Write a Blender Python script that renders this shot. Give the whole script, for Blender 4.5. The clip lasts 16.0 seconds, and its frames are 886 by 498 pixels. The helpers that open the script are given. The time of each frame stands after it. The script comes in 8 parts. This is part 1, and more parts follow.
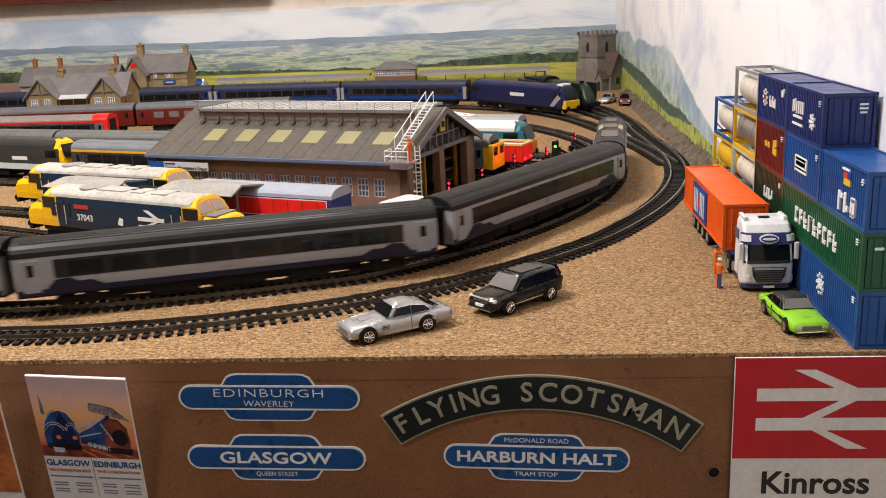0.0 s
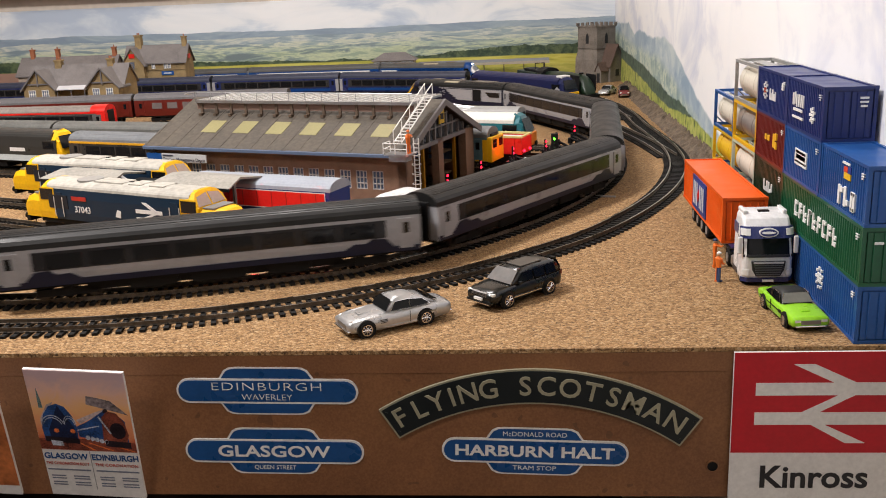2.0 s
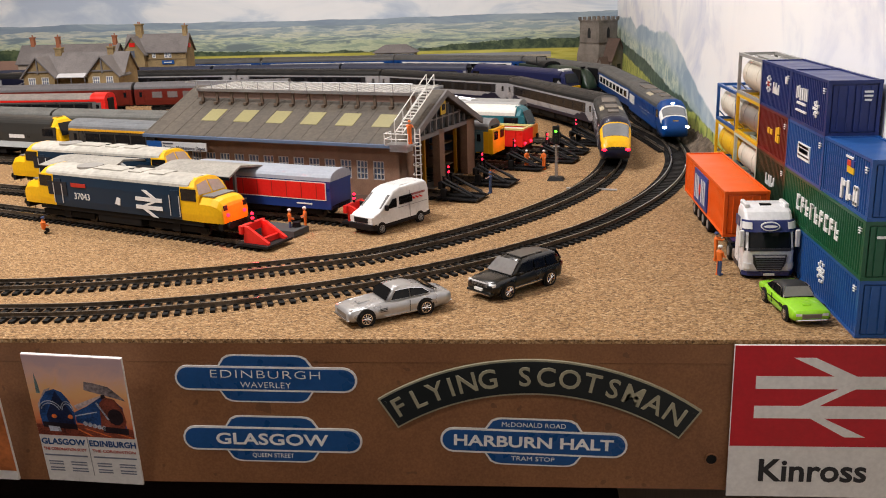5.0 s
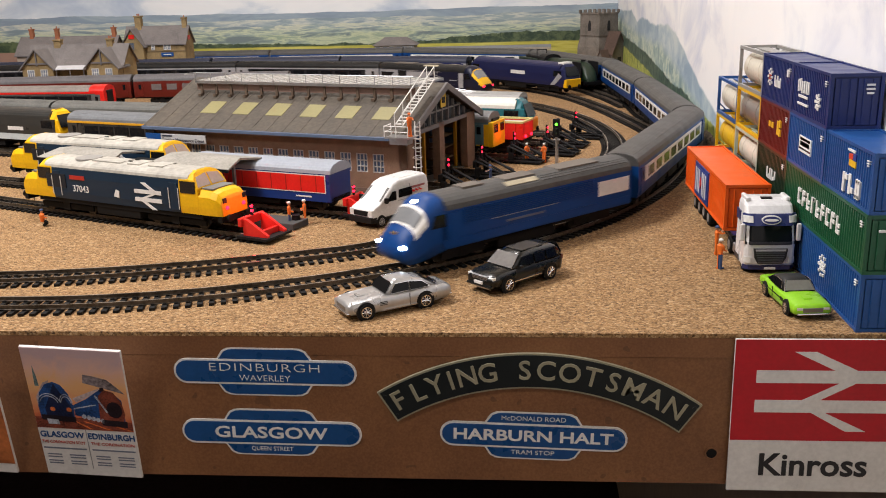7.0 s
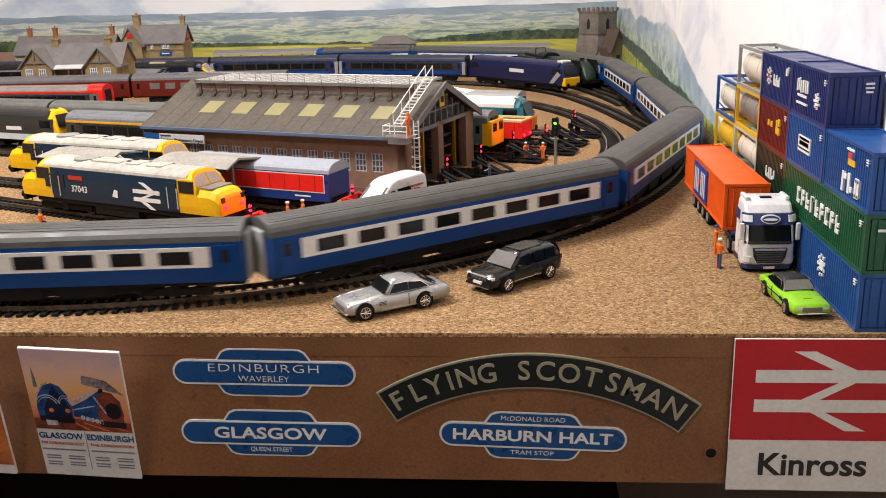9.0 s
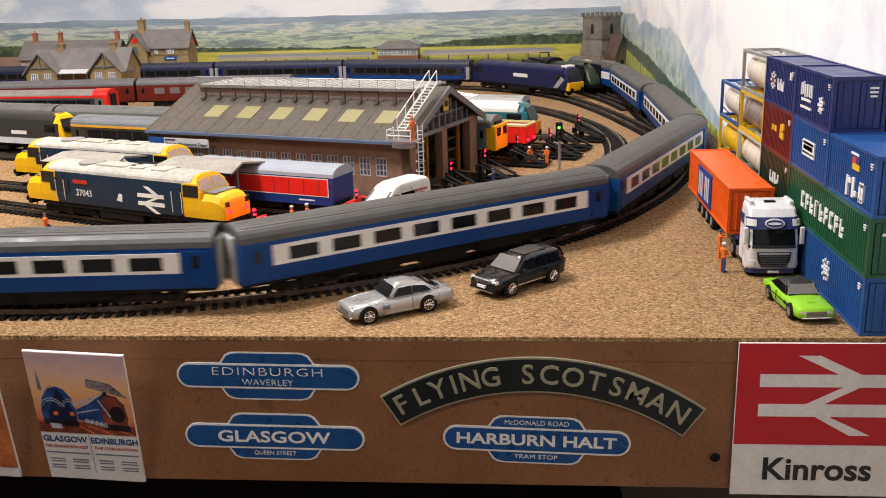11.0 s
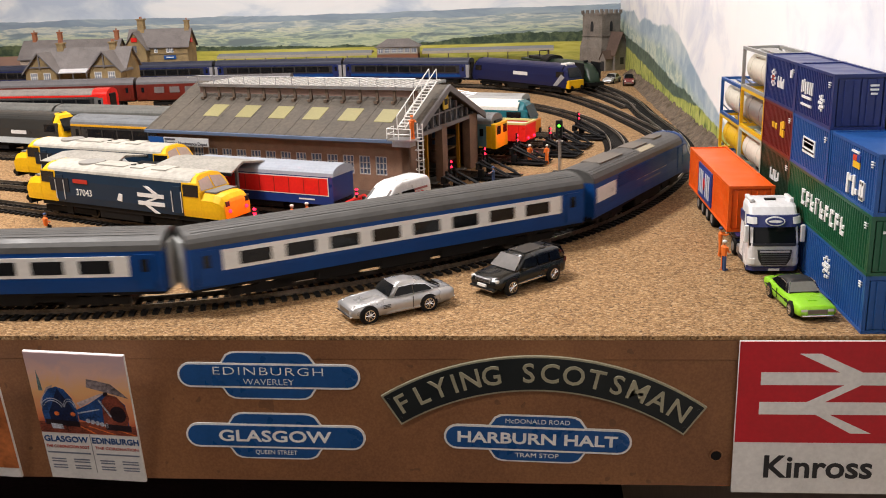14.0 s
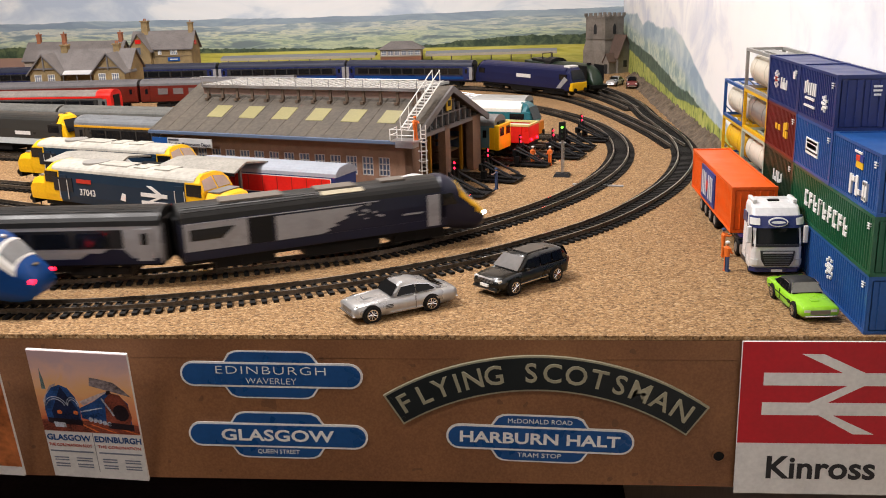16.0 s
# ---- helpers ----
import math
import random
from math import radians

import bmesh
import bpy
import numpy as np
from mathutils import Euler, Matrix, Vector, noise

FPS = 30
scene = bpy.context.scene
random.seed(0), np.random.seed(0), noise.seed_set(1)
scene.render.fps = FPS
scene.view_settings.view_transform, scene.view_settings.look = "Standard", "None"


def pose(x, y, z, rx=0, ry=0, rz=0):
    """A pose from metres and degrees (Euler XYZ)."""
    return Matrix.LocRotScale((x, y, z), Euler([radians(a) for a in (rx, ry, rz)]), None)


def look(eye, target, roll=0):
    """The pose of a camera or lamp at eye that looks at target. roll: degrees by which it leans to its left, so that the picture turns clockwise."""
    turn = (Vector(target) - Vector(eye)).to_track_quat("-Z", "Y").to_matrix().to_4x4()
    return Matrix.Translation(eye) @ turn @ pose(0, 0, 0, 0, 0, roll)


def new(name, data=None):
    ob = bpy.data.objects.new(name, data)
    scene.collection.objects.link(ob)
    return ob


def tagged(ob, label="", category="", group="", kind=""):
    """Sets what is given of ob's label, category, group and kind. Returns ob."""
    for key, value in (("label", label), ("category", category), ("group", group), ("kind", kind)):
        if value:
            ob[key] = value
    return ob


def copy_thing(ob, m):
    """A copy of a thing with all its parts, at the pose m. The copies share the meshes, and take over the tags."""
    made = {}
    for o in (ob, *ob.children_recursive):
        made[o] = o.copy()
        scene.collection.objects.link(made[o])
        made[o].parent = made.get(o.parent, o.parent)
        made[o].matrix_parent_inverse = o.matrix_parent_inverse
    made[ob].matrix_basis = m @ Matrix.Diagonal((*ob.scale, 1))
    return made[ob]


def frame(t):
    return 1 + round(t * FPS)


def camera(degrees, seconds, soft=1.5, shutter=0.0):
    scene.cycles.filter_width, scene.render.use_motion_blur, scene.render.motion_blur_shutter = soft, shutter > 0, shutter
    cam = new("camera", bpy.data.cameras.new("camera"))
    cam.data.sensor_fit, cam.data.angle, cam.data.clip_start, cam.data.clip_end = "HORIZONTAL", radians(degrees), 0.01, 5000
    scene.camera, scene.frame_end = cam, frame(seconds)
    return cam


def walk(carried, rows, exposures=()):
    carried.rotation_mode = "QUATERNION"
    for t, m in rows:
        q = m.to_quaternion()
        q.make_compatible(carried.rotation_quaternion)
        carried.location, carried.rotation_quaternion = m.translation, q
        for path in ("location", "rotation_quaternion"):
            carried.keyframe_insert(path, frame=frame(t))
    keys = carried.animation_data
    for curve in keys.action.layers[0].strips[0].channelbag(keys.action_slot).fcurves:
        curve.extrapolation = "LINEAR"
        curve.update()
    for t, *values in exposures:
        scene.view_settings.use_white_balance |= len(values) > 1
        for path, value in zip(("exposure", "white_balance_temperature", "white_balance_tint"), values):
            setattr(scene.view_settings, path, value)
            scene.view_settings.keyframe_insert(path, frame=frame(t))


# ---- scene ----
cam = camera(51.3, 16.0, soft=1.0, shutter=0.38)
PATH = [
    (0, (-0.187, -0.504, 0.201), (-0.357, 1.419, -0.318), -2.5),
    (0.5, (-0.187, -0.503, 0.202), (-0.356, 1.42, -0.321), -2.5),
    (1, (-0.187, -0.502, 0.202), (-0.355, 1.419, -0.327), -2.6),
    (1.5, (-0.187, -0.502, 0.202), (-0.354, 1.417, -0.334), -2.5),
    (2, (-0.187, -0.502, 0.202), (-0.355, 1.417, -0.336), -2.4),
    (2.5, (-0.188, -0.503, 0.201), (-0.356, 1.417, -0.336), -2.2),
    (3, (-0.188, -0.502, 0.2), (-0.357, 1.417, -0.336), -2.0),
    (3.5, (-0.188, -0.502, 0.199), (-0.357, 1.418, -0.335), -1.8),
    (4, (-0.189, -0.502, 0.199), (-0.354, 1.418, -0.338), -1.7),
    (6.5, (-0.188, -0.499, 0.198), (-0.353, 1.412, -0.366), -1.7),
    (7, (-0.189, -0.499, 0.198), (-0.353, 1.413, -0.366), -1.6),
    (7.5, (-0.189, -0.5, 0.198), (-0.354, 1.412, -0.366), -1.6),
    (8, (-0.189, -0.5, 0.197), (-0.355, 1.412, -0.366), -1.6),
    (8.5, (-0.189, -0.499, 0.198), (-0.354, 1.413, -0.367), -1.6),
    (9, (-0.189, -0.498, 0.199), (-0.351, 1.413, -0.369), -1.7),
    (11.5, (-0.189, -0.499, 0.198), (-0.361, 1.415, -0.356), -1.7),
    (12, (-0.189, -0.5, 0.197), (-0.362, 1.415, -0.355), -1.7),
    (12.5, (-0.19, -0.499, 0.198), (-0.362, 1.415, -0.357), -1.8),
    (13, (-0.189, -0.498, 0.199), (-0.361, 1.414, -0.361), -1.9),
    (13.5, (-0.188, -0.498, 0.199), (-0.361, 1.414, -0.363), -2.0),
    (14, (-0.189, -0.498, 0.199), (-0.36, 1.414, -0.363), -1.9),
    (14.5, (-0.189, -0.498, 0.199), (-0.362, 1.414, -0.36), -1.9),
    (15, (-0.189, -0.499, 0.199), (-0.363, 1.414, -0.359), -1.9),
    (15.5, (-0.189, -0.499, 0.198), (-0.365, 1.414, -0.358), -1.8),
    (16, (-0.189, -0.499, 0.197), (-0.366, 1.415, -0.358), -1.8),
]
EXPOSURES = [(0.0, 0.24), (3.0, 0.20), (4.2, 0.15), (6.5, 0.13), (7.2, 0.19), (8.0, 0.34), (9.0, 0.36), (12.5, 0.32), (16.0, 0.35)]
walk(cam, [(t, look(eye, target, roll)) for t, eye, target, roll in PATH], EXPOSURES)

# ---------------------------------------------------------------- world and light
world = bpy.data.worlds.new("room_dark")
scene.world = world
world.use_nodes = True
world.node_tree.nodes["Background"].inputs[0].default_value = (1.0, 0.82, 0.62, 1)
world.node_tree.nodes["Background"].inputs[1].default_value = 0.01


def ceiling_lamp(x, y, z, sx, sy, watts, colour):
    data = bpy.data.lights.new("ceiling_lamp", "AREA")
    data.shape, data.size, data.size_y, data.energy, data.color = "RECTANGLE", sx, sy, watts, colour
    ob = new("ceiling_lamp", data)
    ob.matrix_world = pose(x, y, z)
    return ob


WARM = (1.0, 0.945, 0.925)
# Lamps out of view: a key from the left, fills added behind and in front.
ceiling_lamp(-1.05, 0.02, 1.28, 0.26, 0.20, 28.0, WARM)
ceiling_lamp(-0.55, 0.85, 1.28, 0.28, 0.22, 9.5, WARM)
ceiling_lamp(-1.00, -1.00, 1.28, 0.50, 0.40, 9.5, WARM)

# ---------------------------------------------------------------- materials
MATS = {}


def nodes_of(m):
    m.use_nodes = True
    nt = m.node_tree
    return nt, nt.nodes["Principled BSDF"]


def mat(name, colour, rough=0.5, metal=0.0, grain=0.0, scale=400.0, vary=0.06, coat=0.0, glow=0.0, spec=0.35):
    """A plain worn surface: a broad and a fine noise shift its tone, the fine one also its relief."""
    if name in MATS:
        return MATS[name]
    m = MATS[name] = bpy.data.materials.new(name)
    nt, b = nodes_of(m)
    b.inputs["Roughness"].default_value = rough
    b.inputs["Metallic"].default_value = metal
    b.inputs["Coat Weight"].default_value = coat
    b.inputs["Specular IOR Level"].default_value = spec
    if glow:
        b.inputs["Emission Color"].default_value = (*colour, 1)
        b.inputs["Emission Strength"].default_value = glow
    co = nt.nodes.new("ShaderNodeTexCoord")
    n1 = nt.nodes.new("ShaderNodeTexNoise")
    n1.inputs["Scale"].default_value = scale * 0.12
    n1.inputs["Detail"].default_value = 4
    n2 = nt.nodes.new("ShaderNodeTexNoise")
    n2.inputs["Scale"].default_value = scale
    n2.inputs["Detail"].default_value = 3
    nt.links.new(co.outputs["Object"], n1.inputs["Vector"])
    nt.links.new(co.outputs["Object"], n2.inputs["Vector"])
    add = nt.nodes.new("ShaderNodeMath")
    add.operation = "ADD"
    nt.links.new(n1.outputs["Fac"], add.inputs[0])
    nt.links.new(n2.outputs["Fac"], add.inputs[1])
    ramp = nt.nodes.new("ShaderNodeMapRange")
    ramp.inputs["From Min"].default_value, ramp.inputs["From Max"].default_value = 0.7, 1.3
    ramp.inputs["To Min"].default_value, ramp.inputs["To Max"].default_value = 1 - 2 * vary, 1 + vary
    nt.links.new(add.outputs[0], ramp.inputs["Value"])
    mul = nt.nodes.new("ShaderNodeVectorMath")
    mul.operation = "SCALE"
    mul.inputs[0].default_value = colour
    nt.links.new(ramp.outputs[0], mul.inputs["Scale"])
    nt.links.new(mul.outputs[0], b.inputs["Base Color"])
    rr = nt.nodes.new("ShaderNodeMapRange")
    rr.inputs["From Min"].default_value, rr.inputs["From Max"].default_value = 0.3, 0.7
    rr.inputs["To Min"].default_value, rr.inputs["To Max"].default_value = max(0.03, rough - 0.08), min(1, rough + 0.1)
    nt.links.new(n1.outputs["Fac"], rr.inputs["Value"])
    nt.links.new(rr.outputs[0], b.inputs["Roughness"])
    if grain:
        bump = nt.nodes.new("ShaderNodeBump")
        bump.inputs["Strength"].default_value = grain
        bump.inputs["Distance"].default_value = 0.0006
        nt.links.new(n2.outputs["Fac"], bump.inputs["Height"])
        nt.links.new(bump.outputs[0], b.inputs["Normal"])
    return m


def link(nt, a, b):
    nt.links.new(a, b)


def math_node(nt, op, a, b=None):
    n = nt.nodes.new("ShaderNodeMath")
    n.operation = op
    for i, v in enumerate((a, b)):
        if v is None:
            continue
        if isinstance(v, (int, float)):
            n.inputs[i].default_value = v
        else:
            nt.links.new(v, n.inputs[i])
    return n.outputs[0]


def ramp_node(nt, fac, stops, smooth=False):
    n = nt.nodes.new("ShaderNodeValToRGB")
    n.color_ramp.interpolation = "EASE" if smooth else "LINEAR"
    els = n.color_ramp.elements
    while len(els) < len(stops):
        els.new(0.5)
    for e, (p, c) in zip(els, stops):
        e.position = p
        e.color = (*c, 1) if len(c) == 3 else c
    nt.links.new(fac, n.inputs[0])
    return n.outputs[0]


def mix_node(nt, fac, a, b, blend="MIX"):
    n = nt.nodes.new("ShaderNodeMix")
    n.data_type, n.blend_type = "RGBA", blend
    for sock, v in ((n.inputs[0], fac), (n.inputs[6], a), (n.inputs[7], b)):
        if isinstance(v, (int, float)):
            sock.default_value = v
        elif isinstance(v, tuple):
            sock.default_value = (*v, 1)
        else:
            nt.links.new(v, sock)
    return n.outputs[2]


def noise_node(nt, vec, scale, detail=4, rough=0.55, distort=0.0):
    n = nt.nodes.new("ShaderNodeTexNoise")
    n.inputs["Scale"].default_value, n.inputs["Detail"].default_value = scale, detail
    n.inputs["Roughness"].default_value, n.inputs["Distortion"].default_value = rough, distort
    nt.links.new(vec, n.inputs["Vector"])
    return n.outputs["Fac"]


def cork_material():
    m = bpy.data.materials.new("cork_granules")
    nt, b = nodes_of(m)
    co = nt.nodes.new("ShaderNodeTexCoord").outputs["Object"]
    mp = nt.nodes.new("ShaderNodeMapping")
    mp.inputs["Scale"].default_value = (1.0, 1.6, 1.0)
    link(nt, co, mp.inputs["Vector"])
    v = nt.nodes.new("ShaderNodeTexVoronoi")
    v.inputs["Scale"].default_value = 520
    v.inputs["Randomness"].default_value = 1.0
    link(nt, mp.outputs[0], v.inputs["Vector"])
    cell = nt.nodes.new("ShaderNodeSeparateColor")
    link(nt, v.outputs["Color"], cell.inputs[0])
    v2 = nt.nodes.new("ShaderNodeTexVoronoi")
    v2.inputs["Scale"].default_value = 1050
    link(nt, mp.outputs[0], v2.inputs["Vector"])
    small = nt.nodes.new("ShaderNodeSeparateColor")
    link(nt, v2.outputs["Color"], small.inputs[0])
    stops = [(0.0, (0.005, 0.0025, 0.0012)), (0.15, (0.024, 0.010, 0.004)), (0.25, (0.135, 0.066, 0.025)), (0.55, (0.295, 0.165, 0.066)), (0.86, (0.47, 0.295, 0.135)), (1.0, (0.68, 0.50, 0.30))]
    tone = mix_node(nt, 0.50, ramp_node(nt, cell.outputs[0], stops), ramp_node(nt, small.outputs[0], stops))
    fine = noise_node(nt, co, 900, 3)
    broad = noise_node(nt, co, 9, 4)
    tone = mix_node(nt, 0.14, tone, ramp_node(nt, fine, [(0.3, (0.12, 0.06, 0.03)), (0.62, (0.42, 0.26, 0.13))]))
    tone = mix_node(nt, 0.12, tone, ramp_node(nt, broad, [(0.3, (0.22, 0.13, 0.06)), (0.7, (0.36, 0.22, 0.11))]))
    link(nt, tone, b.inputs["Base Color"])
    b.inputs["Roughness"].default_value = 0.85
    b.inputs["Specular IOR Level"].default_value = 0.25
    h = math_node(nt, "SUBTRACT", cell.outputs[1], v.outputs["Distance"])
    bump = nt.nodes.new("ShaderNodeBump")
    bump.inputs["Strength"].default_value, bump.inputs["Distance"].default_value = 0.8, 0.0007
    link(nt, h, bump.inputs["Height"])
    link(nt, bump.outputs[0], b.inputs["Normal"])
    return m


def fibreboard_material():
    m = bpy.data.materials.new("brown_fibreboard")
    nt, b = nodes_of(m)
    co = nt.nodes.new("ShaderNodeTexCoord").outputs["Object"]
    a = noise_node(nt, co, 14, 5, 0.6)
    f = noise_node(nt, co, 700, 3)
    s = noise_node(nt, co, 60, 2)
    tone = ramp_node(nt, a, [(0.3, (0.150, 0.058, 0.021)), (0.5, (0.205, 0.083, 0.030)), (0.72, (0.265, 0.115, 0.042))])
    tone = mix_node(nt, 0.3, tone, ramp_node(nt, f, [(0.35, (0.095, 0.042, 0.017)), (0.65, (0.27, 0.135, 0.058))]))
    tone = mix_node(nt, math_node(nt, "MULTIPLY", math_node(nt, "GREATER_THAN", s, 0.68), 0.5), tone, (0.08, 0.035, 0.015))
    link(nt, tone, b.inputs["Base Color"])
    b.inputs["Roughness"].default_value = 0.6
    bump = nt.nodes.new("ShaderNodeBump")
    bump.inputs["Strength"].default_value, bump.inputs["Distance"].default_value = 0.25, 0.0004
    link(nt, f, bump.inputs["Height"])
    link(nt, bump.outputs[0], b.inputs["Normal"])
    return m


def landscape_material(side):
    """Printed scenic backdrop, layer over layer from the clouds down: hills, fields and woods (side False) or a falling cliff (side True)."""
    m = bpy.data.materials.new("printed_cliff_sky" if side else "printed_hills_sky")
    nt, b = nodes_of(m)
    co = nt.nodes.new("ShaderNodeTexCoord").outputs["Object"]
    sep = nt.nodes.new("ShaderNodeSeparateXYZ")
    link(nt, co, sep.inputs[0])
    along, z = (sep.outputs[1] if side else sep.outputs[0]), sep.outputs[2]

    def stretched(sx, sz):
        n = nt.nodes.new("ShaderNodeMapping")
        n.inputs["Scale"].default_value = (1, sx, sz) if side else (sx, 1, sz)
        link(nt, co, n.inputs["Vector"])
        return n.outputs[0]

    def line_of(points):
        """Height along the sheet: (place, height) pairs joined up."""
        lo, hi = (0.3, 1.7) if side else (-4.2, 0.1)
        f = math_node(nt, "DIVIDE", math_node(nt, "SUBTRACT", along, lo), hi - lo)
        g = ramp_node(nt, f, [((q - lo) / (hi - lo), (h / 0.2,) * 3) for q, h in sorted(points)])
        return math_node(nt, "MULTIPLY", g, 0.2)

    def layer(under, edge, rough_edge, edge_scale, tones, grain, sx=1.0, sz=4.0, soft=0.0):
        """Paint what lies below an uneven edge with mottled tones."""
        w = noise_node(nt, stretched(1.0, 0.3), edge_scale, 6, 0.6)
        e = math_node(nt, "ADD", edge, math_node(nt, "MULTIPLY", math_node(nt, "SUBTRACT", w, 0.5), rough_edge))
        n = noise_node(nt, stretched(sx, sz), grain, 6, 0.65, 0.5)
        k = len(tones) - 1
        paint = ramp_node(nt, n, [(0.39 + 0.22 * i / k, c) for i, c in enumerate(tones)])
        if soft:
            cover = nt.nodes.new("ShaderNodeMapRange")
            link(nt, math_node(nt, "SUBTRACT", e, z), cover.inputs["Value"])
            cover.inputs["From Min"].default_value, cover.inputs["From Max"].default_value = 0.0, soft
            f = cover.outputs[0]
        else:
            f = math_node(nt, "LESS_THAN", z, e)
        return mix_node(nt, f, under, paint)

    if not side:
        cloud = noise_node(nt, stretched(2.4, 8.0), 1.9, 7, 0.55, 0.5)
        col = ramp_node(nt, cloud, [(0.36, (0.46, 0.55, 0.70)), (0.45, (0.66, 0.73, 0.82)), (0.53, (0.90, 0.92, 0.94)), (0.64, (0.98, 0.98, 0.98))])
        flat = math_node(nt, "MULTIPLY", along, 0.0)

        def level(h):
            return math_node(nt, "ADD", flat, h)

        col = layer(col, level(0.131), 0.030, 3.0, [(0.13, 0.20, 0.29), (0.20, 0.28, 0.36), (0.30, 0.38, 0.42)], 3, 2, 10)
        col = layer(col, level(0.115), 0.030, 4.0, [(0.13, 0.20, 0.24), (0.30, 0.37, 0.38), (0.62, 0.62, 0.50), (0.22, 0.30, 0.31)], 4.5, 2, 16)
        col = layer(col, level(0.103), 0.028, 4.6, [(0.09, 0.15, 0.18), (0.24, 0.32, 0.30), (0.66, 0.65, 0.44), (0.20, 0.28, 0.26)], 5, 2, 16)
        col = layer(col, level(0.093), 0.026, 5.3, [(0.07, 0.12, 0.13), (0.30, 0.38, 0.27), (0.60, 0.63, 0.36), (0.14, 0.21, 0.17)], 6, 2, 16)
        col = layer(col, level(0.081), 0.030, 4.0, [(0.04, 0.08, 0.07), (0.16, 0.23, 0.15), (0.54, 0.58, 0.28), (0.22, 0.30, 0.15)], 7, 1.6, 9)
        col = mix_node(nt, 0.28, col, (0.50, 0.57, 0.62))
        woods = line_of([(-4.2, 0.075), (-1.30, 0.078), (-1.10, 0.066), (-0.75, 0.060), (-0.45, 0.056), (-0.35, 0.066), (-0.2, 0.076), (0.1, 0.078)])
        col = layer(col, woods, 0.018, 42.0, [(0.022, 0.045, 0.028), (0.055, 0.085, 0.045), (0.11, 0.145, 0.07)], 60, 1, 1.3)
        col = layer(col, level(0.0545), 0.004, 8.0, [(0.33, 0.33, 0.055), (0.50, 0.46, 0.075), (0.58, 0.55, 0.13)], 9, 1, 14, 0.002)
        col = layer(col, level(0.034), 0.006, 10.0, [(0.30, 0.32, 0.06), (0.42, 0.41, 0.08), (0.52, 0.48, 0.12)], 20, 1, 6, 0.006)
    else:
        cloud = noise_node(nt, stretched(5.0, 6.0), 1.6, 7, 0.6, 0.6)
        col = ramp_node(nt, cloud, [(0.34, (0.70, 0.73, 0.84)), (0.45, (0.84, 0.85, 0.90)), (0.52, (0.95, 0.95, 0.96)), (0.6, (0.985, 0.98, 0.98))])
        far = line_of([(1.7, 0.120), (1.50, 0.124), (1.41, 0.129), (1.345, 0.116), (1.315, 0.110), (1.265, 0.120), (1.22, 0.122), (1.08, 0.116), (0.953, 0.124), (0.873, 0.115), (0.833, 0.106), (0.752, 0.084), (0.67, 0.062), (0.50, 0.030), (0.3, 0.0)])
        col = layer(col, far, 0.010, 26.0, [(0.30, 0.41, 0.52), (0.44, 0.54, 0.60), (0.60, 0.67, 0.68)], 14, 1, 1.2, 0.004)
        mid = line_of([(1.7, 0.112), (1.48, 0.104), (1.30, 0.094), (1.15, 0.092), (1.0, 0.094), (0.90, 0.080), (0.82, 0.066), (0.74, 0.052), (0.62, 0.032), (0.3, 0.0)])
        col = layer(col, mid, 0.018, 20.0, [(0.26, 0.37, 0.38), (0.42, 0.53, 0.47), (0.66, 0.71, 0.58), (0.34, 0.46, 0.44)], 22, 1, 1.4, 0.016)
        woods = line_of([(1.7, 0.080), (1.49, 0.070), (1.20, 0.064), (0.96, 0.048), (0.88, 0.041), (0.80, 0.044), (0.72, 0.036), (0.6, 0.026), (0.3, 0.01)])
        col = layer(col, woods, 0.016, 60.0, [(0.03, 0.065, 0.06), (0.07, 0.12, 0.09), (0.14, 0.20, 0.14)], 75, 1, 1.0, 0.002)
        field = line_of([(1.7, 0.056), (1.49, 0.048), (1.19, 0.038), (1.016, 0.028), (0.88, 0.024), (0.80, 0.030), (0.70, 0.034), (0.62, 0.030), (0.3, 0.01)])
        col = layer(col, field, 0.012, 40.0, [(0.07, 0.11, 0.04), (0.34, 0.40, 0.09), (0.50, 0.53, 0.13), (0.56, 0.56, 0.18)], 55, 1.6, 0.7, 0.002)
    link(nt, col, b.inputs["Base Color"])
    b.inputs["Roughness"].default_value = 0.5
    return m


CORK = cork_material()
BOARD = fibreboard_material()
WHITE = mat("white_paint", (0.78, 0.77, 0.74), 0.35)
WALLPAINT = mat("cream_wall_paint", (0.68, 0.60, 0.51), 0.8, scale=60)
BLACK = mat("black_plastic", (0.008, 0.008, 0.009), 0.5, spec=0.2)
SOOT = mat("sooty_underframe", (0.009, 0.008, 0.0075), 0.7, grain=0.3, spec=0.15)
SLEEPER = mat("black_sleeper_plastic", (0.010, 0.0095, 0.009), 0.6, vary=0.2, spec=0.2)
RAILM = mat("nickel_rail", (0.50, 0.46, 0.40), 0.28, 1.0, vary=0.2)
# Rail sides: duller metal, darkened further for the shade below the railhead.
RAILSHADE = mat("dull_shaded_rail_web", (0.13, 0.105, 0.08), 0.5, 0.5, vary=0.3, spec=0.3)
GLASS = mat("dark_window_glaze", (0.008, 0.009, 0.011), 0.12)
ROOFGREY = mat("grey_coach_roof", (0.080, 0.079, 0.076), 0.5, grain=0.1, vary=0.14)
DARKROOF = mat("dark_coach_roof", (0.016, 0.016, 0.016), 0.42, spec=0.25, vary=0.12)
HSTNAVY = mat("dark_navy_paint", (0.006, 0.008, 0.026), 0.35, coat=0.1)
HSTGREY = mat("pale_grey_paint", (0.31, 0.31, 0.325), 0.3, coat=0.2)
PULLBLUE = mat("bright_blue_paint", (0.002, 0.046, 0.200), 0.42, spec=0.25)
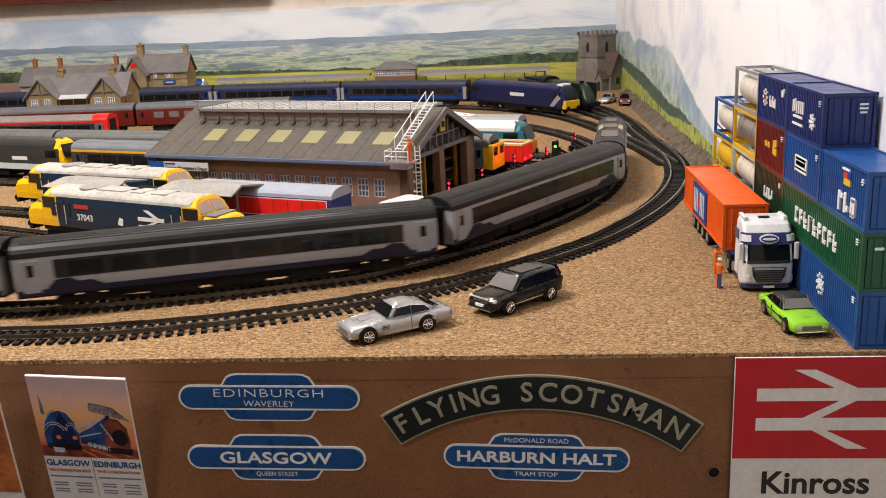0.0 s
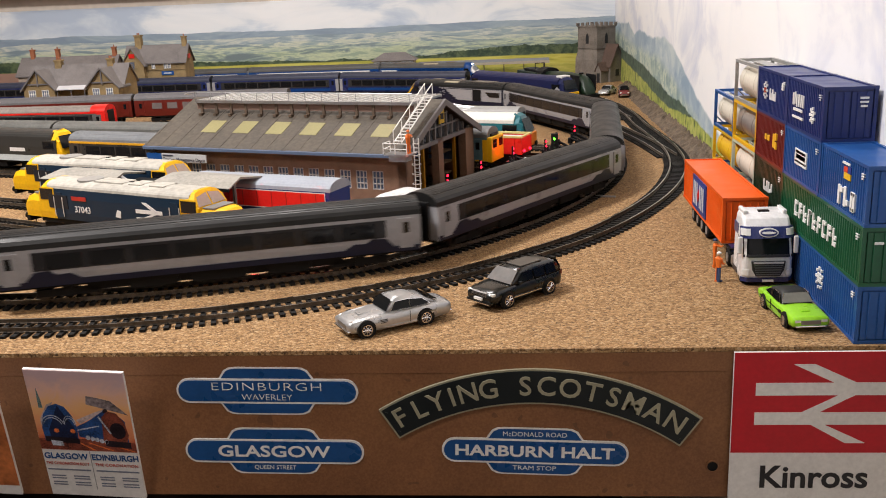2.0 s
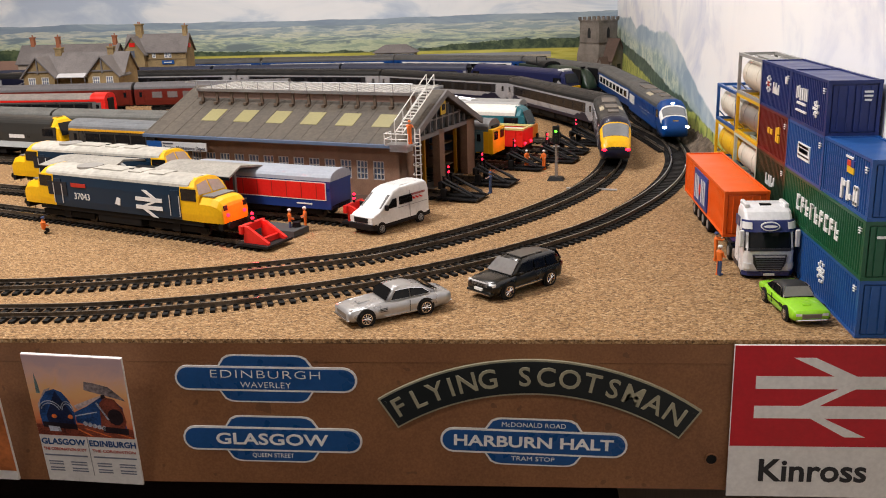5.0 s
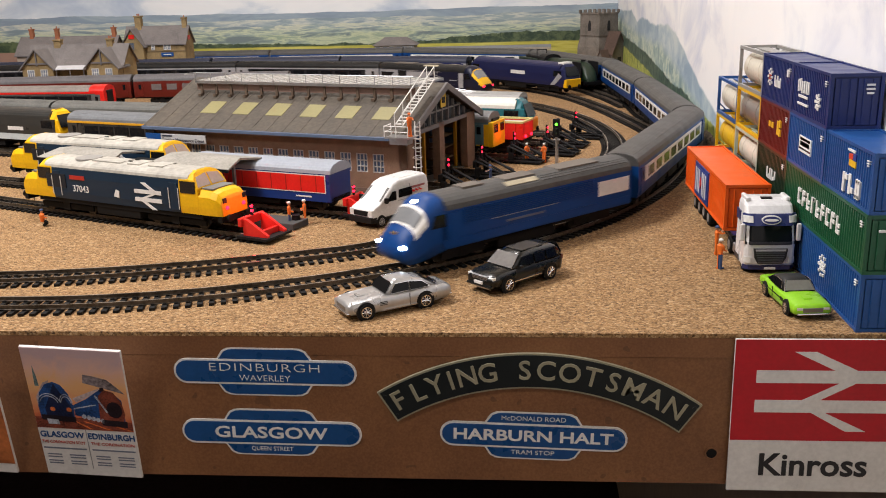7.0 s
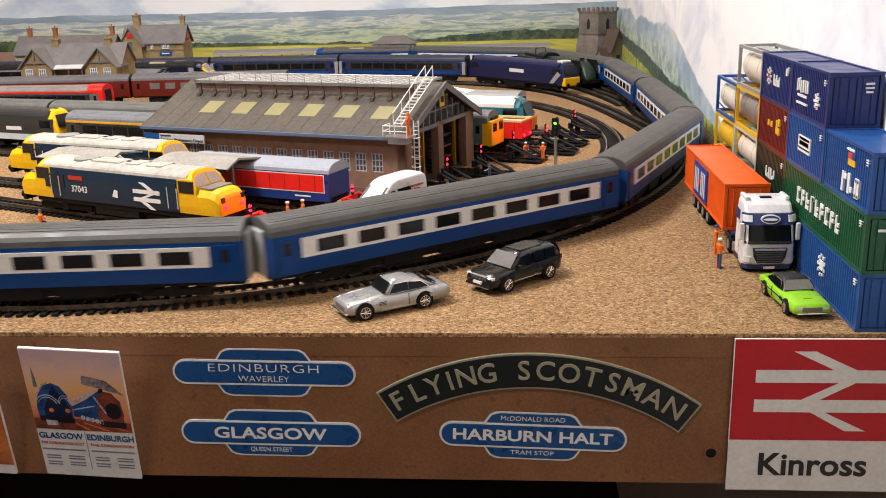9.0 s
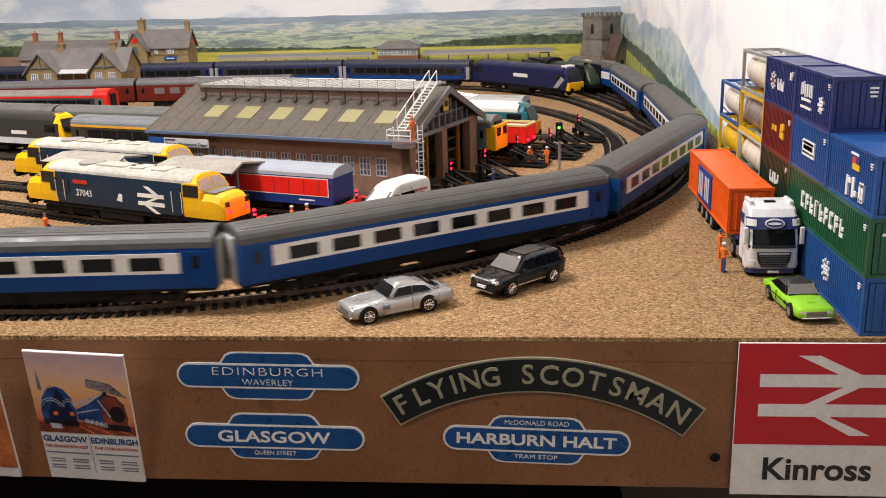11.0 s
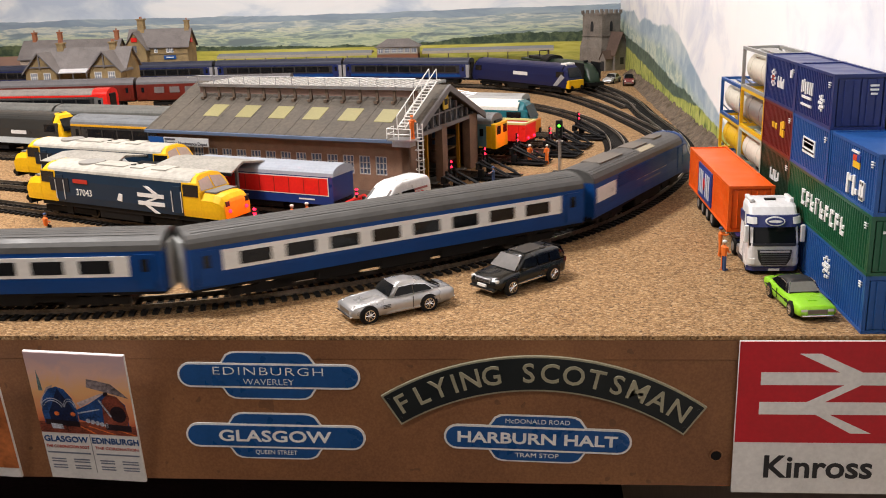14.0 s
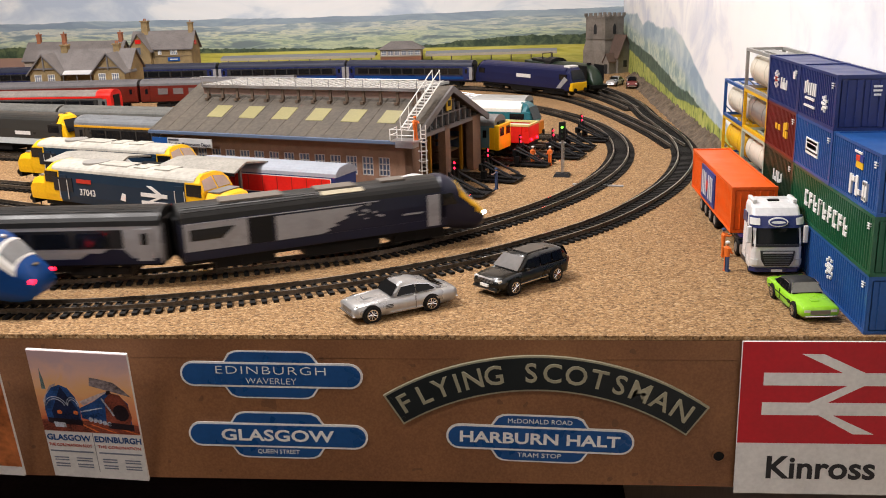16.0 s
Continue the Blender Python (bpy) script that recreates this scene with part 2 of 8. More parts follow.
YELLOW = mat("warning_yellow_paint", (0.80, 0.45, 0.006), 0.4)
BRBLUE = mat("rail_blue_paint", (0.004, 0.022, 0.048), 0.42)
RED = mat("signal_red_plastic", (0.70, 0.02, 0.015), 0.35, coat=0.2)
MAROON = mat("maroon_paint", (0.115, 0.012, 0.007), 0.4)
GREYPL = mat("grey_plastic", (0.30, 0.30, 0.30), 0.5)
GREYMETAL = mat("grey_metal", (0.42, 0.42, 0.43), 0.35, 0.8)
CHROME = mat("chrome", (0.75, 0.75, 0.76), 0.12, 1.0)
ORANGE = mat("orange_paint", (0.85, 0.13, 0.01), 0.4)


def glow(name, colour, strength):
    return mat(name, colour, 0.4, glow=strength)


REDLED = glow("red_led", (1.0, 0.010, 0.035), 5.0)
WHITELED = glow("white_led", (0.75, 0.88, 1.0), 12.0)
GREENLED = glow("green_led", (0.10, 1.0, 0.03), 4.0)

# ---------------------------------------------------------------- mesh helpers


def part(name, bm, material, parent=None, label="", smooth=False, place=None):
    me = bpy.data.meshes.new(name)
    if smooth:
        for f in bm.faces:
            f.smooth = True
    bm.normal_update()
    bm.to_mesh(me)
    bm.free()
    for mt in (material if isinstance(material, (list, tuple)) else [material]):
        me.materials.append(mt)
    ob = new(name, me)
    if parent is not None:
        ob.parent = parent
    if place is not None:
        ob.matrix_basis = place
    if label:
        ob["label"] = label
    return ob


def thing(name, label, category, group="", kind="", place=None):
    ob = new(name)
    ob.empty_display_size = 0.01
    if place is not None:
        ob.matrix_basis = place
    return tagged(ob, label, category, group, kind)


def box(bm, x0, x1, y0, y1, z0, z1, bevel=0.0, m=None):
    made = bmesh.ops.create_cube(bm, size=1.0)["verts"]
    t = Matrix.Translation(((x0 + x1) / 2, (y0 + y1) / 2, (z0 + z1) / 2)) @ Matrix.Diagonal((x1 - x0, y1 - y0, z1 - z0, 1))
    bmesh.ops.transform(bm, matrix=(m @ t) if m else t, verts=made)
    if bevel:
        edges = list({e for v in made for e in v.link_edges})
        bmesh.ops.bevel(bm, geom=edges, offset=bevel, segments=2, affect="EDGES", profile=0.5)
    return bm


def boxes(*dims, bevel=0.0):
    bm = bmesh.new()
    for d in dims:
        box(bm, *d, bevel=bevel)
    return bm


def cyl(bm, centre, axis, r, length, seg=16, r2=None):
    made = bmesh.ops.create_cone(bm, cap_ends=True, segments=seg, radius1=r, radius2=r if r2 is None else r2, depth=length)["verts"]
    turn = Vector((0, 0, 1)).rotation_difference(Vector(axis)).to_matrix().to_4x4()
    bmesh.ops.transform(bm, matrix=Matrix.Translation(centre) @ turn, verts=made)
    return bm


def rod(bm, a, b, r, seg=6):
    a, b = Vector(a), Vector(b)
    return cyl(bm, (a + b) / 2, (b - a).normalized(), r, (b - a).length, seg)


def loft(bm, sections, caps=True, close=True):
    """Rings of equal count joined in order."""
    rings = [[bm.verts.new(p) for p in s] for s in sections]
    n = len(rings[0])
    for a, b in zip(rings, rings[1:]):
        for i in range(n if close else n - 1):
            j = (i + 1) % n
            bm.faces.new((a[i], a[j], b[j], b[i]))
    if caps:
        bm.faces.new(list(reversed(rings[0])))
        bm.faces.new(rings[-1])
    bmesh.ops.recalc_face_normals(bm, faces=bm.faces)
    return bm


def prism_x(bm, profile, x0, x1):
    """A (y, z) outline drawn out along x."""
    return loft(bm, [[(x0, y, z) for y, z in profile], [(x1, y, z) for y, z in profile]])


def prism_y(bm, profile, y0, y1):
    """An (x, z) outline drawn out along y."""
    return loft(bm, [[(x, y0, z) for x, z in profile], [(x, y1, z) for x, z in profile]])


def ball(bm, centre, r, seg=10, squash=(1, 1, 1)):
    made = bmesh.ops.create_uvsphere(bm, u_segments=seg, v_segments=max(6, seg // 2 + 2), radius=r)["verts"]
    bmesh.ops.transform(bm, matrix=Matrix.Translation(centre) @ Matrix.Diagonal((*squash, 1)), verts=made)
    return bm


def quad_pane(pts, out, lift=0.0003, thick=0.0005):
    """A thin pane through four points, pushed out along the given direction."""
    o = Vector(out).normalized()
    bm = bmesh.new()
    return loft(bm, [[Vector(p) + o * (lift - thick) for p in pts], [Vector(p) + o * lift for p in pts]])


def lettering(text, size, material, parent, place, width=None, name="lettering", depth=0.0002, spacing=1.0, bold=0.0):
    """Raised words in the built-in font, centred on place, in its xy plane."""
    cu = bpy.data.curves.new(name, "FONT")
    cu.body, cu.size, cu.extrude, cu.align_x, cu.align_y = text, size, depth, "CENTER", "CENTER"
    cu.space_character, cu.offset, cu.resolution_u = spacing, bold, 3
    tmp = new("tmp_text", cu)
    bpy.context.view_layer.update()
    me = bpy.data.meshes.new_from_object(tmp.evaluated_get(bpy.context.evaluated_depsgraph_get()))
    bpy.data.objects.remove(tmp)
    bpy.data.curves.remove(cu)
    me.materials.clear()
    me.materials.append(material)
    if width:
        xs = [v.co.x for v in me.vertices]
        k = width / (max(xs) - min(xs))
        mid = (max(xs) + min(xs)) / 2
        for v in me.vertices:
            v.co.x = (v.co.x - mid) * k
    ob = new(name, me)
    ob.parent = parent
    ob.matrix_basis = place
    return ob

# ---------------------------------------------------------------- the room and the layout's setting
X_R, X_L, Y_B = 0.035, -4.15, 1.66   # side wall, open end and back wall of the layout
FLOOR, CEIL = -1.0, 1.3

def structure(name, bm, material, label, category):
    return tagged(part(name, bm, material), label, category, kind="structure")


structure("floor", boxes((-4.4, 1.0, -3.0, 2.0, FLOOR - 0.1, FLOOR)), mat("dark_carpet", (0.05, 0.03, 0.04), 0.95, scale=90, vary=0.2, grain=0.4), "dark carpeted room floor below the layout", "floor")
structure("ceiling", boxes((-4.4, 1.0, -3.0, 2.0, CEIL, CEIL + 0.1)), WALLPAINT, "plain cream room ceiling", "ceiling")
structure("wall_north", boxes((-4.4, 1.0, Y_B + 0.012, Y_B + 0.11, FLOOR, CEIL)), WALLPAINT, "cream painted wall behind the scenic backdrop", "wall")
structure("wall_east", boxes((X_R + 0.012, X_R + 0.11, -3.0, Y_B + 0.012, FLOOR, CEIL)), WALLPAINT, "cream painted side wall behind the backdrop", "wall")
structure("wall_south", boxes((-4.4, 1.0, -3.1, -3.0, FLOOR, CEIL)), WALLPAINT, "plain cream room wall", "wall")
structure("wall_west", boxes((-4.5, -4.4, -3.0, 2.0, FLOOR, CEIL)), WALLPAINT, "plain cream room wall", "wall")
structure("backdrop_hills", boxes((X_L, X_R - 0.0003, Y_B, Y_B + 0.012, 0.0, 0.196)), landscape_material(False), "printed scenic backdrop of green hills, fields and cloudy sky", "backdrop")
structure("backdrop_cliff", boxes((X_R, X_R + 0.012, -0.45, Y_B, 0.0, 0.45)), landscape_material(True), "printed backdrop of white cloud over a wooded cliff", "backdrop")
shelf = tagged(part("wall_shelf", boxes((-1.66, -0.75, 1.628, 1.668, 0.2330, 0.262), bevel=0.002), mat("dark_red_wood", (0.13, 0.03, 0.02), 0.35, vary=0.2, scale=80, coat=0.3)), "dark red varnished wooden shelf on the wall above the backdrop", "shelf")
structure("ground", boxes((X_L, X_R, 0.0, Y_B, -0.0026, 0.0)), CORK, "tan granulated cork sheet covering the baseboard", "ground")
structure("baseboard", boxes((X_L, X_R, 0.004, Y_B, -0.0146, -0.0027)), BOARD, "brown board that carries the cork", "board")
structure("fascia", boxes((X_L, X_R, 0.0005, 0.0165, -0.096, -0.0150)), BOARD, "brown fibreboard front panel of the layout", "panel")
structure("fascia_edge", boxes((X_L, X_R, 0.0, 0.0036, -0.0147, -0.0028)), BOARD, "brown fibreboard top strip of the layout front", "trim")

# ---------------------------------------------------------------- track lines
RAIL_TOP = 0.0052


def spline(points, step=0.004):
    """Even points along a smooth line through the given ones."""
    P = [np.array(p, float) for p in points]
    P = [2 * P[0] - P[1]] + P + [2 * P[-1] - P[-2]]
    fine = []
    for a, b, c, d in zip(P, P[1:], P[2:], P[3:]):
        ta, tb, tc = [max(1e-6, np.linalg.norm(q - p) ** 0.5) for p, q in ((a, b), (b, c), (c, d))]
        m1 = (b - a) / ta - (c - a) / (ta + tb) + (c - b) / tb
        m2 = (c - b) / tb - (d - b) / (tb + tc) + (d - c) / tc
        m1, m2 = m1 * tb, m2 * tb
        for s in np.linspace(0, 1, 40, endpoint=False):
            fine.append((2 * s**3 - 3 * s**2 + 1) * b + (s**3 - 2 * s**2 + s) * m1 + (-2 * s**3 + 3 * s**2) * c + (s**3 - s**2) * m2)
    fine.append(P[-2])
    fine = np.array(fine)
    d = np.r_[0, np.cumsum(np.linalg.norm(np.diff(fine, axis=0), axis=1))]
    s = np.arange(0, d[-1], step)
    return np.c_[np.interp(s, d, fine[:, 0]), np.interp(s, d, fine[:, 1])], step


def arc(cx, cy, r, a0, a1, n):
    return [(cx + r * math.cos(radians(a)), cy + r * math.sin(radians(a))) for a in np.linspace(a0, a1, n)]


# both loops run from the far left along the front, round the curve and away along the back
INNER = [(-1.407, 0.094), (-1.0, 0.094), (-0.70, 0.0935), (-0.615, 0.0935)] + arc(-0.615, 0.781, 0.690, -84, -67, 4) + arc(-0.674, 0.637, 0.600, -52, 42, 12) + [(-0.315, 1.118), (-0.42, 1.18), (-0.58, 1.238), (-0.75, 1.272), (-0.95, 1.288), (-1.407, 1.288)]
OUTER = [(-4.1, 0.033), (-1.50, 0.033), (-1.0, 0.035), (-0.62, 0.0365)] + arc(-0.532, 0.531, 0.492, -92, -50, 6) + arc(-0.707, 0.653, 0.707, -36, 0, 6) + [(-0.004, 0.76), (-0.010, 0.86), (-0.012, 0.97), (-0.021, 1.08), (-0.040, 1.18), (-0.075, 1.285), (-0.14, 1.39), (-0.25, 1.475), (-0.42, 1.535), (-0.7, 1.56), (-1.5, 1.56), (-4.1, 1.56)]
# left end of the inner loop, out of view
LOOP = INNER + arc(-1.407, 0.691, 0.597, 112, 248, 9)


class Line:
    def __init__(self, points, step=0.004):
        self.p, self.step = spline(points, step)
        self.length = (len(self.p) - 1) * step

    def at(self, s):
        i = min(max(s / self.step, 0), len(self.p) - 1.001)
        k = int(i)
        return self.p[k] + (self.p[k + 1] - self.p[k]) * (i - k)

    def s_near(self, x, y):
        return float(np.argmin(((self.p - (x, y)) ** 2).sum(1)) * self.step)

    def seat(self, s, half):
        """The pose of a vehicle whose two bogies ride half a wheelbase before and behind s; x points to rising s."""
        a, b = self.at(s - half), self.at(s + half)
        d = b - a
        return pose((a[0] + b[0]) / 2, (a[1] + b[1]) / 2, RAIL_TOP, 0, 0, math.degrees(math.atan2(d[1], d[0])))


LOOP_LINE, OUT_LINE = Line(LOOP + [INNER[0]]), Line(OUTER)


def rail_mesh(line, side, s0, s1):
    bm = bmesh.new()
    prof = [(-0.0009, 0.0019), (0.0009, 0.0019), (0.0009, 0.0024), (0.0004, 0.0026), (0.0004, 0.0043), (0.00055, 0.0044), (0.00055, RAIL_TOP), (-0.00055, RAIL_TOP), (-0.00055, 0.0044), (-0.0004, 0.0043), (-0.0004, 0.0026), (-0.0009, 0.0024)]
    secs = []
    for s in np.arange(s0, s1, 0.012):
        a, b = line.at(s - 0.004), line.at(s + 0.004)
        d = (b - a) / np.linalg.norm(b - a)
        n = np.array((-d[1], d[0]))
        c = line.at(s)
        secs.append([(*(c + n * (side * 0.00835 + w)), z) for w, z in prof])
    return loft(bm, secs)


SLEEPER_MESH = None


def sleeper_mesh():
    global SLEEPER_MESH
    if SLEEPER_MESH is None:
        bm = boxes((-0.0017, 0.0017, -0.0155, 0.0155, 0.0, 0.0018))
        for side in (-1, 1):
            for o in (-1, 1):
                y = side * 0.00835 + o * 0.0016
                box(bm, -0.0011, 0.0011, y - 0.0006, y + 0.0006, 0.0018, 0.0027)
        SLEEPER_MESH = bpy.data.meshes.new("sleeper")
        bm.to_mesh(SLEEPER_MESH)
        bm.free()
        SLEEPER_MESH.materials.append(SLEEPER)
    return SLEEPER_MESH


def lay_track(points, label, singles=None, s0=0.0, s1=None, spacing=0.0072):
    """A length of track: two rails, the sleepers of the stretch singles as parts, the rest joined."""
    line = points if isinstance(points, Line) else Line(points)
    s1 = line.length - 0.002 if s1 is None else s1
    t = thing("track", label, "railway track", "tracks", "structure")
    for side in (-1, 1):
        bm = rail_mesh(line, side, s0 + 0.002, s1)
        # Only the running surface is bright; shade is coloured into the other faces.
        for f in bm.faces:
            f.material_index = 0 if f.normal.z > 0.7 and f.calc_center_median().z > 0.0050 else 1
        part("rail", bm, [RAILM, RAILSHADE], t)
    me = sleeper_mesh()
    verts, faces = [v.co.copy() for v in me.vertices], [tuple(p.vertices) for p in me.polygons]
    V, F = [], []
    for k, s in enumerate(np.arange(s0 + 0.004, s1 - 0.002, spacing)):
        m = line.seat(s, 0.004)
        m.translation.z = 0.0
        if singles and singles[0] <= s <= singles[1]:
            ob = new("sleeper", me)
            ob.parent, ob.matrix_basis = t, m
        else:
            base = len(V)
            V += [m @ v for v in verts]
            F += [tuple(base + i for i in f) for f in faces]
    if V:
        me2 = bpy.data.meshes.new("sleepers")
        me2.from_pydata(V, [], F)
        me2.materials.append(SLEEPER)
        ob = tagged(new("sleepers", me2), kind="stuff")
        ob.parent = t
    return line


# ---------------------------------------------------------------- rolling stock
def roof_profile(w, z1, top, n=9):
    return [(w * math.cos(a), z1 + (top - z1) * math.sin(a) ** 0.8) for a in np.linspace(0, math.pi, n)]


def bogie(parent, x, base=0.034, wheel_r=0.0058):
    b = part("bogie", boxes((x - base * 0.62, x + base * 0.62, -0.0135, -0.0118, 0.0035, 0.0085), (x - base * 0.62, x + base * 0.62, 0.0118, 0.0135, 0.0035, 0.0085), (x - 0.004, x + 0.004, -0.0145, 0.0145, 0.003, 0.010)), SOOT, parent)
    for dx in (-base / 2, base / 2):
        bm = bmesh.new()
        cyl(bm, (x + dx, 0, wheel_r), (0, 1, 0), 0.0012, 0.024, 8)
        for s in (-1, 1):
            cyl(bm, (x + dx, s * 0.0085, wheel_r), (0, 1, 0), wheel_r, 0.0026, 18)
        part("wheelset", bm, mat("dark_wheel_steel", (0.06, 0.055, 0.05), 0.4, 0.7), b)
    return b


def coach(name, label, length, side_mat, band_mat, roof_mat, lower_mat=None, windows=8, win_w=0.021, win_z=(0.0245, 0.0345), band_z=(0.0225, 0.0365), group="", ribs=True, band_ends=0.02, width=0.0178, doors=True, glaze=None, top=0.0495, gangway=None):
    c = thing(name, label, "railway coach", group)
    h = length / 2
    w = width
    zs, zc = 0.0125, 0.0395
    bm = bmesh.new()
    prof = [(-w * 0.94, zs), (-w, zs + 0.008), (-w, 0.030), (-w * 0.965, zc), (w * 0.965, zc), (w, 0.030), (w, zs + 0.008), (w * 0.94, zs)]
    prism_x(bm, prof, -h, h)
    part("body", bm, side_mat, c)
    bm = bmesh.new()
    prism_x(bm, roof_profile(w * 0.975, zc - 0.0006, top, 13), -h, h)
    roof = part("roof", bm, roof_mat, c, smooth=False)
    if ribs:
        bm = bmesh.new()
        for y in (-0.0105, -0.0075, -0.0045, -0.0015, 0.0015, 0.0045, 0.0075, 0.0105):
            a = math.acos(max(-1, min(1, y / (w * 0.975))))
            z = zc - 0.0006 + (top - zc) * math.sin(a) ** 0.8
            box(bm, -h * 0.97, h * 0.97, y - 0.00035, y + 0.00035, z - 0.0008, z + 0.0006)
        tagged(part("roof_rib", bm, roof_mat, roof), kind="stuff")
    if lower_mat:
        for s in (-1, 1):
            part("lower_panel", boxes((-h + 0.001, h - 0.001, min(s * (w - 0.0003), s * (w + 0.00025)), max(s * (w - 0.0003), s * (w + 0.00025)), zs + 0.0075, zs + 0.0105)), lower_mat, c)
    for s in (-1, 1):
        y0, y1 = sorted((s * (w - 0.0008), s * (w + 0.0003)))
        if band_mat:
            part("window_band", boxes((-h + band_ends, h - band_ends, y0, y1, *band_z)), band_mat, c)
        y0, y1 = sorted((s * (w - 0.0008), s * (w + 0.0006)))
        pitch = (length - 2 * band_ends - 0.012) / windows
        for i in range(windows):
            x = -h + band_ends + 0.006 + pitch * (i + 0.5)
            ww = min(win_w, pitch * 0.92)
            part("window", boxes((x - ww / 2, x + ww / 2, y0, y1, *win_z)), glaze or GLASS, c)
        if doors:
            for e in (-1, 1):
                x = e * (h - 0.011)
                d = part("door", boxes((x - 0.0055, x + 0.0055, y0, y1 if s > 0 else y1, 0.0145, 0.037)), side_mat, c)
                part("door_window", boxes((x - 0.0022, x + 0.0022, *sorted((s * (w + 0.0004), s * (w + 0.0009))), 0.026, 0.034)), GLASS, d)
    for e in (-1, 1):
        x0, x1 = sorted((e * h, e * (h + 0.0025)))
        part("gangway", boxes((x0, x1, -0.0095, 0.0095, 0.012, 0.0425), bevel=0.0010), gangway or BLACK, c)
    under = bmesh.new()
    for x, l in ((-0.045, 0.035), (0.0, 0.04), (0.05, 0.032)):
        box(under, x - l / 2, x + l / 2, -0.015, 0.015, 0.0035, 0.0125, 0.0008)
    box(under, -h, h, -0.0158, 0.0158, 0.0105, 0.0128)
    # Black filler between the bogies, added for the shade under the coach.
    box(under, -h + 0.058, h - 0.058, -0.0135, 0.0135, 0.0055, 0.0110)
    part("underframe", under, SOOT, c)
    for e in (-1, 1):
        bogie(c, e * (h - 0.046))
    return c


def power_car(name, label, length, palette, kind):
    """Wedge-nosed power car; the nose points along +x. palette: roof, side, lower, nose, window surround."""
    roof_m, side_m, lower_m, nose_m, face_m = palette
    c = thing(name, label, "locomotive", "moving trains")
    h, w = length / 2, 0.0175
    xn = h - 0.0345
    zs, zc, top = 0.0115, 0.0395, 0.0495
    side = [(-w * 0.95, zs), (-w, zs + 0.007), (-w, 0.030), (-w * 0.965, zc), (w * 0.965, zc), (w, 0.030), (w, zs + 0.007), (w * 0.95, zs)]
    bm = bmesh.new()
    prism_x(bm, side, -h, xn)
    part("body", bm, side_m, c)
    bm = bmesh.new()
    prism_x(bm, roof_profile(w * 0.975, zc - 0.0005, top, 13), -h, xn - 0.004)
    roof = part("roof", bm, roof_m, c)
    bm = bmesh.new()
    for y in (-0.0140, -0.0118, -0.0095, 0.0095, 0.0118, 0.0140):
        a = math.acos(y / (w * 0.975))
        z = zc - 0.0005 + (top - zc) * math.sin(a) ** 0.8
        box(bm, -h + 0.002, -h + 0.100, y - 0.00035, y + 0.00035, z - 0.0012, z + 0.0005)
    tagged(part("roof_rib", bm, roof_m, roof), kind="stuff")
    grime = mat("weathered_roof_grille", (0.15, 0.13, 0.11), 0.7, grain=0.4)
    for g in ((-h + 0.03, -h + 0.075, -0.0085, 0.0085, 0.0470, 0.0497), (-h + 0.10, -h + 0.13, -0.0075, 0.0075, 0.0475, 0.0499), (-h + 0.150, -h + 0.170, -0.0060, 0.0060, 0.0475, 0.0503)):
        part("roof_grille", boxes(g), grime, roof)
    pale_hatch = mat("dusty_cream_hatch", (0.42, 0.37, 0.26), 0.7, grain=0.3, vary=0.15)
    for sd in (-1, 1):
        z0 = [zc - 0.0005 + (top - zc) * math.sin(math.acos(y / (w * 0.975))) ** 0.8 for y in (0.0132, 0.0085)]
        part("side_hatch", quad_pane([(-h + 0.102, sd * 0.0132, z0[0]), (-h + 0.134, sd * 0.0132, z0[0]), (-h + 0.134, sd * 0.0085, z0[1]), (-h + 0.102, sd * 0.0085, z0[1])], (0, sd * 0.6, 1), 0.0007, 0.0012), pale_hatch, roof)
    # nose: rings that fall over the windscreen to a blunt tip and tuck under at the chin
    ring = [(-0.95, 0.0), (-1.0, 0.22), (-1.0, 0.48), (-0.985, 0.66), (-0.94, 0.80), (-0.72, 0.94), (-0.3, 1.0), (0.3, 1.0), (0.72, 0.94), (0.94, 0.80), (0.985, 0.66), (1.0, 0.48), (1.0, 0.22), (0.95, 0.0)]
    shape = ((-0.004, 1.0, top, zs), (0.0, 1.0, top, zs - 0.001), (0.0050, 0.998, 0.0488, zs - 0.002), (0.0090, 0.992, 0.0466, zs - 0.003), (0.0118, 0.984, 0.0440, zs - 0.0035), (0.0165, 0.968, 0.0388, zs - 0.0042), (0.0215, 0.945, 0.0330, zs - 0.0048), (0.0252, 0.915, 0.0296, zs - 0.0050), (0.0288, 0.870, 0.0262, zs - 0.0044), (0.0318, 0.810, 0.0222, zs - 0.0028), (0.0336, 0.740, 0.0188, zs - 0.0004), (0.0344, 0.650, 0.0164, zs + 0.0022))
    grid = np.array([[(xn + dx, w * y * ky, bot + (tz - bot) * z) for y, z in ring] for dx, ky, tz, bot in shape])
    bm = bmesh.new()
    loft(bm, [[tuple(q) for q in r] for r in grid])
    part("nose", bm, nose_m, c, smooth=True)

    def on_nose(u, v):
        i, j = min(int(u), len(grid) - 2), min(int(v), len(ring) - 2)
        a, b = u - i, v - j
        g = grid
        return g[i, j] * (1 - a) * (1 - b) + g[i + 1, j] * a * (1 - b) + g[i, j + 1] * (1 - a) * b + g[i + 1, j + 1] * a * b

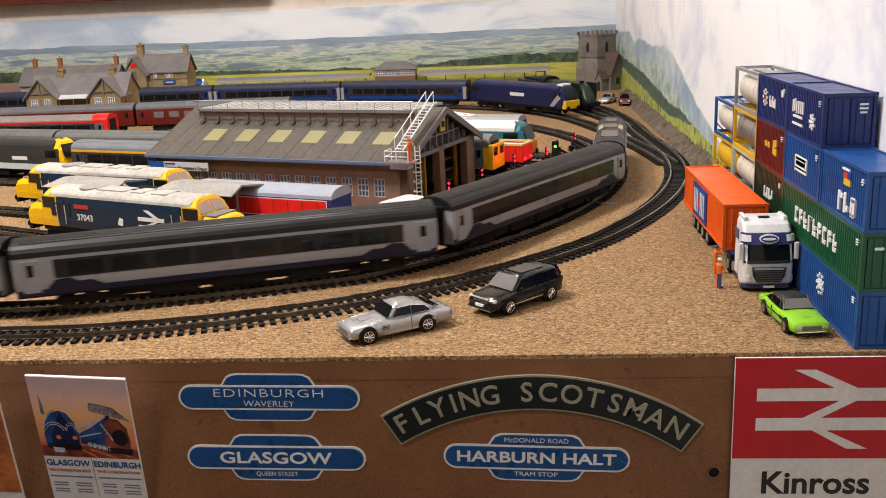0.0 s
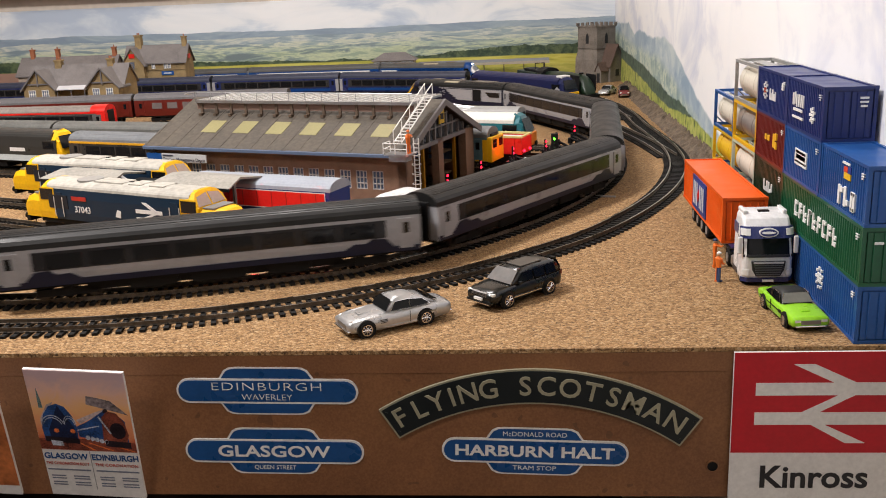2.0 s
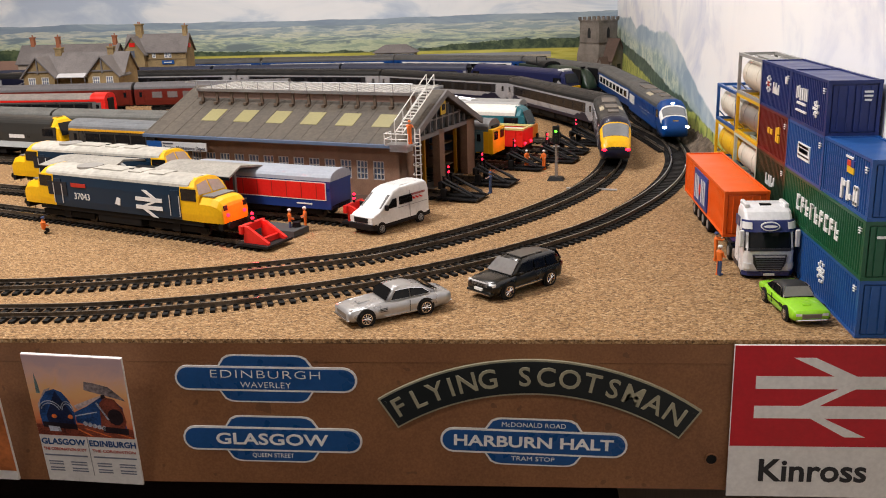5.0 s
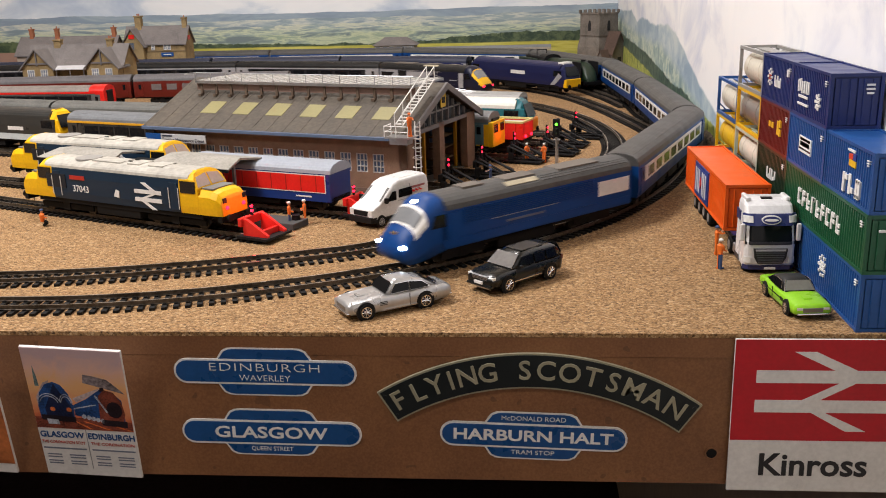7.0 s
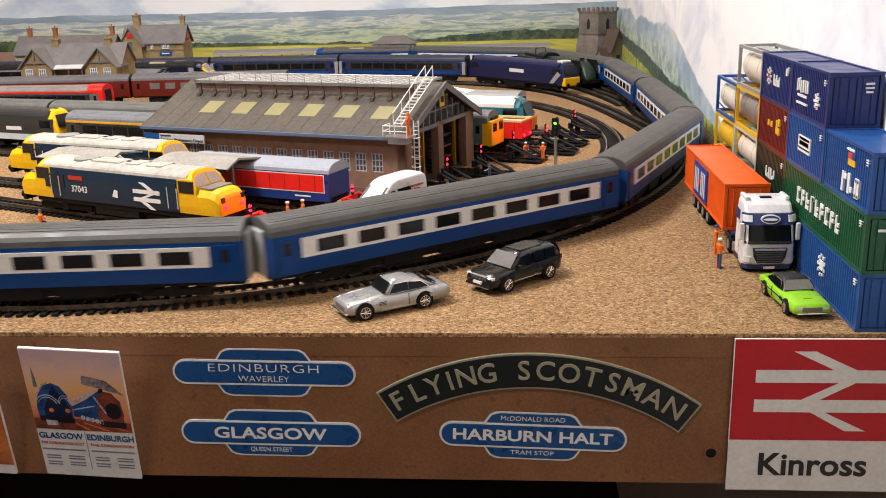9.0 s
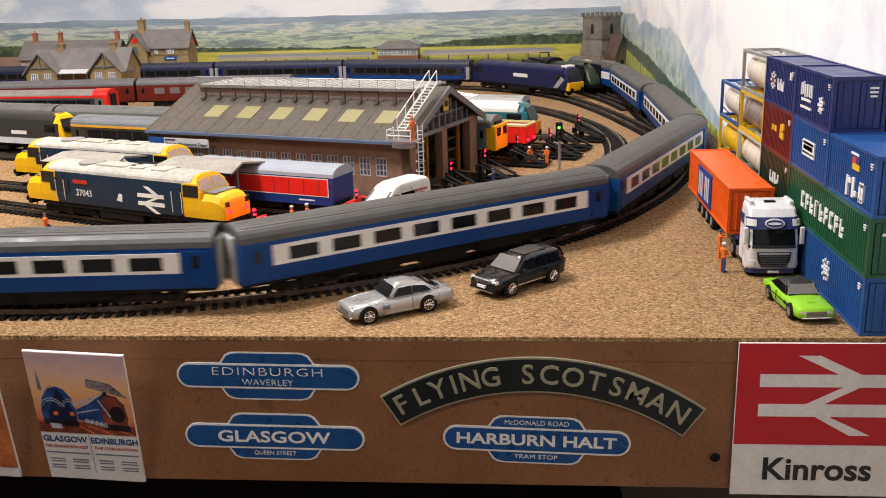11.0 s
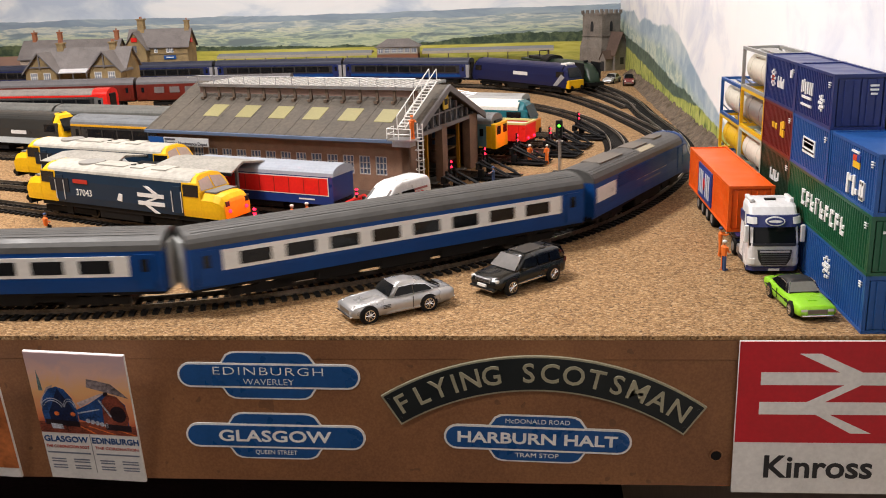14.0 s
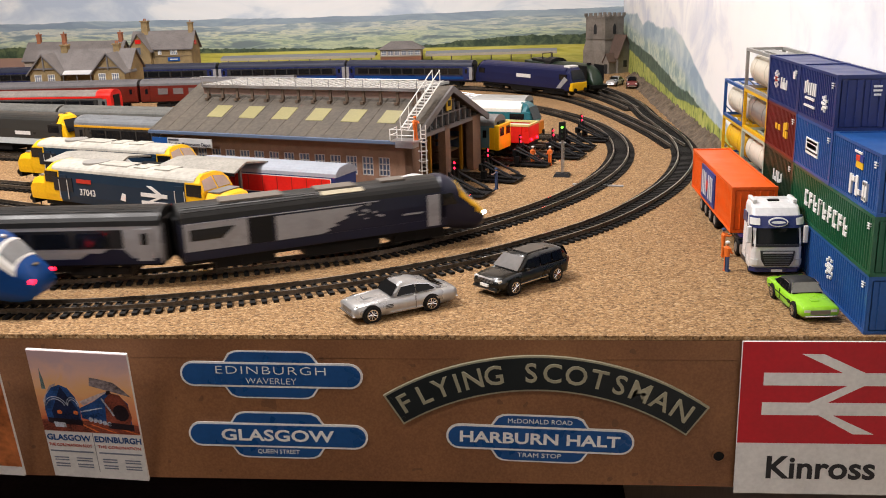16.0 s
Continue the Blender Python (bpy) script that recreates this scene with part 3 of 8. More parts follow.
    def skin(name, u0, u1, v0, v1, lift, m, owner, label="", nu=10, nv=16):
        """A thin shell that follows the nose between two rings and two lines along it."""
        outer, inner = [], []
        for u in np.linspace(u0, u1, nu):
            ro, ri = [], []
            for v in np.linspace(v0, v1, nv):
                q = on_nose(u, v)
                du = on_nose(min(u + .4, len(grid) - 1), v) - on_nose(max(u - .4, 0), v)
                dv = on_nose(u, min(v + .4, len(ring) - 1)) - on_nose(u, max(v - .4, 0))
                n = np.cross(dv, du)
                n = n / (np.linalg.norm(n) + 1e-12)
                if n @ (q - np.array((xn - .01, 0, .024))) < 0:
                    n = -n
                ro.append(tuple(q + n * lift))
                ri.append(tuple(q - n * 0.0005))
            outer.append(ro)
            inner.append(ri)
        bm2 = bmesh.new()
        loft(bm2, [o + i[::-1] for o, i in zip(outer, inner)])
        return part(name, bm2, m, owner, label, smooth=False)

    # The windscreen's pale tone has the reflection on the glass painted in.
    lamp_glass = mat("reflection_toned_windscreen", (0.20, 0.21, 0.22), 0.1, coat=0.5)
    if kind == "hst":
        front = skin("windscreen_surround", 3.9, 7.0, 3.4, 9.6, 0.00035, face_m, c, "yellow cab front")
        skin("windscreen", 4.2, 6.5, 4.6, 8.4, 0.0007, lamp_glass, front, "windscreen with its reflection painted in as a pale tone")
        skin("yellow_front", 7.0, 9.7, 2.6, 10.4, 0.00035, YELLOW, c, "yellow warning panel")
        skin("lamp_recess", 9.5, 10.3, 3.0, 10.0, 0.0004, BLACK, c)
    else:
        front = skin("windscreen_surround", 4.1, 6.35, 3.0, 10.0, 0.00035, face_m, c, "white windscreen surround")
        skin("windscreen", 4.45, 6.0, 4.55, 8.45, 0.0007, lamp_glass, front, "windscreen with its reflection painted in as a pale tone")
    for s in (-1, 1):
        uh, vh = (9.9, 6.5 + s * 2.5) if kind == "hst" else (9.0, 6.5 + s * 2.7)
        q = on_nose(uh, vh)
        bm = ball(bmesh.new(), (q[0] - 0.0002, q[1], q[2]), 0.0031, 12, (0.50, 1.0, 0.52))
        part("headlight", bm, WHITELED, c)
        y0, y1 = sorted((s * (w - 0.0009), s * (w + 0.0005)))
        part("cab_door", boxes((xn - 0.016, xn - 0.006, y0, y1, 0.0135, 0.0375)), HSTGREY if kind == "hst" else side_m, c)
        cab_glass = [(xn - 0.0035, s * w, 0.0285), (xn + 0.0095, s * w * 0.99, 0.0285), (xn + 0.0055, s * w * 0.975, 0.0372), (xn - 0.0035, s * w * 0.975, 0.0372)]
        part("side_window", quad_pane(cab_glass, (0, s, 0), 0.0005, 0.0009), GLASS, c)
        part("lower_band", boxes((-h + 0.001, xn - 0.0005, *sorted((s * (w - 0.0009), s * (w + 0.0003))), 0.0125, 0.0185)), lower_m, c)
        if kind == "hst":
            rng = random.Random(7)
            edge = [(-h + 0.066, 0.0187), (-h + 0.066, 0.0365), (-h + 0.132, 0.0365)]
            for k in range(11):
                f = k / 10
                edge.append((-h + 0.130 - 0.026 * f + rng.uniform(-0.006, 0.006), 0.0355 - 0.0165 * f))
            bm = bmesh.new()
            loft(bm, [[(x, yy, z) for x, z in edge] for yy in (y0, y1)])
            part("engine_side", bm, HSTGREY, c, "pale grey side with a ragged navy edge")
            for k in range(9):
                x, z = -h + 0.126 + rng.uniform(0, 0.022), rng.uniform(0.024, 0.036)
                part("grey_fleck", boxes((x, x + rng.uniform(0.002, 0.005), y0, y1, z, z + rng.uniform(0.0007, 0.0016))), HSTGREY, c)
            part("louvre_door", boxes((-h + 0.047, -h + 0.064, y0, y1, 0.0187, 0.0375)), BLACK, c)
            part("guard_panel", boxes((-h + 0.002, -h + 0.046, y0, y1, 0.0187, 0.0375)), HSTGREY, c)
            pane = [(-h + 0.006, s * (w + 0.0004), 0.0262), (-h + 0.028, s * (w + 0.0004), 0.0262), (-h + 0.037, s * (w + 0.0004), 0.0340), (-h + 0.006, s * (w + 0.0004), 0.0340)]
            part("guard_window", quad_pane(pane, (0, s, 0), 0.0005, 0.0008), GLASS, c)
            part("cant_line", boxes((-h + 0.002, xn - 0.055, y0, y1, 0.0378, 0.0383)), HSTGREY, c)
            part("lettering_bar", boxes((xn - 0.036, xn - 0.020, y0, y1, 0.0245, 0.0258)), HSTGREY, c)
        else:
            part("pale_panel", boxes((-h + 0.004, -h + 0.040, y0, y1, 0.0235, 0.0350)), WHITE, c, "plain white panel at the coach end")
            for i in range(8):
                z = 0.0275 + i * 0.0014
                part("side_slat", boxes((-h + 0.046, xn - 0.020, y0, y1, z, z + 0.0006)), side_m, c)
            part("pale_line", boxes((-h + 0.085, xn - 0.045, y0, y1, 0.0262, 0.0266)), HSTGREY, c)
            part("lettering_bar", boxes((-h + 0.100, xn - 0.060, y0, y1, 0.0215, 0.0230)), mat("dull_grey_bar", (0.12, 0.14, 0.2), 0.5), c)
    if kind == "pullman":
        q = on_nose(3.4, 6.5)
        part("roof_lamp", ball(bmesh.new(), tuple(q), 0.0024, 12, (0.8, 1.0, 0.6)), WHITELED, c)
        q = on_nose(7.9, 6.5)
        part("badge", boxes((q[0] - 0.0016, q[0] + 0.0006, -0.0032, 0.0032, q[2] - 0.0012, q[2] + 0.0008)), mat("brass_badge", (0.6, 0.4, 0.1), 0.3, 0.8), c)
    under = boxes((-h, xn - 0.002, -0.0155, 0.0155, 0.009, 0.0127), (-0.03, 0.028, -0.0155, 0.0155, 0.0028, 0.0110))
    part("underframe", under, SOOT, c)
    part("gangway", boxes((-h - 0.0025, -h, -0.0075, 0.0075, 0.012, 0.0405), bevel=0.0008), BLACK, c)
    for x in (-h + 0.043, xn - 0.022):
        bogie(c, x, 0.034, 0.0063)
    return c


PC, CO, GAP = 0.233, 0.297, 0.005
hst_pal = (DARKROOF, HSTNAVY, HSTNAVY, HSTNAVY, YELLOW)
pull_pal = (ROOFGREY, PULLBLUE, PULLBLUE, PULLBLUE, WHITE)
hst_lead = power_car("diesel_power_car", "dark navy and grey wedge-nosed diesel power car with yellow front", PC, hst_pal, "hst")


def tail_lights(car):
    """The rear power car shows red lamps."""
    for o in car.children_recursive:
        if o.name.startswith(("headlight", "roof_lamp")):
            o.data = o.data.copy()
            o.data.materials[0] = REDLED if o.name.startswith("headlight") else mat("dim_lamp_glass", (0.5, 0.45, 0.4), 0.1)


hst_tail = copy_thing(hst_lead, pose(0, 0, 0))
tail_lights(hst_tail)
hst_coach = coach("express_coach", "pale grey express coach with dark window band and grey roof", CO, HSTGREY, mat("dark_window_band", (0.02, 0.02, 0.023), 0.2), DARKROOF, None, windows=8, win_w=0.0235, band_z=(0.0235, 0.0365), group="moving trains", band_ends=0.026)
for sd in (-1, 1):
    part("navy_skirt", boxes((-CO / 2 + 0.001, CO / 2 - 0.001, *sorted((sd * 0.0166, sd * 0.0181)), 0.0122, 0.0162)), HSTNAVY, hst_coach)
    for e in (-1, 1):
        swirl = [(e * (CO / 2 - 0.058), 0.0160), (e * (CO / 2 - 0.050), 0.0205), (e * (CO / 2 - 0.042), 0.0200), (e * (CO / 2 - 0.036), 0.0232), (e * (CO / 2 - 0.026), 0.0225), (e * (CO / 2 - 0.020), 0.0160)]
        bm = bmesh.new()
        loft(bm, [[(x, yy, z) for x, z in swirl] for yy in sorted((sd * 0.0170, sd * 0.01815))])
        part("navy_swirl", bm, HSTNAVY, hst_coach)
HST = [(hst_lead, PC, 0.071, False)] + [(hst_coach if i == 0 else copy_thing(hst_coach, pose(0, 0, 0)), CO, 0.105, False) for i in range(4)] + [(hst_tail, PC, 0.071, True)]
pull_lead = power_car("blue_power_car", "bright blue wedge-nosed power car with white windscreen surround and lit headlights", PC, pull_pal, "pullman")
pull_tail = copy_thing(pull_lead, pose(0, 0, 0))
tail_lights(pull_tail)
pull_coach = coach("blue_coach", "bright blue coach with a white window band and grey ribbed roof", CO, PULLBLUE, WHITE, ROOFGREY, windows=8, win_w=0.0205, win_z=(0.0250, 0.0335), band_z=(0.0228, 0.0360), group="moving trains", band_ends=0.021, gangway=mat("pale_gangway", (0.42, 0.43, 0.42), 0.5))
PULL = [(pull_lead, PC, 0.071, False)] + [(pull_coach if i == 0 else copy_thing(pull_coach, pose(0, 0, 0)), CO, 0.105, False) for i in range(7)] + [(pull_tail, PC, 0.071, True)]

# ---------------------------------------------------------------- container stack
def cont_paint(name, colour):
    return mat(name, colour, 0.42, grain=0.06, vary=0.08, coat=0.1)


NAVYBOX = cont_paint("dark_blue_container_paint", (0.010, 0.024, 0.13))
BLUEBOX = cont_paint("blue_container_paint", (0.012, 0.075, 0.27))
GREENBOX = cont_paint("green_container_paint", (0.008, 0.085, 0.035))
REDBOX = cont_paint("dark_red_container_paint", (0.13, 0.012, 0.010))
DKGREEN = cont_paint("dark_green_container_paint", (0.012, 0.03, 0.015))
WHITEMARK = mat("white_marking", (0.80, 0.80, 0.78), 0.5)
CW, CH = 0.032, 0.034


def container(name, label, length, paint, x, y, z, ends=True, group="container stack"):
    """Shipping container, near end at y, long sides along y, base at z."""
    c = thing(name, label, "shipping container", group, place=pose(x, y, z))
    core = boxes((0.0014, CW - 0.0014, 0.0012, length - 0.0012, 0.0016, CH - 0.0008))
    body = part("body", core, paint, c)
    n = int(length / 0.0037)
    for side in (0, 1):
        x0, x1 = (0.0004, 0.0014) if side == 0 else (CW - 0.0004, CW - 0.0014)
        pts = []
        for i in range(n):
            y0, p = 0.0022 + (length - 0.0044) * i / n, (length - 0.0044) / n
            pts += [(x1, y0), (x1, y0 + p * .25), (x0, y0 + p * .42), (x0, y0 + p * .80)]
        pts.append((x1, length - 0.0022))
        xb = 0.003 if side == 0 else CW - 0.003
        bm = bmesh.new()
        rows = [[bm.verts.new((x, y, z)) for x, y in pts] for z in (0.0018, CH - 0.0018)]
        for i in range(len(pts) - 1):
            bm.faces.new((rows[0][i], rows[0][i + 1], rows[1][i + 1], rows[1][i]))
        bmesh.ops.recalc_face_normals(bm, faces=bm.faces)
        ext = bmesh.ops.extrude_face_region(bm, geom=list(bm.faces))
        for v in ext["geom"]:
            if isinstance(v, bmesh.types.BMVert):
                v.co.x = xb
        bmesh.ops.recalc_face_normals(bm, faces=bm.faces)
        part("corrugated_side", bm, paint, body)
    frame_bm = bmesh.new()
    for xx in (0, CW - 0.0022):
        for yy in (0, length - 0.0022):
            box(frame_bm, xx, xx + 0.0022, yy, yy + 0.0022, 0, CH)
        for zz in (0, CH - 0.0018):
            box(frame_bm, xx, xx + 0.0018, 0.0022, length - 0.0022, zz, zz + 0.0018)
    for yy in (0, length - 0.0018):
        for zz in (0, CH - 0.002):
            box(frame_bm, 0.0022, CW - 0.0022, yy, yy + 0.0018, zz, zz + 0.002)
    part("frame", frame_bm, paint, c)
    for dx in (0.003, 0.0165):
        d = part("door", boxes((dx, dx + 0.0125, 0.0004, 0.0014, 0.0025, CH - 0.003), bevel=0.0002), paint, c)
        bm = bmesh.new()
        for lx in (0.0035, 0.009):
            rod(bm, (dx + lx, 0.0001, 0.003), (dx + lx, 0.0001, CH - 0.0035), 0.0004, 6)
        tagged(part("lock_rod", bm, paint, d), kind="stuff")
    bm = bmesh.new()
    for xx in (0, CW - 0.0026):
        for yy in (0, length - 0.0026):
            for zz in (0, CH - 0.002):
                box(bm, xx - 0.0002, xx + 0.0028, yy - 0.0002, yy + 0.0028, zz - 0.0001 if zz else 0.0, zz + 0.0021)
    tagged(part("corner_casting", bm, paint, c), kind="stuff")
    return c


L20, L40 = 0.0795, 0.159
c1 = container("container", "blue forty-foot shipping container at the bottom of the stack", L40, BLUEBOX, 0.0, 0.003, 0.0)
c2 = container("container", "green forty-foot shipping container with white block marking", L40, GREENBOX, 0.0, 0.003, CH)
c3 = container("container", "blue twenty-foot container with white and flag-coloured marking", L20, BLUEBOX, 0.0005, 0.003, 2 * CH)
c4 = container("container", "blue twenty-foot container with a white and red label panel", L20, BLUEBOX, 0.0, 0.0828, 2 * CH)
c5 = container("container", "dark blue twenty-foot container with white marking on the stack", L20, NAVYBOX, 0.0, 0.0830, 3 * CH)
c6 = container("container", "dark blue twenty-foot container with a round white and red emblem", L20, NAVYBOX, 0.0, 0.1628, 3 * CH)
c7 = container("container", "dark red twenty-foot container with small gold marking", L20, REDBOX, 0.0, 0.1625, 2 * CH)
c8 = container("container", "dark green twenty-foot container with white marking", L20, DKGREEN, 0.0, 0.1625, CH)
c9 = container("container", "dark green twenty-foot container at the foot of the stack", L20, DKGREEN, 0.0, 0.1625, 0.0)


def tank_container(label, frame_paint, tank_paint, x, y, z):
    c = thing("tank_container", label, "tank container", "container stack", place=pose(x, y, z))
    bm = bmesh.new()
    t = 0.0025
    for xx in (0, CW - t):
        for yy in (0, L20 - t):
            box(bm, xx, xx + t, yy, yy + t, 0, CH)
        for zz in (0, CH - t):
            box(bm, xx, xx + t, t, L20 - t, zz, zz + t)
    for yy in (0, L20 - t):
        for zz in (0, CH - t):
            box(bm, t, CW - t, yy, yy + t, zz, zz + t)
        rod(bm, (t, yy + t / 2, 0.008), (0.008, yy + t / 2, t), 0.0006)
        rod(bm, (CW - t, yy + t / 2, 0.008), (CW - 0.008, yy + t / 2, t), 0.0006)
    part("frame", bm, frame_paint, c)
    bm = bmesh.new()
    r = 0.0142
    secs = []
    for yy, k in ((0.002, 0.3), (0.004, 0.75), (0.008, 0.97), (0.011, 1.0), (L20 - 0.011, 1.0), (L20 - 0.008, 0.97), (L20 - 0.004, 0.75), (L20 - 0.002, 0.3)):
        secs.append([(CW / 2 + r * k * math.cos(a), yy, CH / 2 + r * k * math.sin(a)) for a in np.linspace(0, 2 * math.pi, 28, endpoint=False)])
    loft(bm, secs)
    tank = part("tank", bm, tank_paint, c, smooth=True)
    bm = bmesh.new()
    for yy in (0.022, 0.057):
        cyl(bm, (CW / 2, yy, CH / 2), (0, 1, 0), r + 0.0003, 0.0012, 28)
    tagged(part("band", bm, tank_paint, tank), kind="stuff")
    part("walkway", boxes((CW / 2 - 0.005, CW / 2 + 0.005, 0.01, L20 - 0.01, CH - 0.0022, CH - 0.0014)), frame_paint, c)
    return c


CREAM = mat("cream_tank_paint", (0.66, 0.62, 0.52), 0.4)
YFRAME = mat("yellow_frame_paint", (0.70, 0.42, 0.01), 0.4)
y3 = 0.2425
tank_container("cream tank container in a grey frame on top of the stack", mat("grey_frame_paint", (0.28, 0.28, 0.27), 0.4), CREAM, 0.0, y3, 3 * CH)
t2 = tank_container("silver tank container in a yellow frame", YFRAME, mat("dull_silver_tank", (0.35, 0.32, 0.30), 0.35, 0.6), 0.0, y3, 2 * CH)
tank_container("white tank container in a pale frame with dark lettering bars", mat("pale_green_frame", (0.45, 0.52, 0.42), 0.4), CREAM, 0.0, y3, CH)
tank_container("cream tank container in a grey frame at the bottom", mat("grey_frame_paint", (0.28, 0.28, 0.27), 0.4), CREAM, 0.0, y3, 0.0)
tank_container("cream tank container in a blue frame", BLUEBOX, CREAM, 0.0, y3 + 0.08, 2 * CH)
tank_container("yellow tank container in a yellow frame", YFRAME, YFRAME, 0.0, y3 + 0.08, CH)
tank_container("cream tank container in a blue frame at the bottom", BLUEBOX, CREAM, 0.0, y3 + 0.08, 0.0)


# ---------------------------------------------------------------- markings: plain shapes in the containers' colours
def mark(c, bars, material=None, name="marking_bar"):
    """Bars on the long side that faces -x: (along, up, width, height)."""
    for y, z, w, h in bars:
        part(name, boxes((-0.0002, 0.0012, y - w / 2, y + w / 2, z - h / 2, z + h / 2)), material or WHITEMARK, c)


def end_mark(c, bars, material=None):
    for x, z, w, h in bars:
        part("end_plate", boxes((x - w / 2, x + w / 2, -0.0006, 0.0008, z - h / 2, z + h / 2)), material or WHITEMARK, c)


def ring_mark(c, y, z, r, n=9, material=None):
    for i in range(n):
        a = 2 * math.pi * i / n
        mark(c, [(y + r * math.cos(a), z + r * math.sin(a), .0022, .0017)], material)
    mark(c, [(y, z + .0022, r * 1.2, .0014), (y, z, r * 1.5, .0014), (y, z - .0022, r * 1.2, .0014)], material)


FLAGY, FLAGR, FLAGB = mat("flag_yellow", (0.75, 0.45, 0.02), 0.5), mat("flag_red", (0.6, 0.05, 0.02), 0.5), mat("flag_blue", (0.03, 0.05, 0.25), 0.5)
ring_mark(c1, 0.066, 0.0185, 0.0062)
for i in range(9):                                            # nine pale blocks in a row on the green one
    y = 0.1225 - i * 0.0098
    mark(c2, [(y + .0024, .0165, .0022, .0105), (y - .0006, .0165 + (.004 if i % 2 else -.004), .0040, .0024), (y - .0010, .0165 + (0 if i % 3 else .0042), .0036, .0022)])
mark(c3, [(.0440, .0095, .0032, .0115), (.0400, .0130, .0045, .0030), (.0340, .0100, .0036, .0115), (.0300, .0070, .0036, .0030), (.0230, .0095, .0030, .0100), (.0190, .0095, .0030, .0100), (.0210, .0140, .0060, .0022), (.0210, .0050, .0060, .0022)])
mark(c3, [(.0320, .0222, .0110, .0036)], FLAGY)
mark(c3, [(.0350, .0258, .0060, .0030)], FLAGR)
mark(c3, [(.0290, .0262, .0050, .0040)], FLAGB)
mark(c3, [(.0350, .0292, .0120, .0012)])
mark(c4, [(.0400, .0170, .0260, .0105)])
mark(c4, [(.0400, .0205, .0220, .0018), (.0400, .0140, .0250, .0012)], FLAGR)
mark(c4, [(.0400, .0175, .0200, .0030)], FLAGB)
mark(c5, [(.0640, .0200, .0022, .0080), (.0600, .0210, .0022, .0080), (.0560, .0195, .0022, .0080), (.0510, .0200, .0026, .0080), (.0460, .0200, .0022, .0080), (.0420, .0200, .0022, .0080), (.0530, .0135, .0200, .0016), (.0530, .0085, .0230, .0014)])
ring_mark(c5, 0.0220, 0.0140, 0.0045, 7)
ring_mark(c6, 0.0580, 0.0180, 0.0055, 8)
mark(c6, [(.0580, .0180, .0060, .0040)], FLAGR)
mark(c6, [(.0440, .0165, .0020, .0080), (.0405, .0150, .0020, .0050), (.0370, .0165, .0020, .0080), (.0335, .0150, .0020, .0050), (.0300, .0160, .0020, .0070), (.0120, .0250, .0040, .0050)])
mark(c7, [(.0500, .0180, .0050, .0040), (.0420, .0180, .0050, .0040), (.0280, .0180, .0040, .0100), (.0230, .0150, .0040, .0050), (.0230, .0215, .0040, .0050)], FLAGY)
mark(c8, [(.0480, .0155, .0024, .0080), (.0440, .0130, .0030, .0030), (.0400, .0155, .0024, .0080), (.0350, .0155, .0024, .0080), (.0310, .0135, .0030, .0024), (.0270, .0165, .0024, .0060)])
for c in (c1, c2, c3, c4, c5, c6, c7, c8):
    mark(c, [(.0085, .0282, .0036, .0006), (.0085, .0268, .0036, .0006), (.0085, .0254, .0022, .0006)])
end_mark(c2, [(.0090, .0250, .0050, .0014), (.0220, .0180, .0040, .0040)])
end_mark(c1, [(.0240, .0260, .0050, .0014), (.0240, .0235, .0050, .0014)])
end_mark(c5, [(.0240, .0270, .0050, .0012), (.0240, .0245, .0050, .0012), (.0240, .0220, .0040, .0012)])
end_mark(c3, [(.0240, .0270, .0050, .0012)])

# ---------------------------------------------------------------- signs on the front panel
SIGNBLUE = mat("sign_blue_enamel", (0.012, 0.07, 0.22), 0.3, coat=0.2)
SIGNWHITE = mat("sign_white_enamel", (0.72, 0.71, 0.69), 0.35)
LETTERBLACK = mat("black_letter_paint", (0.015, 0.015, 0.018), 0.4)
GOLDLINE = mat("aged_brass_line", (0.36, 0.34, 0.24), 0.45, 0.3)
PLATEBLACK = mat("black_name_plate", (0.010, 0.014, 0.015), 0.35)


def facing(x, z, y=-0.002, turn=0.0):
    """A plane on the front panel that faces the room; turn leans it clockwise as seen."""
    return pose(x, y, z) @ pose(0, 0, 0, 90, 0, 0) @ pose(0, 0, 0, 0, 0, -turn)


def slab(outline, z0, z1):
    bm = bmesh.new()
    return loft(bm, [[(x, y, z0) for x, y in outline], [(x, y, z1) for x, y in outline]])


def pill(w, h, n=10):
    r = h / 2
    return [(w / 2 - r + r * math.cos(a), r * math.sin(a)) for a in np.linspace(-math.pi / 2, math.pi / 2, n)] + [(-w / 2 + r + r * math.cos(a), r * math.sin(a)) for a in np.linspace(math.pi / 2, 3 * math.pi / 2, n)]


def chamfered(w, h, k, up):
    """Tab above or below the bar, with slanted rounded ends."""
    s = 1 if up else -1
    pts = [(-w / 2, 0), (-w / 2 + k * 0.55, s * h * 0.75), (-w / 2 + k, s * h * 0.95), (-w / 2 + k * 1.5, s * h), (w / 2 - k * 1.5, s * h), (w / 2 - k, s * h * 0.95), (w / 2 - k * 0.55, s * h * 0.75), (w / 2, 0)]
    return pts if not up else pts[::-1]


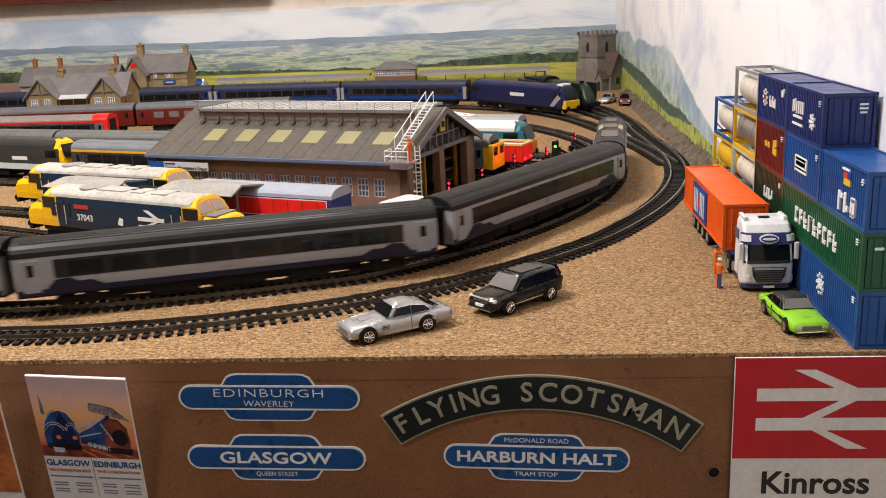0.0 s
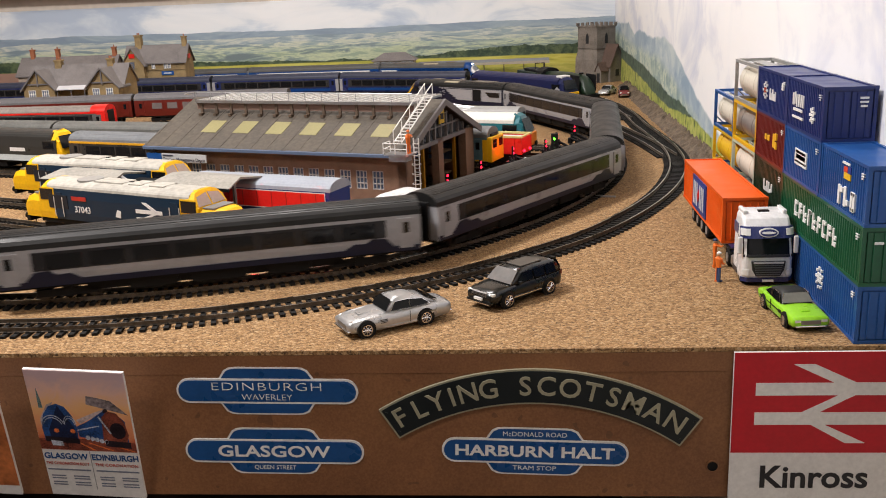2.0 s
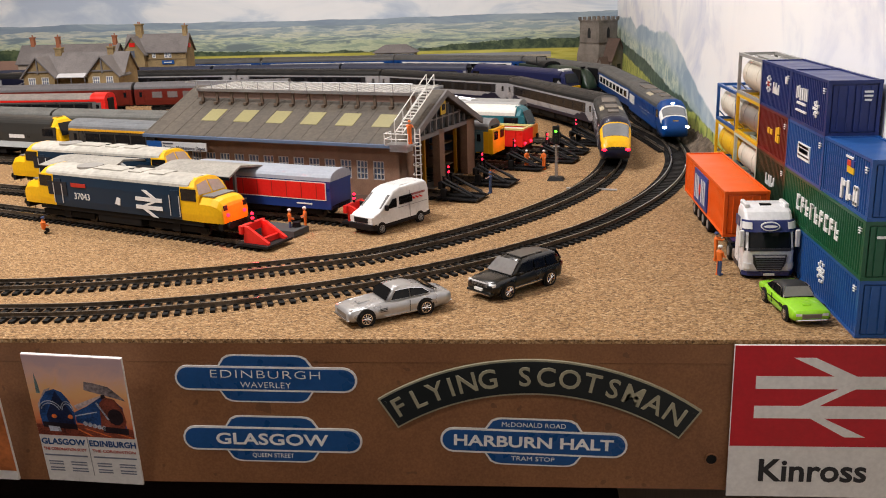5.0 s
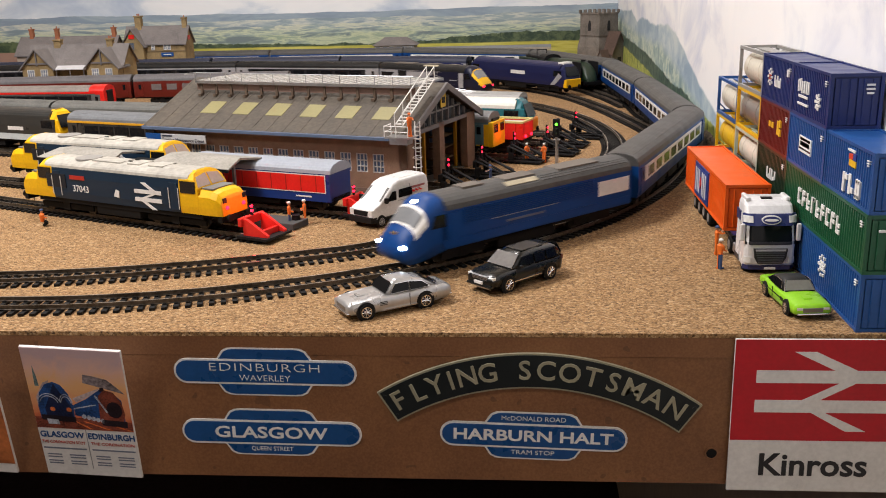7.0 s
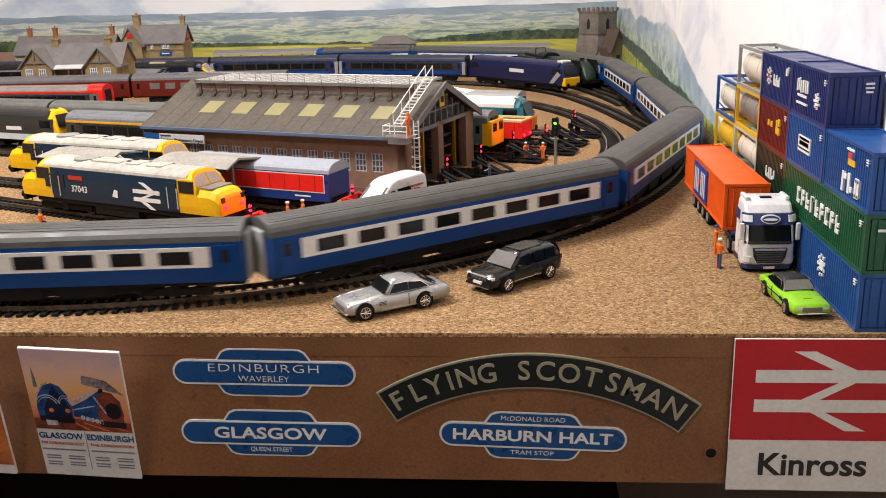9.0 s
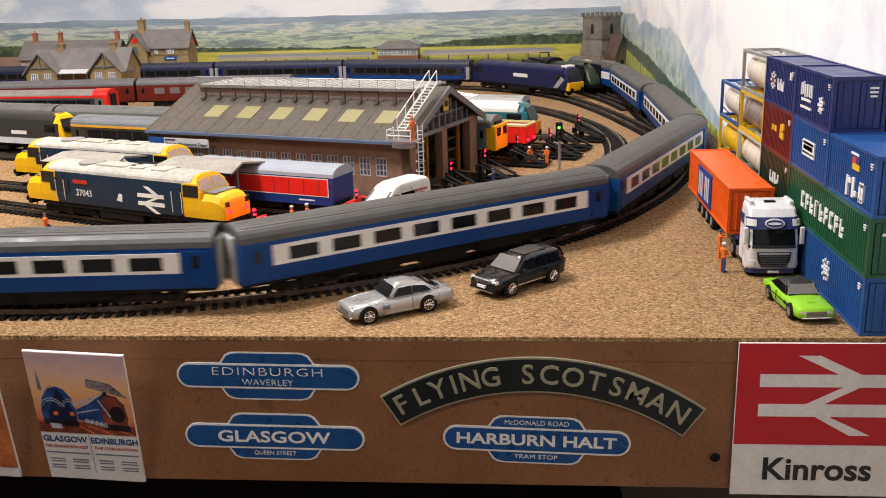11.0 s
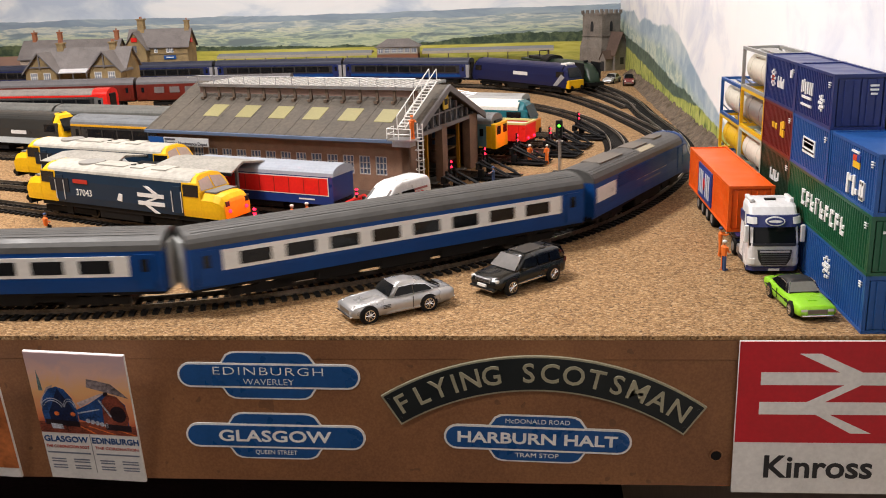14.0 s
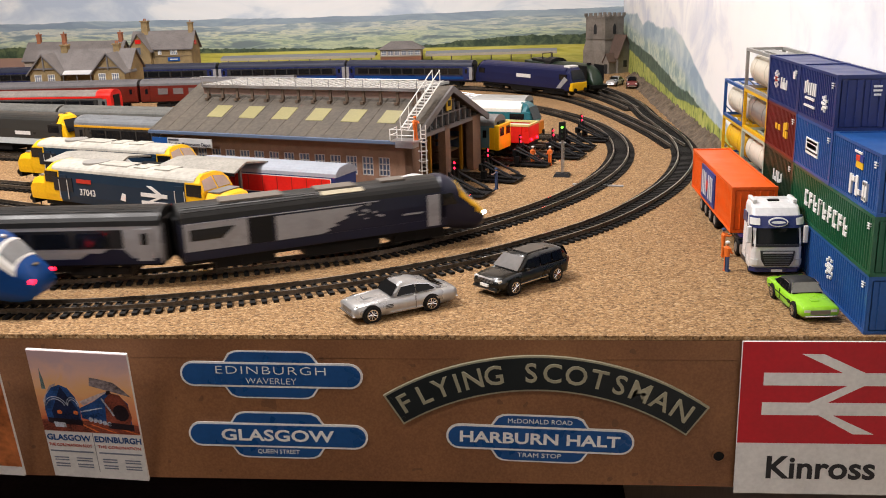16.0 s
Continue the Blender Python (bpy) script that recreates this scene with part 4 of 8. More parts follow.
def totem(x, z, turn, title, title_size, title_w, title_y, second="", second_size=0.0, second_y=0.0, second_w=None, upper="", lower="", spacing=1.0, bold=0.0, label=""):
    t = thing("station_sign", label, "sign", "station signs", place=facing(x, z, 0.0004, turn))
    W, Hh, TW, TH = 0.1115, 0.0162, 0.059, 0.0082
    for up in (True, False):
        s = 1 if up else -1
        tab = part("tab", slab([(px, py + s * Hh * 0.45) for px, py in chamfered(TW, TH, 0.007, up)], 0.0001, 0.0006), SIGNWHITE, t)
        part("tab_field", slab([(px * 0.955, py * 0.86 + s * Hh * 0.46) for px, py in chamfered(TW, TH, 0.007, up)], 0.0006, 0.0008), SIGNBLUE, tab)
    bar = part("bar", slab(pill(W, Hh), 0.0001, 0.0010), SIGNWHITE, t)
    part("bar_field", slab(pill(W - 0.0026, Hh - 0.0026), 0.0010, 0.0012), SIGNBLUE, bar)
    lettering(title, title_size, SIGNWHITE, t, pose(0, title_y, 0.0013), title_w, spacing=spacing, bold=bold, depth=0.00008)
    if second:
        lettering(second, second_size, SIGNWHITE, t, pose(0, second_y, 0.0013), second_w, depth=0.00008, bold=-0.00008)
    if upper:
        lettering(upper, 0.0042, SIGNWHITE, t, pose(0, Hh / 2 + 0.0031, 0.0009), 0.038, depth=0.00008)
    if lower:
        lettering(lower, 0.0040, SIGNWHITE, t, pose(0, -Hh / 2 - 0.0029, 0.0009), 0.026, depth=0.00008)
    return t


totem(-0.3410, -0.0255, 0.8, "EDINBURGH", 0.0074, 0.067, 0.0028, "WAVERLEY", 0.0056, -0.0040, 0.031, spacing=1.12, bold=-0.00012, label="blue and white enamel station sign on the front panel")
totem(-0.3400, -0.0655, 0.8, "GLASGOW", 0.0105, 0.070, -0.0003, lower="QUEEN STREET", bold=0.00022, label="blue and white enamel station sign on the front panel")
totem(-0.1810, -0.0658, 1.8, "HARBURN HALT", 0.0098, 0.095, -0.0002, upper="McDONALD ROAD", lower="TRAM STOP", bold=0.00025, label="blue and white enamel tram stop sign on the front panel")


def curved_nameplate():
    t = thing("locomotive_nameplate", "curved black nameplate with raised pale brass letters", "nameplate", place=facing(-0.1770, 0.0, 0.0004, 1.8))
    R, half = 0.1500, 33.6          # inner radius and half angle of the arch
    cx, cy = 0.0, -0.1840
    w = 0.0220

    def ring(r0, r1, h, z0, z1):
        outer = [(cx + r1 * math.sin(radians(a)), cy + r1 * math.cos(radians(a))) for a in np.linspace(-h, h, 36)]
        inner = [(cx + r0 * math.sin(radians(a)), cy + r0 * math.cos(radians(a))) for a in np.linspace(h, -h, 36)]
        bm = bmesh.new()
        V = [[bm.verts.new((x, y, z)) for x, y in outer + inner[::-1]] for z in (z0, z1)]
        n = 36
        for lev, rev in ((V[0], False), (V[1], True)):
            for i in range(n - 1):
                q = (lev[i], lev[i + 1], lev[n + i + 1], lev[n + i])
                bm.faces.new(q if not rev else q[::-1])
        loop = list(range(n)) + list(range(2 * n - 1, n - 1, -1))
        for a, b in zip(loop, loop[1:] + loop[:1]):
            bm.faces.new((V[0][a], V[0][b], V[1][b], V[1][a]))
        bmesh.ops.recalc_face_normals(bm, faces=bm.faces)
        return bm

    part("rim", ring(R, R + w, half, 0.0002, 0.0022), GOLDLINE, t)
    part("field", ring(R + 0.0011, R + w - 0.0011, half - 0.42, 0.0022, 0.0026), PLATEBLACK, t)
    text = "FLYING SCOTSMAN"
    angles = [-30.6, -26.0, -21.9, -18.5, -15.0, -10.6, None, -2.9, 1.5, 6.4, 11.1, 15.5, 19.9, 24.6, 29.4]
    for ch, a in zip(text, angles):
        if a is None:
            continue
        r = R + w * 0.5
        lettering(ch, 0.0168, GOLDLINE, t, pose(cx + r * math.sin(radians(a)), cy + r * math.cos(radians(a)), 0.0029) @ pose(0, 0, 0, 0, 0, -a), name="letter", depth=0.0003, bold=0.00015)
    for s in (-1, 1):
        bm = bmesh.new()
        for rr in (R + 0.004, R + w - 0.004):
            a = s * (half - 1.0)
            cyl(bm, (cx + rr * math.sin(radians(a)), cy + rr * math.cos(radians(a)), 0.0028), (0, 0, 1), 0.0009, 0.0006, 8)
        part("bolt", bm, PLATEBLACK, t)
    return t


curved_nameplate()


def rail_sign():
    t = thing("railway_station_sign", "red and white station sign with double arrow over black lettering", "sign", place=facing(-0.0155, -0.0490, -0.0012))
    part("board", boxes((-0.0515, 0.0515, -0.0490, 0.0468, 0.0, 0.0016)), SIGNWHITE, t)
    part("red_field", boxes((-0.0513, 0.0513, -0.0160, 0.0468, 0.0016, 0.0018)), mat("sign_red", (0.47, 0.010, 0.020), 0.4), t)
    W, h = 0.078, 0.0078
    for y in (0.0242, 0.0058):
        part("arrow_bar", boxes((-0.0388, 0.0393, y - h / 2 + 0.0, y + h / 2, 0.0018, 0.00195)), SIGNWHITE, t)
    # three slanted strokes of the double arrow
    def stroke(pts):
        part("arrow_stroke", slab(pts, 0.0018, 0.00200), SIGNWHITE, t)
    stroke([(-0.0185, 0.0395), (-0.0065, 0.0395), (0.0170, 0.0281), (0.0140, 0.0235)][::-1])
    stroke([(0.0145, 0.0240), (0.0170, 0.0205), (-0.0085, 0.0065), (-0.0130, 0.0095)])
    stroke([(-0.0085, 0.0065), (-0.0140, 0.0060), (0.0130, -0.0098), (0.0245, -0.0098)][::-1])
    lettering("Kinross", 0.0200, LETTERBLACK, t, pose(-0.0030, -0.0325, 0.0018), 0.0615, bold=0.00045, depth=0.0001)


rail_sign()


def poster():
    """Travel poster: two blue engines under an orange sky, with columns of print."""
    t = thing("travel_poster", "colourful travel poster of two blue steam engines, stuck on the panel", "poster", place=pose(-0.4511, -0.0115, -0.0480) @ pose(0, 0, 0, 90 + 11.5, 0, 0) @ pose(0, 0, 0, 0, 0, -3.2))
    W, Hh = 0.0601, 0.0949
    part("backing", boxes((-W / 2, W / 2, -Hh / 2, Hh / 2, 0.0, 0.0018)), SIGNWHITE, t)
    m = bpy.data.materials.new("painted_sunset_print")
    nt, b = nodes_of(m)
    co = nt.nodes.new("ShaderNodeTexCoord").outputs["Object"]
    sep = nt.nodes.new("ShaderNodeSeparateXYZ")
    link(nt, co, sep.inputs[0])
    n = noise_node(nt, co, 60, 5, 0.6, 1.0)
    v = math_node(nt, "ADD", math_node(nt, "DIVIDE", math_node(nt, "ADD", sep.outputs[1], 0.012), 0.055), math_node(nt, "MULTIPLY", math_node(nt, "SUBTRACT", n, 0.5), 0.5))
    link(nt, ramp_node(nt, v, [(0.0, (0.30, 0.06, 0.03)), (0.18, (0.62, 0.16, 0.06)), (0.35, (0.74, 0.30, 0.14)), (0.6, (0.80, 0.45, 0.20)), (0.8, (0.74, 0.47, 0.38)), (1.0, (0.56, 0.40, 0.42))]), b.inputs["Base Color"])
    b.inputs["Roughness"].default_value = 0.4
    part("picture", boxes((-W / 2 + 0.0002, W / 2 - 0.0002, -0.0112, Hh / 2 - 0.0003, 0.0018, 0.0021)), m, t)
    def printed(name, outline, lift, material, label=""):
        return part(name, slab(outline, 0.0021, 0.0021 + lift), material, t, label)

    def oval(cx, cy, rx, ry, a0=0.0, a1=360.0, n=24):
        return [(cx + rx * math.cos(radians(a)), cy + ry * math.sin(radians(a))) for a in np.linspace(a0, a1, n, endpoint=(a1 - a0) < 360)]

    def ink(name, colour, vary=0.4, scale=900):
        return mat(name, colour, 0.45, vary=vary, scale=scale)

    blue, navy = ink("poster_blue_print", (0.020, 0.075, 0.24)), ink("poster_navy_print", (0.010, 0.020, 0.065))
    pale, dark = ink("poster_steel_print", (0.46, 0.50, 0.58)), ink("poster_dark_print", (0.022, 0.014, 0.018))
    rust, fire = ink("poster_rust_print", (0.24, 0.06, 0.035)), ink("poster_orange_print", (0.70, 0.17, 0.04))
    smoke, crag = ink("poster_smoke_print", (0.52, 0.42, 0.42), 0.25, 500), ink("poster_crag_print", (0.30, 0.25, 0.26), 0.4, 500)
    printed("track_bed", [(-0.0298, -0.0108), (0.0298, -0.0108), (0.0298, -0.0040), (0.0080, -0.0020), (-0.0298, -0.0030)], 0.00004, rust)
    for x0, x1 in ((-0.006, 0.004), (0.000, 0.016), (0.010, 0.029)):
        printed("track_line", [(x0, -0.0050), (x0 + 0.0012, -0.0048), (x1 + 0.0012, -0.0106), (x1 - 0.0012, -0.0106)], 0.00007, fire)
    printed("crag", [(0.0040, 0.0240), (0.0050, 0.0300), (0.0110, 0.0290), (0.0190, 0.0270), (0.0245, 0.0215), (0.0285, 0.0170), (0.0220, 0.0190), (0.0130, 0.0215)], 0.00005, crag)
    printed("spire", [(-0.0255, 0.0200), (-0.0230, 0.0200), (-0.0234, 0.0270), (-0.0246, 0.0350), (-0.0252, 0.0275)], 0.00005, ink("poster_green_print", (0.16, 0.24, 0.24)))
    printed("steam", [(-0.0262, 0.0040), (-0.0262, 0.0120), (-0.0205, 0.0225), (-0.0165, 0.0245), (-0.0180, 0.0200), (-0.0235, 0.0080)], 0.00006, smoke)
    printed("steam", [(-0.0040, 0.0120), (0.0090, 0.0185), (0.0140, 0.0205), (0.0130, 0.0180), (-0.0020, 0.0090)], 0.00006, smoke)
    # round-fronted engine seen head on, with pale swept lines
    printed("round_engine", [(-0.0258, -0.0040), (-0.0262, 0.0050), (-0.0240, 0.0150), (-0.0195, 0.0215), (-0.0145, 0.0235), (-0.0100, 0.0215), (-0.0062, 0.0150), (-0.0045, 0.0060), (-0.0050, -0.0040)], 0.00010, blue)
    printed("engine_front", [(-0.0215, -0.0055), (-0.0222, 0.0040), (-0.0185, 0.0120), (-0.0140, 0.0225), (-0.0105, 0.0150), (-0.0060, 0.0060), (-0.0055, -0.0055)], 0.00014, navy)
    for cx, rx, ry in ((-0.0190, 0.0075, 0.0090), (-0.0085, 0.0045, 0.0090)):
        for k in (1.0, 0.82):
            o, q = oval(cx, 0.0060, rx * k, ry * k, 20, 160, 14), oval(cx, 0.0060, rx * k - 0.0005, ry * k - 0.0006, 160, 20, 14)
            printed("swept_line", o + q, 0.00018, pale)
    for x in (-0.0175, -0.0075):
        printed("front_lamp", oval(x, 0.0035, 0.0016, 0.0016, n=12), 0.00020, fire)
    printed("buffer_beam", [(-0.0255, -0.0050), (-0.0045, -0.0060), (-0.0045, -0.0020), (-0.0255, -0.0010)], 0.00016, dark)
    printed("wheels", [(-0.0220, -0.0080), (-0.0150, -0.0080), (-0.0155, -0.0045), (-0.0225, -0.0040)], 0.00018, pale)
    # long-boilered engine beside it
    printed("long_engine", [(-0.0042, -0.0005), (0.0225, -0.0060), (0.0262, -0.0030), (0.0258, 0.0120), (0.0205, 0.0185), (0.0135, 0.0195), (0.0040, 0.0120), (-0.0045, 0.0070)], 0.00010, blue)
    printed("smoke_box", [(0.0105, -0.0045), (0.0245, -0.0060), (0.0268, 0.0020), (0.0255, 0.0110), (0.0215, 0.0180), (0.0160, 0.0195), (0.0120, 0.0150)], 0.00014, rust)
    printed("smoke_box_door", oval(0.0205, 0.0050, 0.0048, 0.0060), 0.00018, dark)
    printed("boiler_line", [(0.0095, 0.0150), (0.0105, 0.0155), (0.0165, 0.0030), (0.0155, 0.0025)], 0.00018, pale)
    printed("boiler_line", [(-0.0042, 0.0050), (0.0095, 0.0085), (0.0095, 0.0078), (-0.0042, 0.0040)], 0.00016, pale)
    printed("chimney", [(0.0135, 0.0180), (0.0165, 0.0190), (0.0160, 0.0212), (0.0138, 0.0208)], 0.00018, dark)
    for k in range(5):
        printed("wheel", oval(0.0010 + k * 0.0028, -0.0010 - k * 0.0007, 0.0014, 0.0017, n=10), 0.00020, pale)
    printed("buffer_beam", [(0.0115, -0.0070), (0.0270, -0.0080), (0.0272, -0.0035), (0.0115, -0.0025)], 0.00020, dark)
    lettering("GLASGOW", 0.0062, SIGNBLUE, t, pose(-0.0155, -0.0165, 0.0019), 0.0275, bold=0.00012)
    lettering("EDINBURGH", 0.0062, SIGNBLUE, t, pose(0.0152, -0.0165, 0.0019), 0.0290, bold=0.00012)
    part("divider", boxes((-0.0004, 0.0000, -0.0420, -0.0118, 0.0018, 0.0020)), GREYPL, t)
    lettering("THE CORONATION SCOT", 0.0030, mat("red_print", (0.45, 0.08, 0.06), 0.5), t, pose(-0.0155, -0.0222, 0.0019), 0.0270)
    lettering("THE CORONATION", 0.0030, mat("red_print", (0.45, 0.08, 0.06), 0.5), t, pose(0.0152, -0.0222, 0.0019), 0.0270)
    small = mat("small_print", (0.16, 0.18, 0.24), 0.5)
    for c0 in (-0.0155, 0.0152):
        for y, w in ((-0.0270, 0.027), (-0.0320, 0.024), (-0.0340, 0.024), (-0.0370, 0.024), (-0.0390, 0.024)):
            if y < -0.03:
                part("print_line", boxes((c0 - w / 2, c0 - w / 2 + 0.009, y - 0.0004, y + 0.0004, 0.0018, 0.0020)), small, t)
                part("print_line", boxes((c0 + w / 2 - 0.010, c0 + w / 2, y - 0.0004, y + 0.0004, 0.0018, 0.0020)), small, t)
            else:
                part("print_line", boxes((c0 - w / 2, c0 + w / 2, y - 0.0005, y + 0.0005, 0.0018, 0.0020)), small, t)


poster()
edge_poster = thing("travel_poster", "orange and green travel poster at the panel's edge", "poster", place=pose(-0.5323, -0.0115, -0.0500) @ pose(0, 0, 0, 90 + 11.5, 0, 0) @ pose(0, 0, 0, 0, 0, -3.2))
part("backing", boxes((-0.031, 0.031, -0.0425, 0.0425, 0.0, 0.0018)), SIGNWHITE, edge_poster)
part("picture", boxes((-0.0308, 0.0308, -0.035, 0.0423, 0.0018, 0.0021)), mat("orange_print", (0.50, 0.16, 0.05), 0.4, vary=0.3, scale=200), edge_poster)


def cable_hole():
    t = thing("cable_hole", "round dark drilled hole in the front panel", "hole", place=facing(-0.0762, -0.0755, 0.0003))
    # The panel is uncut; a black disc stands for the shade inside the hole.
    bm = bmesh.new()
    cyl(bm, (0, 0, 0.0002), (0, 0, 1), 0.0031, 0.0006, 24)
    part("opening", bm, mat("hole_shade_black", (0.004, 0.003, 0.003), 0.9), t)
    bm = bmesh.new()
    ring = [[((0.0031 + k) * math.cos(a), (0.0031 + k) * math.sin(a), h) for a in np.linspace(0, 2 * math.pi, 28, endpoint=False)] for k, h in ((0, 0.0), (0, 0.0009), (0.0005, 0.0009), (0.0008, 0.0))]
    loft(bm, ring, caps=False)
    part("rim", bm, BOARD, t)


cable_hole()

# ---------------------------------------------------------------- road vehicles
TYRE = mat("black_tyre", (0.010, 0.010, 0.010), 0.75, spec=0.2)
CARGLASS = mat("tinted_car_glass", (0.006, 0.007, 0.008), 0.10, spec=0.2)
# Pale and part metallic, to put a bright reflection into the windscreens.
SHEENGLASS = mat("reflection_toned_car_glass", (0.46, 0.47, 0.48), 0.10, metal=0.7, coat=0.6)


def car_wheel(parent, x, y, r, w, rim):
    bm = bmesh.new()
    s = 1 if y > 0 else -1
    secs = []
    for off, k in ((-w / 2, 0.80), (-w / 2, 0.95), (-w * 0.3, 1.0), (w * 0.3, 1.0), (w / 2, 0.95), (w / 2, 0.72)):
        secs.append([(x + r * k * math.cos(a), y + off, r + r * k * math.sin(a)) for a in np.linspace(0, 2 * math.pi, 24, endpoint=False)])
    loft(bm, secs)
    wh = part("wheel", bm, TYRE, parent, smooth=False)
    bm = bmesh.new()
    cyl(bm, (x, y + s * w * 0.34, r), (0, 1, 0), r * 0.66, w * 0.2, 22)
    part("hub", bm, mat("dark_hub", (0.05, 0.05, 0.05), 0.4, 0.6), wh)
    bm = bmesh.new()
    yy = y + s * w * 0.50
    for i in range(9):
        a = i * math.pi * 2 / 9
        rod(bm, (x, yy, r), (x + r * 0.62 * math.cos(a), yy, r + r * 0.62 * math.sin(a)), r * 0.07, 5)
    cyl(bm, (x, yy, r), (0, 1, 0), r * 0.18, w * 0.12, 10)
    ringp = [[(x + r * k * math.cos(a), yy + o, r + r * k * math.sin(a)) for a in np.linspace(0, 2 * math.pi, 24, endpoint=False)] for k, o in ((0.62, 0), (0.62, s * 0.0002), (0.70, s * 0.0002), (0.70, 0))]
    loft(bm, ringp, caps=False)
    part("rim", bm, rim, wh)


def interp_profile(stations, xs):
    S = np.array(stations)
    return [[float(np.interp(x, S[:, 0], S[:, k])) for k in range(1, S.shape[1])] for x in xs]


def car_body(bm, stations, n=30):
    """Lower body. stations: x, half width, underside z, sill z, shoulder z, top z (at the middle)."""
    xs = np.linspace(stations[0][0], stations[-1][0], n)
    secs = []
    for x, (w, zb, zsill, zsh, zt) in zip(xs, interp_profile(stations, xs)):
        half = [(w * 0.86, zb), (w * 0.97, zsill), (w, (zsill + zsh) / 2), (w * 0.97, zsh * 0.6 + zt * 0.4 if zt < zsh else zsh), (w * 0.86, zsh + (zt - zsh) * 0.55), (w * 0.45, zt - (zt - zsh) * 0.08), (0.0, zt)]
        ring = [(x, -y, z) for y, z in half] + [(x, y, z) for y, z in half[-2::-1]]
        secs.append(ring)
    return loft(bm, secs)


def cabin(bm, stations, n=18, shrink=1.0):
    """Greenhouse: stations of x, base half width, roof half width, base z, roof z."""
    xs = np.linspace(stations[0][0], stations[-1][0], n)
    secs = []
    for x, (wb, wr, z0, z1) in zip(xs, interp_profile(stations, xs)):
        half = [(wb, z0), (wb + (wr - wb) * 0.75, z0 + (z1 - z0) * 0.75), (wr * 0.9, z0 + (z1 - z0) * 0.93), (wr * 0.5, z0 + (z1 - z0) * 0.99), (0, z1)]
        secs.append([(x, -y * shrink, z) for y, z in half] + [(x, y * shrink, z) for y, z in half[-2::-1]])
    return loft(bm, secs)


def coupe(place, label, L, W, H, wb, paint, vinyl=None, name="car", square=0.0, glass=None, shift=0.01, style=""):
    """Fastback coupe, nose along +x."""
    c = thing(name, label, "car", "parked cars", place=place)
    h, w = L / 2, W / 2
    r = H * 0.245
    st = [(-h, w * 0.80, H * .22, H * .30, H * .50, H * .54), (-h * .93, w * .92, H * .17, H * .22, H * .56, H * .62), (-h * .6, w, H * .14, H * .18, H * .58, H * .66), (0, w * .97, H * .13, H * .17, H * .55, H * .64), (h * .35, w * .98, H * .13, H * .17, H * .55, H * .63), (h * .75, w * .96, H * .15, H * .2, H * .50, H * .57), (h * .94, w * .86, H * .18, H * .22, H * .42, H * .48), (h, w * .70, H * .24, H * .28, H * .36, H * .40)]
    # square lifts the ends of the bonnet and boot towards the shoulder line
    st = [(x, wd + (w * .93 - wd) * square * (abs(x) > h * .85), zb, zl, zs2 + (H * .52 - zs2) * square * (abs(x) > h * .7), zt + (H * .58 - zt) * square * (abs(x) > h * .7)) for x, wd, zb, zl, zs2, zt in st]
    glass = glass or CARGLASS
    body = part("body", car_body(bmesh.new(), st, 34), paint, c, smooth=True)
    roof = [(-h * .76, w * .74, w * .52, H * .60, H * .63), (-h * .52, w * .82, w * .60, H * .60, H * .86), (-h * .24, w * .84, w * .64, H * .60, H * .99), (h * .02, w * .84, w * .63, H * .59, H * 1.0), (h * .12, w * .84, w * .61, H * .59, H * .95), (h * .28, w * .82, w * .60, H * .58, H * .63)]
    part("roof", cabin(bmesh.new(), roof), vinyl or paint, c, smooth=True)
    ws = [(h * .13, -w * .58, H * .93), (h * .13, w * .58, H * .93), (h * .275, w * .76, H * .645), (h * .275, -w * .76, H * .645)]
    part("windscreen", quad_pane(ws, (0.8, 0, 0.55), 0.0007), glass, c)
    rw = [(-h * .50, -w * .55, H * .87), (-h * .50, w * .55, H * .87), (-h * .76, w * .60, H * .66), (-h * .76, -w * .60, H * .66)]
    part("rear_window", quad_pane(rw, (-0.5, 0, 0.8), 0.0008), CARGLASS, c)
    for s in (-1, 1):
        sw = [(h * .19, s * w * .845, H * .65), (-h * .17, s * w * .855, H * .65), (-h * .17, s * w * .735, H * .89), (h * .08, s * w * .735, H * .88)]
        part("door_window", quad_pane(sw, (0, s, 0.35), 0.0006), CARGLASS, c)
        qw = [(-h * .20, s * w * .855, H * .65), (-h * .56, s * w * .81, H * .66), (-h * .44, s * w * .735, H * .82), (-h * .20, s * w * .735, H * .89)]
        part("quarter_window", quad_pane(qw, (0, s, 0.35), 0.0006), CARGLASS, c)
        lampm = mat("lamp_glass", (0.7, 0.7, 0.68), 0.1, coat=0.5)
        if style == "capped":
            part("headlight", boxes((h * .955, h * 1.004, *sorted((s * w * .50, s * w * .82)), H * .36, H * .46), bevel=0.0003), lampm, c)
            part("side_stripe", boxes((-h * .80, h * .70, *sorted((s * w * .955, s * w * 1.002)), H * .395, H * .425)), BLACK, c)
            part("windscreen_pillar", rod(bmesh.new(), (h * .135, s * w * .60, H * .95), (h * .29, s * w * .79, H * .63), H * .022, 6), CHROME, c)
        else:
            part("headlight", ball(bmesh.new(), (h * .945, s * w * .66, H * .435), H * .088, 14, (0.5, 1, 1)), lampm, c)
            bm = bmesh.new()
            cyl(bm, (h * .925, s * w * .66, H * .435), (1, 0, 0), H * .105, h * .06, 18, H * .098)
            part("headlight_rim", bm, CHROME, c)
            bm = bmesh.new()
